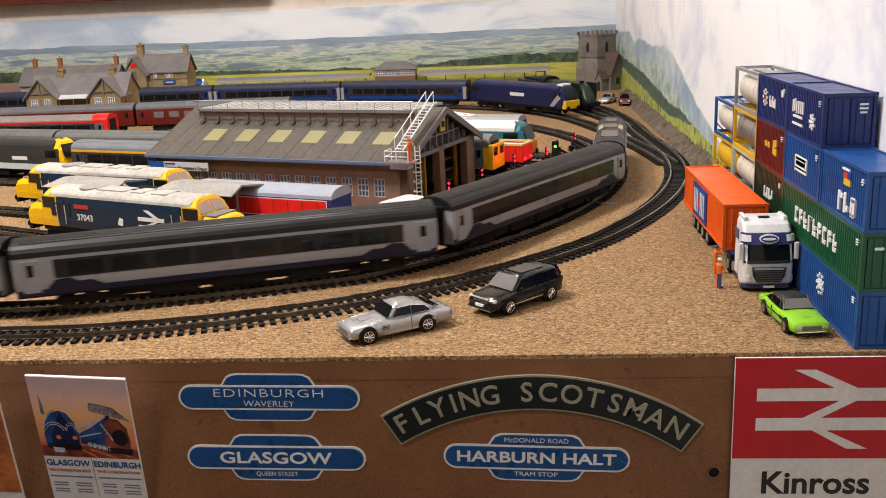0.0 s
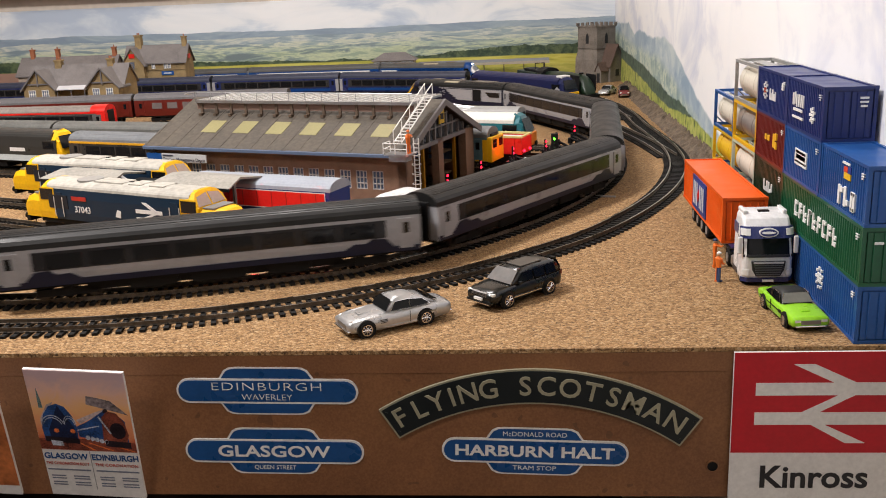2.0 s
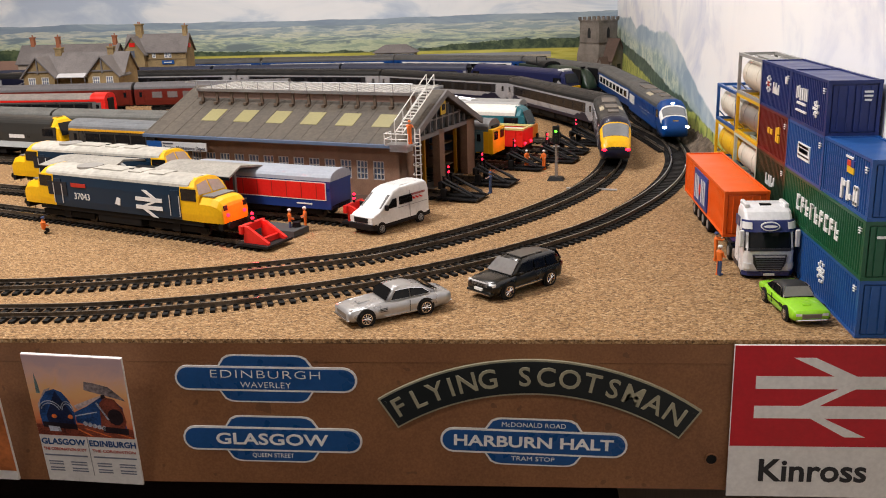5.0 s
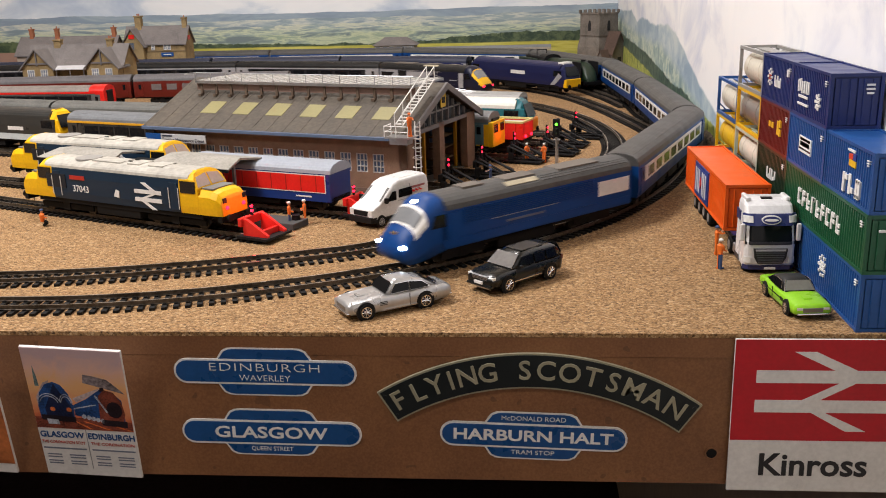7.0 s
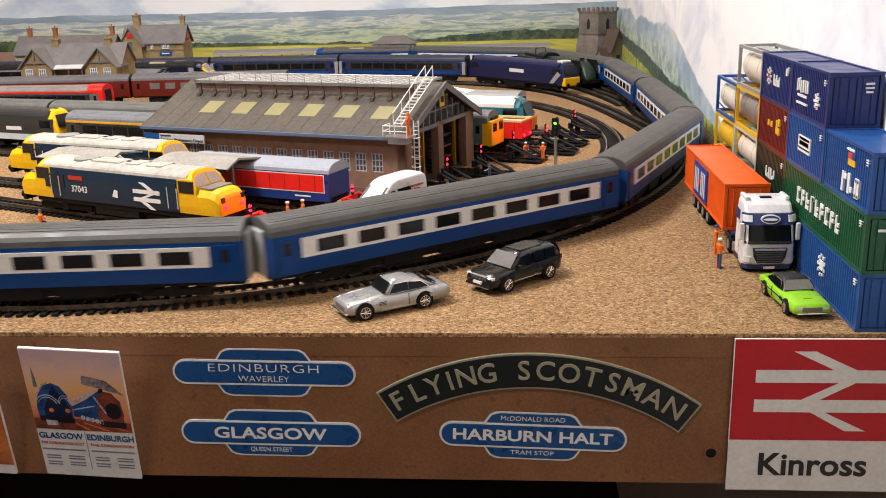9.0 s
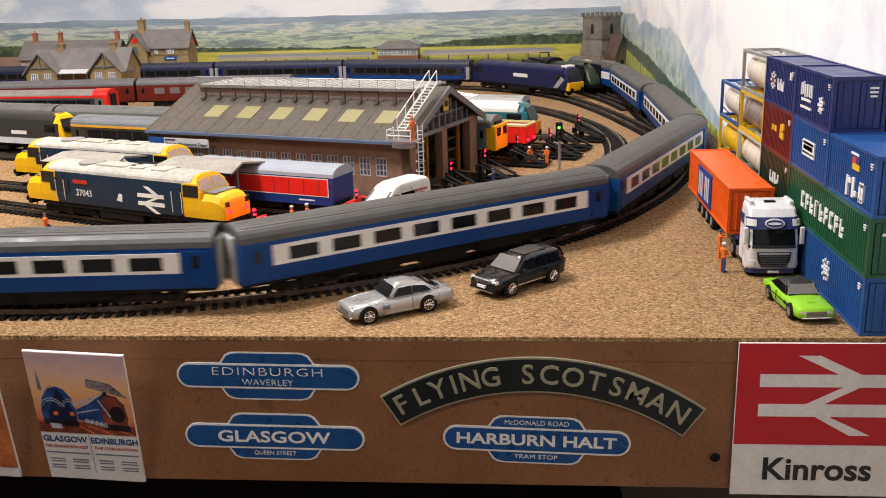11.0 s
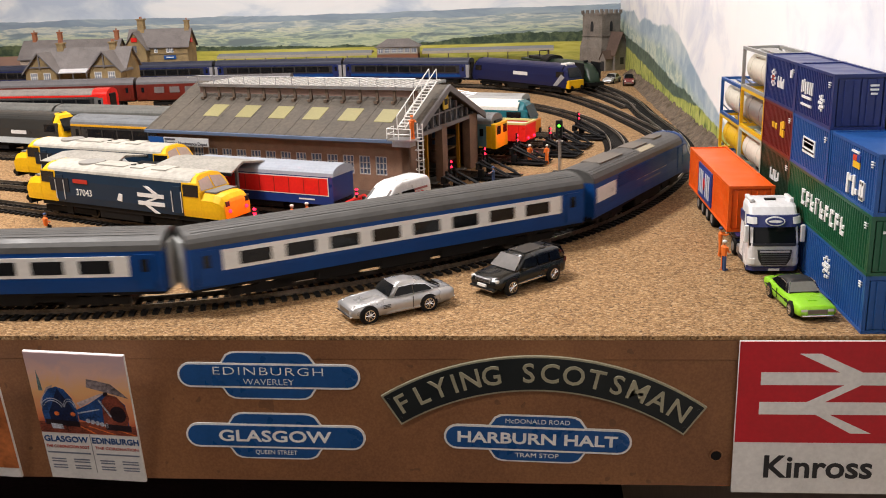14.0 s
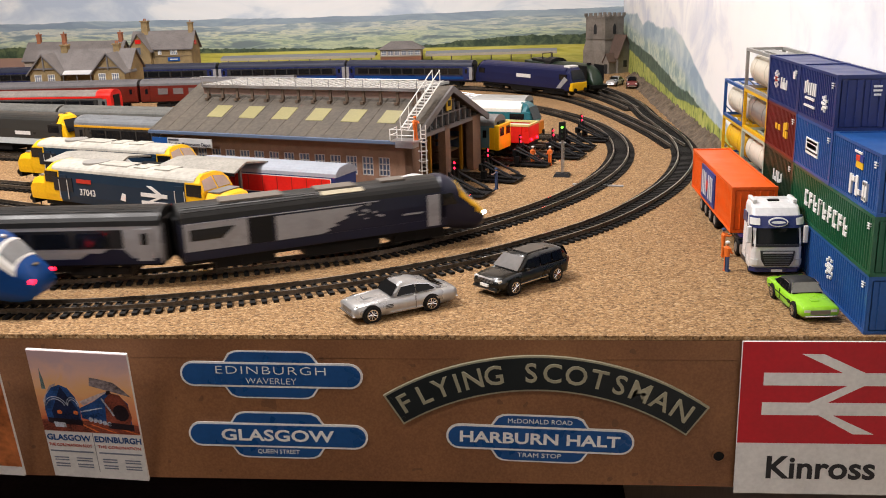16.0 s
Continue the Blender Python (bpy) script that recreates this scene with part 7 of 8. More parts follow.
        nose = part("bonnet", loft(bm, secs), YELLOW, c, "yellow bonnet")
        part("bonnet_top", boxes((*sorted((e * (xc + .0005), e * (xc + .012))), -w * .72, w * .72, .0344, .0355)), mat("grey_bonnet_top", (0.17, 0.17, 0.165), 0.4), nose)
        for s in (-1, 1):
            part("marker_light", boxes((*sorted((e * (xc + .0215), e * (xc + .0228))), *sorted((s * .0095, s * .0135)), .0245, .0285)), BLACK, nose)
            bm = bmesh.new()
            cyl(bm, (e * (xc + .0265), s * .0112, .0125), (1, 0, 0), .0030, .0016, 14)
            rod(bm, (e * (xc + .020), s * .0112, .0125), (e * (xc + .026), s * .0112, .0125), .0014, 8)
            part("buffer", bm, SOOT, c)
            if e > 0:
                part("tail_lamp", ball(bmesh.new(), (xc + .0230, s * .0100, .0205), .0017, 8), REDLED, nose)
        part("buffer_beam", boxes((*sorted((e * (xc + .018), e * (xc + .0222))), -w * .92, w * .92, .0088, .0140)), SOOT, c)
        bm = bmesh.new()
        for y in (-.006, .004, .008):
            rod(bm, (e * (xc + .023), y, .0125), (e * (xc + .025), y + .001, .0050), .0005, 5)
        part("brake_hose", bm, BLACK, c)
        bogie(c, e * (h - .052), .052, .0066)
    for s in (-1, 1):
        yy = s * (w + .0002)
        if number:
            f = pose(-.040 * -s if s > 0 else -.040, yy, .0242) @ pose(0, 0, 0, 90, 0, 180 if s > 0 else 0)
            lettering("37043", .0082, SIGNWHITE, c, f, .0190)
        double_arrow(c, .040, .0250, yy, s, .00150, SIGNWHITE)
        part("emblem", quad_pane([(.000, yy, .0215), (.006, yy, .0205), (.007, yy, .0265), (.003, yy, .0275)], (0, s, 0), .0003), SIGNWHITE, c)
        part("name_plate", boxes((-.052, -.034, *sorted((yy, yy + s * .0004)), .0325, .0360)), mat("red_plate", (0.45, 0.03, 0.02), 0.4), c)
        part("side_grille", boxes((-.082, -.058, *sorted((yy - s * .0004, yy + s * .0003)), .0240, .0360)), mat("dark_mesh", (0.012, 0.014, 0.02), 0.6), c)
    part("fuel_tank", boxes((-.026, .026, -.0155, .0155, .0030, .0125), bevel=.001), SOOT, c)
    part("underframe", boxes((-h + .02, h - .02, -.0160, .0160, .0100, .0142)), SOOT, c)
    return c


nose_diesel(pose(-0.5260, 0.2610, RAIL_TOP, 0, 0, S1_DIR), "blue diesel locomotive with white roof and yellow ends")
nose_diesel(pose(-0.6050, 0.3920, RAIL_TOP, 0, 0, -20.5), "blue diesel locomotive with white roof behind a canopy", False)


def covered_wagon(place):
    c = thing("parcels_van", "red and blue parcels van with a pale grey roof", "railway van", place=place)
    blue = mat("deep_blue_van_paint", (0.012, 0.035, 0.17), 0.35, coat=.2)
    L, w = 0.150, 0.0172
    h = L / 2
    part("body", boxes((-h, h, -w, w, .0095, .0345)), blue, c)
    part("roof", prism_x(bmesh.new(), roof_profile(w * 1.02, .0342, .0430, 13), -h - .001, h + .001), mat("pale_blue_grey_roof", (0.30, 0.33, 0.38), 0.5), c)
    for s in (-1, 1):
        side = part("red_side", boxes((-h + .003, h - .005, *sorted((s * (w - .0004), s * (w + .0004))), .0180, .0325)), RED, c)
        part("white_line", boxes((-h + .002, h - .0042, *sorted((s * (w - .0004), s * (w + .0003))), .0172, .0332)), SIGNWHITE, c)
        for i in range(9):
            x = -h + .012 + i * .0155
            part("door_groove", boxes((x, x + .0006, *sorted((s * w, s * (w + .0006))), .0183, .0322)), mat("dark_red_groove", (0.25, 0.02, 0.01), 0.5), side)
        for x in (-.030, .040):
            part("print_bar", boxes((x, x + .016, *sorted((s * w, s * (w + .0003))), .0130, .0142)), SIGNWHITE, c)
    part("underframe", boxes((-h, h, -.0150, .0150, .0085, .0127), (-.02, .02, -.014, .014, .004, .009)), SOOT, c)
    for e in (-1, 1):
        bogie(c, e * (h - .030), .030)
    return c


S2 = lambda k: (-0.3366 - 0.937 * k, 0.2772 + 0.350 * k)
covered_wagon(pose(*S2(0.083), RAIL_TOP, 0, 0, -20.5))
wag = thing("red_van", "dull red bogie van coupled behind the parcels van", "railway van", place=pose(*S2(0.198), RAIL_TOP, 0, 0, -20.5))
part("body", boxes((-.032, .032, -.0172, .0172, .0125, .0310)), mat("dull_red_paint", (0.30, 0.03, 0.02), 0.5), wag)
part("roof", prism_x(bmesh.new(), roof_profile(.0175, .0308, .0350, 13), -.033, .033), DARKROOF, wag)
part("underframe", boxes((-.032, .032, -.015, .015, .0085, .0127)), SOOT, wag)
for e in (-1, 1):
    bogie(wag, e * .018, .018)


def canopy(cx, cy, turn, L, label, post=True):
    """Low yard canopy: a gently sloped grey roof on posts over the platform between the sidings."""
    t = thing("platform_canopy", label, "canopy", "yard canopies", place=pose(cx, cy, 0, 0, 0, turn))
    bm = bmesh.new()
    loft(bm, [[(e * L / 2, -.0225, 0.0460), (e * (L / 2 - .006), .0005, 0.0515), (e * L / 2, .0225, 0.0485), (e * L / 2, .0225, 0.0470), (e * (L / 2 - .006), .0005, 0.0495), (e * L / 2, -.0225, 0.0445)] for e in (-1, 1)])
    part("roof", bm, mat("stone_grey_canopy", (0.30, 0.285, 0.25), 0.7, vary=.15), t)
    for x in (-L * .35, 0, L * .35):
        part("post", boxes((x - .0012, x + .0012, -.0012, .0012, .006, .0500)), TIMBERGREY, t)
    for y, z in ((-.0226, .0452), (.0226, .0478)):
        part("edge_beam", boxes((-L / 2, L / 2, y - .0006, y + .0006, z - .0022, z + .0004)), BLACK, t)
    part("platform", boxes((-L / 2, L / 2, -.0100, .0100, 0, .0060), bevel=.0005), mat("dark_asphalt", (0.06, 0.06, 0.06), 0.9), t)
    return t


canopy(-0.5920, 0.3340, -21.5, 0.092, "pale grey canopy over the platform between two diesels")
canopy(-0.4690, 0.2970, -23.5, 0.092, "pale grey canopy over a platform by the parcels van")
low = thing("low_platform", "low dark platform slab beside the red buffer stop", "platform", place=pose(-0.4080, 0.2520, 0, 0, 0, -22))
part("slab", boxes((-.055, .040, -.0110, .0110, 0, .0055), bevel=.0005), mat("dark_asphalt", (0.06, 0.06, 0.06), 0.9), low)


def box_loco(place, label, L, body, roof_m, front, band=None, name="locomotive", roofs=(), front_h=.040):
    """Flat-fronted locomotive with raked cabs."""
    c = thing(name, label, "locomotive", "parked locomotives", place=place)
    h, w = L / 2, .0176
    zs, zc, top = .0130, .0395, .0505
    side = [(-w * .96, zs), (-w, zs + .006), (-w, .031), (-w * .95, zc), (w * .95, zc), (w, .031), (w, zs + .006), (w * .96, zs)]
    part("body", prism_x(bmesh.new(), side, -h + .018, h - .018), body, c)
    part("roof", prism_x(bmesh.new(), roof_profile(w * .96, zc - .0004, top, 13), -h + .016, h - .016), roof_m, c)
    for e in (-1, 1):
        bm = bmesh.new()
        secs = []
        for dx, k, tz in ((0, 1, top), (.008, .98, top - .003), (.0130, .96, .0395), (.0165, .94, .0290), (.018, .90, .0235)):
            prof = [(-w * .96 * k, zs - .002), (-w * k, zs + .006), (-w * k, min(.031, tz - .004)), (-w * .92 * k, min(zc, tz - .002)), (-w * .5 * k, tz), (w * .5 * k, tz), (w * .92 * k, min(zc, tz - .002)), (w * k, min(.031, tz - .004)), (w * k, zs + .006), (w * .96 * k, zs - .002)]
            secs.append([(e * (h - .018 + dx), y, z) for y, z in prof])
        cab = part("cab", loft(bm, secs), front if e > 0 else front, c)
        part("windscreen", quad_pane([(e * (h - .0014), -.0145, .0292), (e * (h - .0014), .0145, .0292), (e * (h - .0080), .0125, .0440), (e * (h - .0080), -.0125, .0440)], (e, 0, .35), .0012), GLASS, cab)
        for s in (-1, 1):
            part("cab_window", boxes((*sorted((e * (h - .030), e * (h - .012))), *sorted((s * (w - .0016), s * (w + .0003))), .0285, .0375)), GLASS, cab)
            if front == YELLOW:
                part("cab_side", boxes((*sorted((e * (h - .026), e * (h - .008))), *sorted((s * (w - .0016), s * (w + .0002))), .0150, .0395)), body, cab, "dark cab side")
            part("lamp", boxes((*sorted((e * (h - .0012), e * (h + .0003))), *sorted((s * .008, s * .012)), .0185, .0215)), mat("dim_lamp_glass", (0.5, 0.45, 0.4), 0.1), cab)
            bm = bmesh.new()
            cyl(bm, (e * (h + .003), s * .0112, .0125), (1, 0, 0), .0030, .0016, 12)
            rod(bm, (e * (h - .002), s * .0112, .0125), (e * (h + .003), s * .0112, .0125), .0013, 8)
            part("buffer", bm, SOOT, c)
        bogie(c, e * (h - .048), .045, .0066)
    if band:
        for s in (-1, 1):
            part("band", boxes((-h + .019, h - .019, *sorted((s * (w - .0005), s * (w + .0003))), .0125, .0200)), band, c)
    part("fuel_tank", boxes((-.028, .028, -.0155, .0155, .0030, .0120), bevel=.001), SOOT, c)
    part("underframe", boxes((-h + .01, h - .01, -.0158, .0158, .0095, .0132)), SOOT, c)
    return c


# sidings on the left: a dark locomotive with yellow cab and blue-grey coaches, then older coaches
PALEGREY = mat("pale_grey_stripe", (0.50, 0.55, 0.56), 0.4)
CHARCOAL = mat("charcoal_loco_paint", (0.035, 0.035, 0.033), 0.35, coat=.2)
dirS3 = math.degrees(math.atan2(-0.085, 0.24))
S3 = lambda x: (x, 0.640 - 0.354 * (x + 0.86))
dark_loco = box_loco(pose(*S3(-0.8600), RAIL_TOP, 0, 0, dirS3), "charcoal diesel locomotive with yellow cab and pale stripe", 0.254, CHARCOAL, CHARCOAL, YELLOW, PALEGREY, "diesel_locomotive")
for s in (-1, 1):
    part("print_bar", boxes((.040, .066, *sorted((s * .0176, s * .0180)), .0245, .0290)), SIGNWHITE, dark_loco)
c3 = coach("coach", "dark grey coach with an orange roof stripe and pale lower stripe", 0.262, mat("dark_brown_grey_side", (0.045, 0.04, 0.035), 0.4), mat("dark_band", (0.03, 0.03, 0.03), 0.3), mat("blue_grey_roof", (0.16, 0.17, 0.18), 0.55, vary=.12), PALEGREY, windows=9, group="parked coaches")
c3.matrix_basis = pose(*S3(-0.604), RAIL_TOP, 0, 0, dirS3)
for s in (-1, 1):
    part("cant_stripe", boxes((-.130, .130, *sorted((s * .0168, s * .0182)), .0372, .0396)), mat("orange_stripe", (0.65, 0.33, 0.02), 0.45), c3)
    part("pale_skirt", boxes((-.130, .130, *sorted((s * .0172, s * .0182)), .0130, .0185)), PALEGREY, c3)
S4 = lambda x: (x, 0.720 - 0.300 * (x + 0.88))
old = coach("coach", "dark green-grey coach with a weathered grey roof", 0.262, mat("dull_green_side", (0.06, 0.065, 0.045), 0.5), None, mat("weathered_grey_roof", (0.13, 0.13, 0.12), 0.6, vary=.15), windows=9, group="parked coaches")
d4 = math.degrees(math.atan2(-.30, 1))
old.matrix_basis = pose(*S4(-0.930), RAIL_TOP, 0, 0, d4)
for x in (-0.675, -0.420):
    copy_thing(old, pose(*S4(x), RAIL_TOP, 0, 0, d4))
# a red-roofed unit and the maroon rake
S5 = lambda x: (x, 0.885 - 0.06 * (x + 0.9))
redunit = coach("railcar", "grey railcar with a bright red cab and roof edges", 0.262, mat("railcar_grey", (0.12, 0.12, 0.12), 0.5), mat("dark_band", (0.03, 0.03, 0.03), 0.3), mat("brown_grey_roof", (0.22, 0.19, 0.17), 0.6, vary=.15), windows=9, group="parked coaches")
redunit.matrix_basis = pose(*S5(-0.945), RAIL_TOP, 0, 0, -3.4)
for s in (-1, 1):
    part("red_roof_edge", boxes((-.131, .131, *sorted((s * .0155, s * .0180)), .0385, .0412)), RED, redunit)
bm = bmesh.new()
prism_x(bm, roof_profile(.0180, .0385, .0505, 13), .108, .132)
part("red_cab_roof", bm, RED, redunit)
part("red_cab", boxes((.118, .1325, -.0180, .0180, .0130, .0385)), RED, redunit)
mar = coach("maroon_coach", "maroon coach with pale window frames and grey roof", 0.262, MAROON, None, mat("slate_grey_roof", (0.12, 0.115, 0.12), 0.55, vary=.12), windows=8, win_w=.017, group="parked coaches", glaze=mat("pale_maroon_glass", (0.16, 0.14, 0.14), 0.2))
S6 = lambda x: (x, 1.040 + 0.035 * (x + 0.9))
mar.matrix_basis = pose(*S6(-0.705), RAIL_TOP, 0, 0, 2)
for x in (-0.972, -1.240):
    copy_thing(mar, pose(*S6(x), RAIL_TOP, 0, 0, 2))

# stock on the depot roads beyond the shed
unit = coach("railcar", "railcar with a yellow front and pale blue sides", 0.245, mat("railcar_teal", (0.10, 0.20, 0.24), 0.4), mat("dark_band", (0.03, 0.03, 0.03), 0.3), mat("grey_railcar_roof", (0.16, 0.16, 0.16), 0.55), windows=9, group="parked coaches")
unit.matrix_basis = yard(0.098, 0.195, RAIL_TOP, 180)
part("yellow_front", boxes((.1225, .1282, -.0180, .0180, .0120, .0395), bevel=.0006), YELLOW, unit)
part("yellow_side_end", boxes((.108, .1226, -.0181, .0181, .0130, .0370)), YELLOW, unit)
for s in (-1, 1):
    part("front_window", boxes((.1280, .1287, *sorted((s * .004, s * .014)), .0275, .0365)), GLASS, unit)


def open_wagon(place):
    c = thing("open_wagon", "red open wagon with yellow top edge lit by lamps", "wagon", place=place)
    L, w = .150, .0172
    h = L / 2
    bm = boxes((-h, h, -w, -w + .0015, .012, .031), (-h, h, w - .0015, w, .012, .031), (-h, -h + .0015, -w + .0015, w - .0015, .012, .031), (h - .0015, h, -w + .0015, w - .0015, .012, .031), (-h + .0015, h - .0015, -w + .0015, w - .0015, .012, .0135))
    part("body", bm, RED, c)
    part("top_edge", boxes((-h - .0006, h + .0006, -w - .0008, -w + .002, .031, .0332), (-h - .0006, h + .0006, w - .002, w + .0008, .031, .0332), (-h - .0006, -h + .002, -w + .002, w - .002, .031, .0332), (h - .002, h + .0006, -w + .002, w - .002, .031, .0332)), mat("cream_edge", (0.60, 0.52, 0.20), 0.5), c)
    for i in range(9):
        x = -h + .010 + i * .0163
        for s in (-1, 1):
            part("rib", boxes((x - .0008, x + .0008, *sorted((s * w, s * (w + .0010))), .0125, .031)), RED, c)
    for s in (-1, 1):
        part("lamp", ball(bmesh.new(), (h + .0006, s * .0095, .0155), .0016, 8), REDLED, c)
    part("load", boxes((-h + .004, h - .004, -w + .003, w - .003, .0136, .0300), bevel=.002), mat("pale_stone_load", (0.5, 0.47, 0.42), 0.9, grain=.8, scale=500), c)
    part("underframe", boxes((-h, h, -.0140, .0140, .0085, .0122)), SOOT, c)
    for e in (-1, 1):
        bogie(c, e * (h - .030), .030)
    return c


open_wagon(yard(0.030, 0.248, RAIL_TOP, 180))
elec = box_loco(yard(0.086, 0.302, RAIL_TOP, 180), "teal electric locomotive with white roof and orange nose", 0.234, mat("teal_loco_paint", (0.015, 0.13, 0.16), 0.35, coat=.2), mat("white_cab_roof", (0.68, 0.66, 0.60), 0.5), mat("teal_loco_paint", (0.015, 0.13, 0.16), 0.35), None, "electric_locomotive")
part("orange_nose", boxes((.1080, .1186, -.0180, .0180, .0105, .0265), bevel=.0012), mat("orange_nose_paint", (0.85, 0.27, 0.02), 0.4), elec)
panto = part("pantograph", bmesh.new(), GREYMETAL, elec)
for a, b in (((.02, -.008, .0505), (.04, -.006, .0560)), ((.02, .008, .0505), (.04, .006, .0560)), ((.04, -.006, .0560), (.012, -.006, .0590)), ((.04, .006, .0560), (.012, .006, .0590)), ((.012, -.010, .0590), (.012, .010, .0590))):
    part("arm", rod(bmesh.new(), a, b, .0005), GREYMETAL, panto)
greyc = coach("coach", "grey-roofed coach parked behind the electric locomotive", 0.262, mat("dull_olive_side", (0.10, 0.09, 0.05), 0.5), None, mat("light_grey_roof", (0.30, 0.30, 0.29), 0.5), windows=9, group="parked coaches")
greyc.matrix_basis = yard(0.135, 0.365, RAIL_TOP, 180)


# red lamps at the sidings' ends, which redden what stands before them
def red_glim(x, y, z, watts):
    data = bpy.data.lights.new("red_lamp", "POINT")
    data.energy, data.color, data.shadow_soft_size = watts, (1.0, 0.03, 0.03), 0.002
    ob = new("red_lamp", data)
    ob.location = (x, y, z)


d0 = (math.cos(radians(S1_DIR)), math.sin(radians(S1_DIR)))
red_glim(-0.5260 + d0[0] * 0.133, 0.2610 + d0[1] * 0.133, 0.030, 0.020)
q = SHED + U * -0.062 + N * 0.246
red_glim(q[0], q[1], 0.028, 0.008)
q = SHED + U * -0.040 + N * 0.195
red_glim(q[0], q[1], 0.030, 0.006)

# ---------------------------------------------------------------- back of the layout
S7_PTS = [(-0.008, 0.600), (-0.020, 0.700), (-0.036, 0.790), (-0.056, 0.890), (-0.082, 0.990), (-0.112, 1.075), (-0.165, 1.165), (-0.250, 1.245), (-0.390, 1.310), (-0.60, 1.350), (-0.80, 1.362), (-1.9, 1.365)]
MID_PTS = [(-0.022, 0.930), (-0.034, 1.000), (-0.050, 1.070), (-0.072, 1.150), (-0.105, 1.230), (-0.155, 1.310), (-0.235, 1.385), (-0.40, 1.435), (-0.75, 1.450)]
S7L, MIDL = Line(S7_PTS), Line(MID_PTS)
PURPLE = mat("indigo_loco_paint", (0.010, 0.014, 0.062), 0.4)
s = S7L.s_near(-0.108, 1.066)
modern = box_loco(S7L.seat(s + 0.135, 0.075) @ pose(0, 0, 0, 0, 0, 180), "indigo diesel locomotive with yellow nose and pale flash", 0.262, PURPLE, PURPLE, PURPLE, None, "diesel_locomotive")
part("yellow_nose", boxes((.1240, .1325, -.0168, .0168, .0105, .0245), bevel=.0010), YELLOW, modern)
for sd in (-1, 1):
    part("pale_flash", quad_pane([(.094, sd * .0177, .0140), (.104, sd * .0177, .0140), (.122, sd * .0177, .0290), (.114, sd * .0177, .0340)], (0, sd, 0), .0004), HSTGREY, modern)
    part("print_bar", boxes((-.010, .028, *sorted((sd * .0176, sd * .0180)), .0270, .0330)), SIGNWHITE, modern)
part("white_roof_box", boxes((.104, .118, -.010, .010, .0470, .0515), bevel=.0008), WHITE, modern)
navyc = coach("navy_coach", "navy blue coach with pale ends and dark windows", 0.262, mat("navy_coach_paint", (0.012, 0.022, 0.10), 0.3, coat=.3), mat("dark_band", (0.03, 0.03, 0.03), 0.3), mat("dark_blue_roof", (0.03, 0.035, 0.06), 0.45), windows=9, group="parked coaches", band_ends=.018)
for sd in (-1, 1):
    part("blue_flash", boxes((-.126, .126, *sorted((sd * .0172, sd * .0182)), .0150, .0200)), PULLBLUE, navyc)
for e in (-1, 1):
    part("pale_end", boxes((*sorted((e * .1215, e * .1318)), -.0181, .0181, .0140, .0375)), HSTGREY, navyc)
k = s + 0.135 + 0.131 + 0.139
for i in range(5):
    m = S7L.seat(k + i * 0.269, 0.09)
    if i == 0:
        navyc.matrix_basis = m
    else:
        copy_thing(navyc, m)


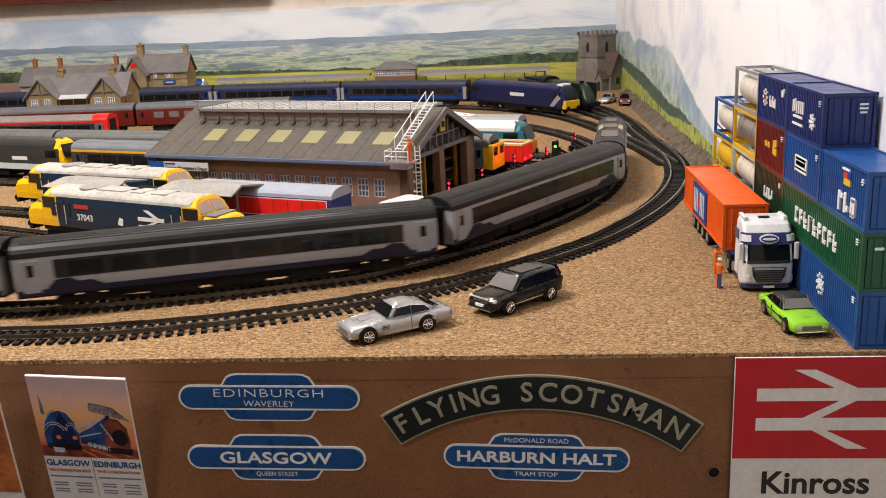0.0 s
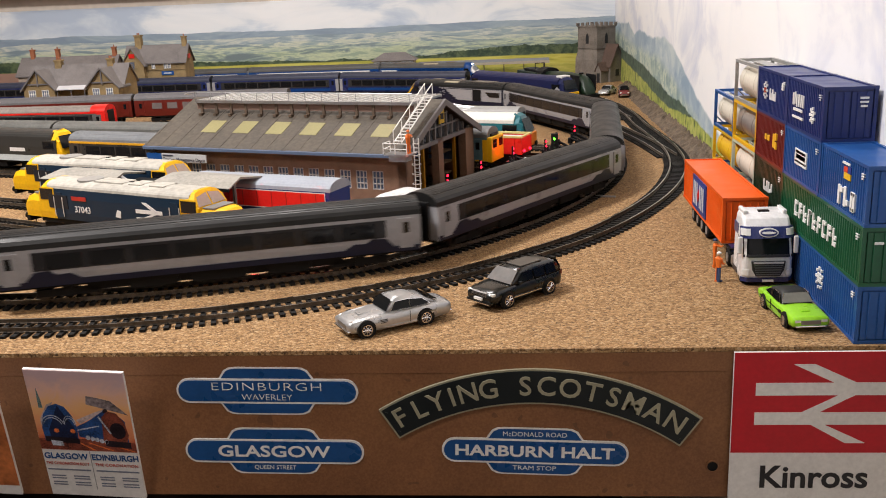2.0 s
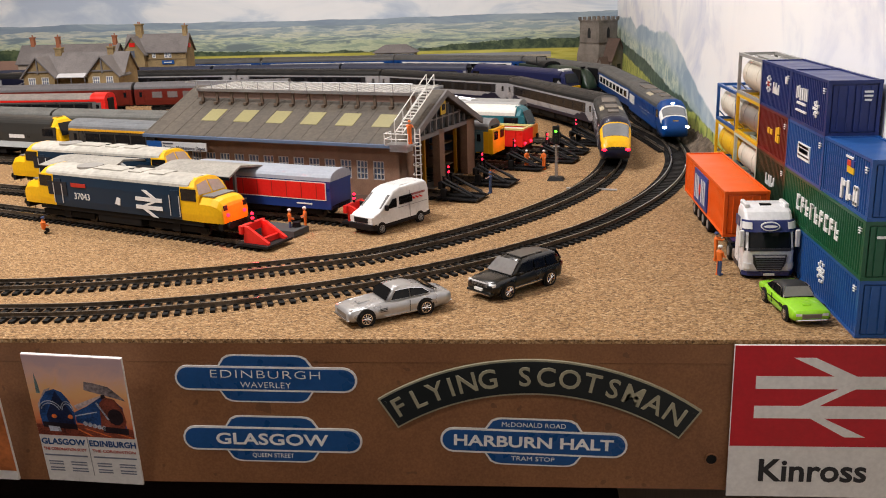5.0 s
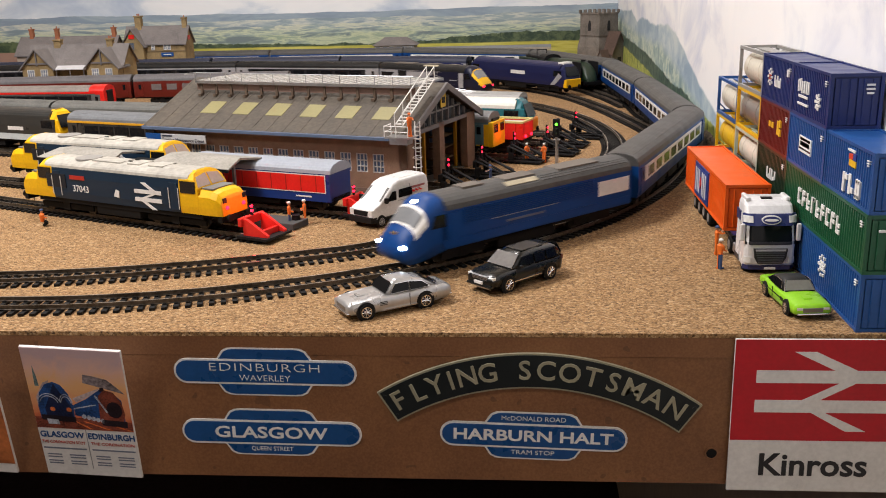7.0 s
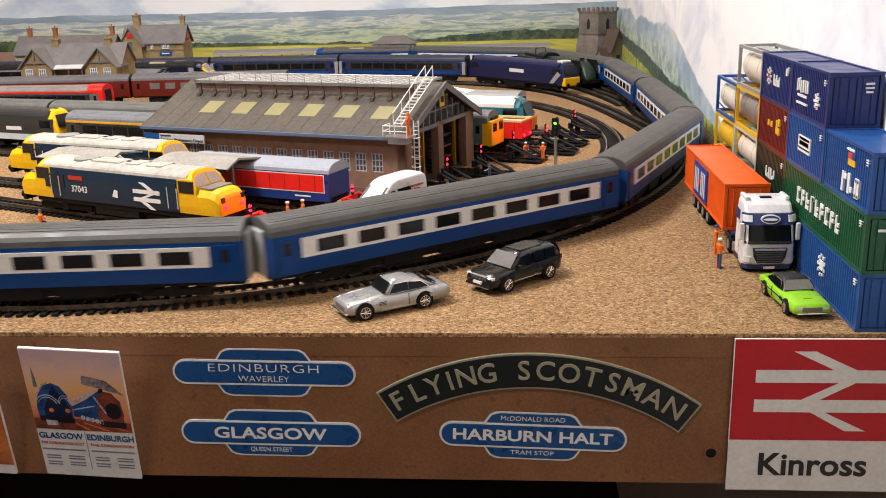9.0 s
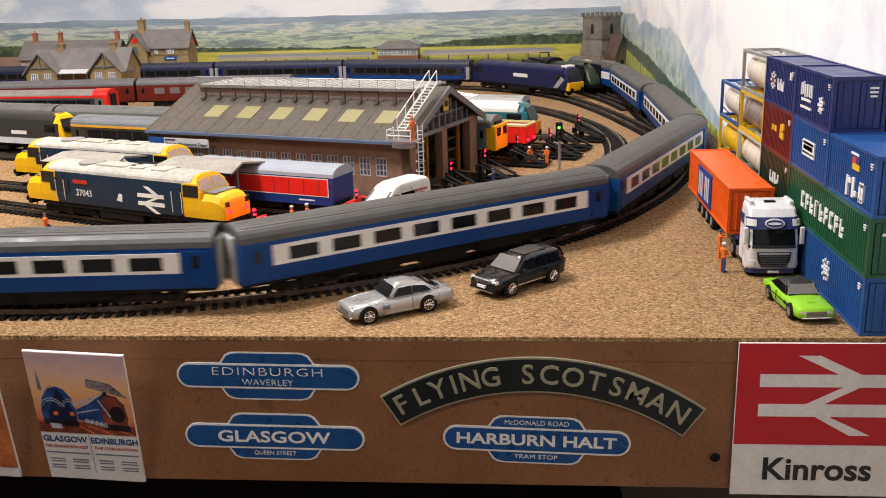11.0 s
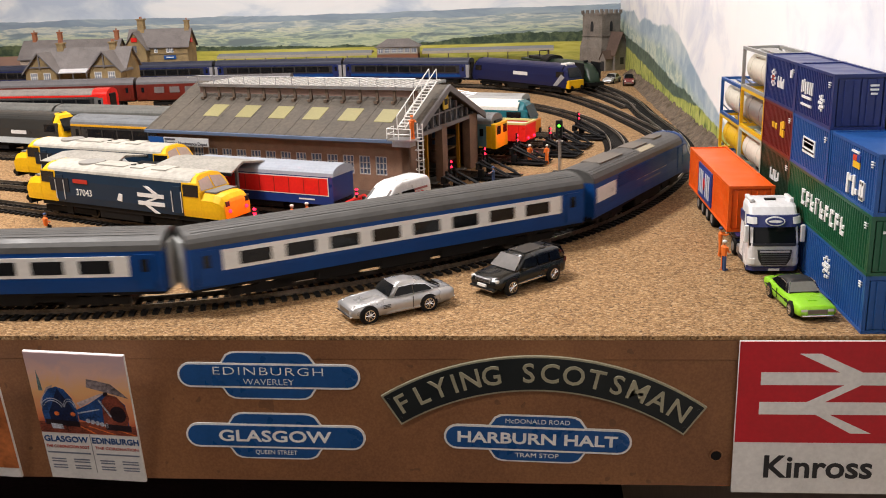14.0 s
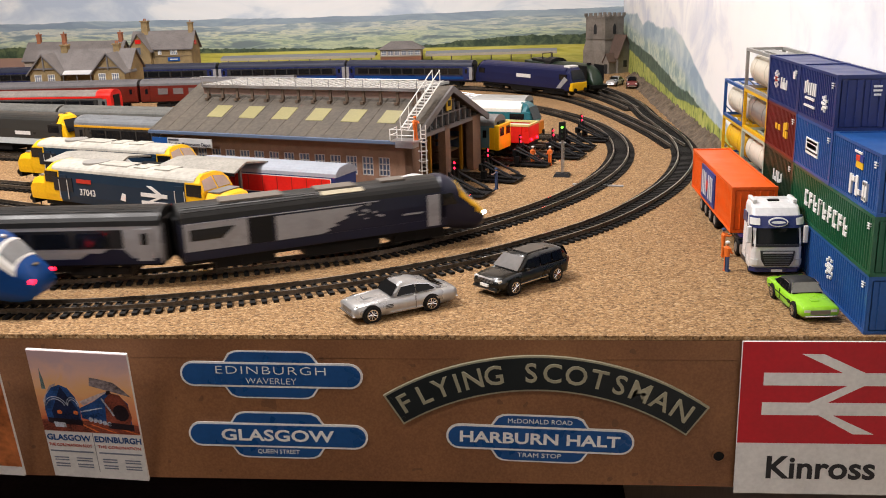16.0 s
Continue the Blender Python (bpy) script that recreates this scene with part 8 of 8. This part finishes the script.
def steam_engine():
    """Streamlined green express engine with its tender; front along +x."""
    green = mat("dark_green_engine_paint", (0.010, 0.024, 0.012), 0.4)
    s0 = MIDL.s_near(-0.066, 1.130)
    c = thing("steam_locomotive", "dark green streamlined steam locomotive with black front", "locomotive", "parked locomotives", place=MIDL.seat(s0 + .082, .05) @ pose(0, 0, 0, 0, 0, 180))
    bm = bmesh.new()
    secs = []
    for x, w, zb, zt in ((-.078, .0165, .014, .0440), (-.045, .0160, .014, .0455), (.0, .0150, .014, .0470), (.045, .0145, .014, .0465), (.062, .0140, .014, .0430), (.074, .0130, .013, .0350), (.082, .0110, .012, .0240), (.086, .0090, .011, .0160)):
        ring = [(-w, zb), (-w, zb + (zt - zb) * .45), (-w * .92, zb + (zt - zb) * .75), (-w * .55, zb + (zt - zb) * .96), (0, zt), (w * .55, zb + (zt - zb) * .96), (w * .92, zb + (zt - zb) * .75), (w, zb + (zt - zb) * .45), (w, zb)]
        secs.append([(x, y, z) for y, z in ring])
    part("boiler_casing", loft(bm, secs), green, c, smooth=True)
    for sd in (-1, 1):
        part("smoke_deflector", boxes((.038, .074, *sorted((sd * .0158, sd * .0168)), .018, .0460), bevel=.0003), BLACK, c)
        part("name_board", boxes((.004, .034, *sorted((sd * .0152, sd * .0160)), .0340, .0375)), RED, c)
        part("running_board", boxes((-.078, .080, *sorted((sd * .0120, sd * .0172)), .0130, .0145)), BLACK, c)
        for x in (-.052, -.024, .004):
            bm = bmesh.new()
            cyl(bm, (x, sd * .0100, .0125), (0, 1, 0), .0125, .0028, 24)
            part("driving_wheel", bm, SOOT, c)
        for x in (.036, .060):
            bm = bmesh.new()
            cyl(bm, (x, sd * .0100, .0062), (0, 1, 0), .0062, .0028, 18)
            part("bogie_wheel", bm, SOOT, c)
        part("connecting_rod", boxes((-.052, .045, *sorted((sd * .0128, sd * .0138)), .0105, .0120)), GREYMETAL, c)
        part("cylinder", boxes((.040, .058, *sorted((sd * .0110, sd * .0168)), .0065, .0130), bevel=.0008), BLACK, c)
    bm = bmesh.new()
    loft(bm, [[(x, y, z) for y, z in roof_profile(.0172, .0405, .0505, 11)] for x in (-.098, -.070)])
    cab = part("cab_roof", bm, BLACK, c)
    part("cab", boxes((-.096, -.078, -.0168, .0168, .012, .0406)), green, c)
    bm = bmesh.new()
    cyl(bm, (.050, 0, .0475), (0, 0, 1), .0042, .0030, 14)
    part("chimney", bm, BLACK, c)
    part("buffer_beam", boxes((.082, .0875, -.0160, .0160, .0085, .0140)), BLACK, c)
    part("frames", boxes((-.085, .082, -.0080, .0080, .0050, .0140)), SOOT, c)
    t = part("tender", boxes((-.190, -.102, -.0165, .0165, .0120, .0400), bevel=.0015), green, c)
    part("tender_coal", boxes((-.165, -.104, -.0125, .0125, .0385, .0455), bevel=.002), BLACK, t)
    part("tender_frame", boxes((-.190, -.101, -.0140, .0140, .0050, .0122)), SOOT, t)
    bm = bmesh.new()
    for sd in (-1, 1):
        for x in (-.180, -.157, -.134, -.111):
            cyl(bm, (x, sd * .0100, .0065), (0, 1, 0), .0065, .0026, 16)
    part("tender_wheel", bm, SOOT, t)
    bm = bmesh.new()
    for a, b in (((-.118, -.010, .040), (-.118, -.010, .056)), ((-.118, .010, .040), (-.118, .010, .056)), ((-.118, -.010, .056), (-.118, .010, .056))):
        rod(bm, a, b, .0008)
    part("tender_hoop", bm, BLACK, t)
    return c


steam_engine()

STONE = mat("yellowish_stone", (0.30, 0.215, 0.105), 0.8, grain=.4, scale=500, vary=.2)
DARKSTONE = mat("grey_church_stone", (0.21, 0.185, 0.16), 0.85, grain=.5, scale=500, vary=.2)
TILES = mat("grey_roof_tiles", (0.17, 0.155, 0.15), 0.7, grain=.4, scale=450, vary=.15)
TERRA = mat("terracotta_chimney", (0.32, 0.12, 0.06), 0.8)


def gabled(bm, x0, x1, y0, y1, z0, ze, zr, along="x"):
    """Solid with a pitched top."""
    if along == "x":
        prof = [(y0, z0), (y1, z0), (y1, ze), ((y0 + y1) / 2, zr), (y0, ze)]
        return loft(bm, [[(x, y, z) for y, z in prof] for x in (x0, x1)])
    prof = [(x0, z0), (x1, z0), (x1, ze), ((x0 + x1) / 2, zr), (x0, ze)]
    return loft(bm, [[(x, y, z) for x, z in prof] for y in (y0, y1)])


def pitched(bm, x0, x1, y0, y1, ze, zr, th=.0022, ov=.004, along="x"):
    """Two roof slopes with overhang."""
    if along == "x":
        ym, half = (y0 + y1) / 2, (y1 - y0) / 2
        d = (zr - ze) / half
        for s in (-1, 1):
            a, b = (ym, zr), (ym + s * (half + ov), ze - d * ov)
            loft(bm, [[(x, a[0], a[1] + .0002), (x, b[0], b[1] + .0002), (x, b[0], b[1] + th), (x, a[0], a[1] + th)] for x in (x0 - ov, x1 + ov)])
    else:
        xm, half = (x0 + x1) / 2, (x1 - x0) / 2
        d = (zr - ze) / half
        for s in (-1, 1):
            a, b = (xm, zr), (xm + s * (half + ov), ze - d * ov)
            loft(bm, [[(a[0], y, a[1] + .0002), (b[0], y, b[1] + .0002), (b[0], y, b[1] + th), (a[0], y, a[1] + th)] for y in (y0 - ov, y1 + ov)])
    return bm


def window_in(parent, x, y, z, w, h, cols=2, rows=2, pale=True):
    """Framed window on a face that looks to -y."""
    wnd = part("window", boxes((x - w / 2, x + w / 2, y - .0010, y + .0004, z - h / 2, z + h / 2)), WINDOWBLUE, parent)
    bm = bmesh.new()
    for i in range(cols + 1):
        gx = x - w / 2 + w * i / cols
        box(bm, gx - .0005, gx + .0005, y - .0018, y - .0008, z - h / 2 - .0004, z + h / 2 + .0004)
    for i in range(rows + 1):
        gz = z - h / 2 + h * i / rows
        box(bm, x - w / 2, x + w / 2, y - .0017, y - .0009, gz - .0005, gz + .0005)
    part("window_frame", bm, WHITE if pale else TIMBERGREY, wnd)


def chimney(parent, x, y, z0, z1, w=.007, pots=2, m=None):
    ch = part("chimney", boxes((x - w / 2, x + w / 2, y - w / 2, y + w / 2, z0, z1 - .004), (x - w * .62, x + w * .62, y - w * .62, y + w * .62, z1 - .0041, z1 - .0015)), m or STONE, parent)
    for i in range(pots):
        bm = bmesh.new()
        cyl(bm, (x + (i - (pots - 1) / 2) * .0032, y, z1 + .0006), (0, 0, 1), .0013, .0045, 8)
        part("chimney_pot", bm, TERRA, ch)


def station_house():
    t = thing("station_house", "two-storey stone station house with grey tiled roof", "building", "station buildings", place=pose(-0.943, 1.438, 0))
    w, ze, zr = .064, .0840, .1155
    part("wall", gabled(bmesh.new(), -w, w, -.026, .026, 0, ze, zr), STONE, t)
    roof = part("roof", pitched(bmesh.new(), -w, w, -.026, .026, ze, zr), TILES, t)
    wing = part("front_wing", gabled(bmesh.new(), -w - .002, -w + .044, -.040, .010, 0, .080, .1120, "y"), STONE, t)
    part("wing_roof", pitched(bmesh.new(), -w - .002, -w + .044, -.040, .010, .080, .1120, along="y"), TILES, wing)
    part("red_sign", boxes((-w + .015, -w + .027, -.0412, -.0402, .0935, .1020)), RED, wing)
    window_in(wing, -w + .021, -.0402, .0790, .008, .013, 2, 3, False)
    window_in(wing, -w + .021, -.0402, .0450, .010, .016)
    for x in (-.004, .022, .030):
        window_in(t, x, -.0262, .0750, .006, .010)
        window_in(t, x, -.0262, .0430, .006, .012)
    part("blue_sign", boxes((.012, .038, -.0275, -.0264, .0560, .0640)), BLUEBOX, t)
    part("sign_print", boxes((.017, .033, -.0280, -.0275, .0590, .0610)), SIGNWHITE, t)
    part("string_course", boxes((-w + .045, w, -.0272, -.0262, .0665, .0680)), mat("dark_stone_band", (0.22, 0.16, 0.09), 0.8), t)
    chimney(roof, -.040, .0, .108, .1400, .013, 2)
    chimney(roof, .058, .0, .112, .1350, .009, 1)
    part("end_sign", boxes((w + .0002, w + .0012, -.006, .006, .088, .097)), RED, t)


station_house()


def cottage_station():
    t = thing("station_cottage", "low stone station building with two timbered gables", "building", "station buildings", place=pose(-0.998, 1.180, 0))
    w, ze, zr = .090, .0640, .0960
    part("wall", gabled(bmesh.new(), -w, w, -.020, .042, 0, ze, zr), STONE, t)
    roof = part("roof", pitched(bmesh.new(), -w, w, -.020, .042, ze, zr), TILES, t)
    for x0 in (-.090, .031):
        g = part("gable", gabled(bmesh.new(), x0, x0 + .058, -.042, .0, 0, .0600, .0910, "y"), STONE, t)
        part("gable_roof", pitched(bmesh.new(), x0, x0 + .058, -.042, .004, .0600, .0910, along="y"), TILES, g)
        xm = x0 + .029
        part("king_post", boxes((xm - .0012, xm + .0012, -.0445, -.0422, .0640, .0900)), TIMBERGREY, g)
        part("tie_beam", boxes((xm - .022, xm + .022, -.0443, -.0424, .0665, .0690)), TIMBERGREY, g)
        for s in (-1, 1):
            bm = bmesh.new()
            loft(bm, [[(xm, y, .0950), (xm + s * .0335, y, .0575), (xm + s * .0335, y, .0545), (xm, y, .0915)] for y in (-.0475, -.0455)])
            part("barge_board", bm, TIMBERGREY, g)
            window_in(g, xm + s * .0125, -.0422, .0505, .012, .013, 3, 2)
    aw = part("awning", loft(bmesh.new(), [[(x, -.0420, .0560), (x, -.0200, .0620), (x, -.0200, .0635), (x, -.0420, .0575)] for x in (-.031, .030)]), mat("pale_awning", (0.55, 0.55, 0.56), 0.5), t)
    for x in (-.028, -.002, .024):
        part("awning_post", boxes((x - .0008, x + .0008, -.0400, -.0384, 0, .0565)), TIMBERGREY, aw)
    chimney(roof, -.042, .011, .090, .1090, .012, 3, STONE)
    chimney(roof, .058, .011, .090, .1090, .011, 2, STONE)


cottage_station()


def row_building():
    t = thing("terrace_building", "long grey-roofed building with brick chimneys", "building", "station buildings", place=pose(-1.140, 1.445, 0.005))
    part("wall", gabled(bmesh.new(), -.105, .105, -.035, .035, 0, .060, .0930), mat("pale_render", (0.42, 0.34, 0.27), 0.8), t)
    roof = part("roof", pitched(bmesh.new(), -.105, .105, -.035, .035, .060, .0930), TILES, t)
    for x in (-.083, -.027, .098):
        chimney(roof, x, 0, .088, .1130, .008, 1, TERRA)


row_building()
far = thing("terrace_building", "brown-roofed low building by the backdrop", "building", "station buildings", place=pose(-1.330, 1.500, 0))
part("wall", gabled(bmesh.new(), -.070, .060, -.03, .03, 0, .040, .0620), STONE, far)
part("roof", pitched(bmesh.new(), -.070, .060, -.03, .03, .040, .0620), mat("brown_roof_tiles", (0.20, 0.12, 0.09), 0.8), far)
chimney(far, .050, 0, .058, .0800, .009, 1, TERRA)


def church():
    t = thing("church", "grey stone church with a battlemented square tower", "church", place=pose(-0.0140, 1.575, 0, 0, 0, 41))
    w, H = .0285, .1150
    bm = bmesh.new()
    loft(bm, [[(sx * w * k, sy * w * k, z) for sx, sy in ((-1, -1), (1, -1), (1, 1), (-1, 1))] for k, z in ((1.16, 0), (1.13, .046), (1.03, .062), (1.0, .066), (1.0, H))])
    tower = part("tower", bm, DARKSTONE, t)
    part("string_course", boxes((-w * 1.05, w * 1.05, -w * 1.05, w * 1.05, .0700, .0718)), DARKSTONE, tower)
    part("cornice", boxes((-w * 1.05, w * 1.05, -w * 1.05, w * 1.05, H - .0004, H + .0022)), DARKSTONE, tower)
    for i in range(5):
        a = -w * 1.0 + i * w * .5
        for y in (-w * 1.0, w * 1.0):
            part("merlon", boxes((a - .0036, a + .0036, y - .0016, y + .0016, H + .0021, H + .0085)), DARKSTONE, tower)
            if i in (1, 2, 3):
                part("merlon", boxes((y - .0016, y + .0016, a - .0036, a + .0036, H + .0021, H + .0085)), DARKSTONE, tower)
    dark = mat("dark_opening", (0.02, 0.02, 0.022), 0.7)
    arch = [(-.0042, .080), (.0042, .080), (.0042, .094), (.0025, .0995), (0, .1020), (-.0025, .0995), (-.0042, .094)]
    part("belfry_window", prism_y(bmesh.new(), arch, -w - .0006, -w + .001), dark, tower)
    part("belfry_window", prism_x(bmesh.new(), arch, -w - .0006, -w + .001), dark, tower)
    roofm = mat("brown_church_roof", (0.115, 0.075, 0.058), 0.8, grain=.4, vary=.15)
    nave = part("nave", gabled(bmesh.new(), -.020, .022, -.0600, -.0322, 0, .036, .0770, "y"), DARKSTONE, t)
    part("nave_roof", pitched(bmesh.new(), -.020, .022, -.0600, -.0322, .036, .0770, along="y", ov=.003), roofm, nave)
    part("nave_window", boxes((-.0040, .0060, -.0608, -.0598, .012, .026)), dark, nave)
    porch = part("porch", gabled(bmesh.new(), -.0420, -.0202, -.0540, -.0380, 0, .026, .040, "x"), DARKSTONE, t)
    part("porch_roof", pitched(bmesh.new(), -.0420, -.0202, -.0540, -.0380, .026, .040, ov=.002), roofm, porch)
    part("door", boxes((-.0430, -.0418, -.0500, -.0420, 0, .0200)), dark, porch)


church()


def platform_canopy_back(x, half, posts):
    t = thing("station_canopy", "long grey platform canopy on posts before the backdrop", "canopy", "station canopies", place=pose(x, 1.612, 0))
    part("platform", boxes((-half, half, -.014, .014, 0, .0105), bevel=.0006), mat("grey_platform", (0.22, 0.21, 0.20), 0.85), t)
    part("roof", loft(bmesh.new(), [[(e * half, -.020, .0455), (e * half, 0, .0500), (e * half, .020, .0455), (e * half, .020, .0438), (e * half, -.020, .0438)] for e in (-1, 1)]), mat("grey_canopy_roof", (0.20, 0.21, 0.22), 0.6), t)
    part("valance", boxes((-half, half, -.0206, -.0198, .0395, .0452)), mat("cream_valance", (0.40, 0.36, 0.29), 0.6), t)
    for i in range(posts):
        px = -half + .012 + i * (2 * half - .024) / (posts - 1)
        part("post", boxes((px - .0012, px + .0012, -.0012, .0012, .0104, .0442)), TIMBERGREY, t)


platform_canopy_back(-0.700, 0.178, 8)
platform_canopy_back(-0.262, 0.146, 7)


def signal_box():
    t = thing("signal_box", "small signal box with hipped grey roof between the canopies", "building", place=pose(-0.4640, 1.615, 0))
    w, d = .046, .022
    part("wall", boxes((-w, w, -d, d, 0, .040)), mat("brick_red_wall", (0.22, 0.10, 0.06), 0.8), t)
    part("cabin", boxes((-w, w, -d, d, .0402, .0560)), mat("cream_timber", (0.36, 0.30, 0.24), 0.6), t)
    for i in range(6):
        window_in(t, -w + .0085 + i * .0150, -d, .0485, .011, .010, 2, 2)
    bm = bmesh.new()
    loft(bm, [[(-w - .006, -d - .005, .0560), (w + .006, -d - .005, .0560), (w + .006, d + .005, .0560), (-w - .006, d + .005, .0560)], [(-w + .022, -.002, .0730), (w - .022, -.002, .0730), (w - .022, .002, .0730), (-w + .022, .002, .0730)]])
    part("roof", bm, TILES, t)


signal_box()

SMALLSILVER = coupe(pose(-0.0170, 1.290, 0, 0, 0, -115), "small silver model car beside the church", 0.055, 0.022, 0.0175, 0.032, SILVER)
coupe(pose(0.0095, 1.245, 0, 0, 0, -95), "small dark red vintage model car beside the church", 0.050, 0.0205, 0.0205, 0.029, mat("dark_red_car_paint", (0.16, 0.02, 0.02), 0.35, coat=.3), BLACK)


def rubble_bank():
    """Low bank of brown ballast at the foot of the side wall."""
    rng = random.Random(4)
    verts, faces = [], []
    ny, nx = 130, 6
    for j in range(ny):
        y = 0.50 + (1.42 - 0.50) * j / (ny - 1)
        for i in range(nx):
            f = i / (nx - 1)
            x = X_R - 0.0005 - 0.020 * (1 - f)
            z = 0.0005 + 0.0125 * f + (rng.random() - 0.5) * 0.0050 * (0.3 + f)
            verts.append((x + (rng.random() - 0.5) * 0.004 * (1 - f if i < nx - 1 else 0), y, max(0.0003, z) if i else -0.0005))
    for j in range(ny - 1):
        for i in range(nx - 1):
            a = j * nx + i
            faces.append((a, a + 1, a + nx + 1, a + nx))
    me = bpy.data.meshes.new("ballast_bank")
    me.from_pydata(verts, [], faces)
    me.materials.append(mat("brown_ballast", (0.14, 0.105, 0.075), 0.95, grain=1.0, scale=600, vary=.3))
    tagged(new("ballast_bank", me), "brown ballast bank along the foot of the backdrop", "ballast", kind="stuff")


rubble_bank()

# ---------------------------------------------------------------- laying the track
lay_track(LOOP_LINE, "black-sleepered inner loop track on cork", singles=(0.85, 2.45))
lay_track(OUT_LINE, "black-sleepered outer track beside the front edge", singles=(3.50, 5.1))
lay_track(S7L, "back siding track curving off the outer line")
lay_track(MIDL, "siding track under the green steam engine")
d1 = np.array((math.cos(radians(S1_DIR)), math.sin(radians(S1_DIR))))
p1 = np.array((-0.5260, 0.2610))
lay_track([tuple(p1 - d1 * 0.9), tuple(p1), tuple(p1 + d1 * 0.158)], "siding track under the blue diesel locomotive", singles=(0.70, 1.06))
lay_track([S2(1.2), S2(0.3), S2(-0.020)], "siding track ending at a red buffer stop")
lay_track([tuple(SHED + U * 0.9 - N * 0.010 + U * 0.2), tuple(SHED + U * 0.50 + N * 0.055), tuple(SHED + U * 0.31 + N * 0.050)], "siding track leading to the shed")
lay_track([S3(-1.7), S3(-0.9), S3(-0.45)], "siding track under the charcoal locomotive")
lay_track([S4(-1.7), S4(-0.9), S4(-0.30)], "siding track under old coaches")
lay_track([S5(-1.7), S5(-0.9), S5(-0.70)], "siding track under the red-ended railcar")
lay_track([S6(-1.7), S6(-0.9), S6(-0.56)], "siding track under maroon coaches")
for k, d in ((-0.060, 0.036), (-0.066, 0.108), (-0.072, 0.195), (-0.090, 0.248), (-0.085, 0.302), (-0.088, 0.365)):
    a, b = SHED + U * 0.30 + N * d, SHED + U * k + N * d
    lay_track([tuple(a), tuple((a + b) / 2), tuple(b)], "depot road track ending at a buffer stop")

# ---------------------------------------------------------------- motion
HST_T, HST_S = (0.0, 4.1, 6.5, 7.3, 16.0), (1.706, 2.918, 3.655, 3.885, 6.420)   # times, and places of the leading nose along its loop
PULL_S0, PULL_V = 6.0125, 0.312   # the same for the blue train, which runs the other way


def motions():
    times = [i * 0.2 for i in range(81)]
    lap = LOOP_LINE.length
    back = 0.0
    for car, length, half, turned in HST:
        rows = []
        for t in times:
            s = (float(np.interp(t, HST_T, HST_S)) - back - length / 2) % lap
            a, b = LOOP_LINE.at((s - half) % lap), LOOP_LINE.at((s + half) % lap)
            d = b - a
            rows.append((t, pose((a[0] + b[0]) / 2, (a[1] + b[1]) / 2, RAIL_TOP, 0, 0, math.degrees(math.atan2(d[1], d[0])) + (180 if turned else 0))))
        walk(car, rows)
        back += length + GAP
    back = 0.0
    for car, length, half, turned in PULL:
        rows = []
        for t in times:
            s = PULL_S0 - PULL_V * t + back + length / 2
            a, b = out_point(s - half), out_point(s + half)
            d = a - b
            rows.append((t, pose((a[0] + b[0]) / 2, (a[1] + b[1]) / 2, RAIL_TOP, 0, 0, math.degrees(math.atan2(d[1], d[0])) + (180 if turned else 0))))
        walk(car, rows)
        back += length + GAP


def out_point(s):
    """The outer line, drawn on straight beyond both of its ends."""
    if s < 0:
        return OUT_LINE.at(0) + np.array((s, 0))
    if s > OUT_LINE.length:
        return OUT_LINE.at(OUT_LINE.length) + np.array((OUT_LINE.length - s, 0))
    return OUT_LINE.at(s)


motions()
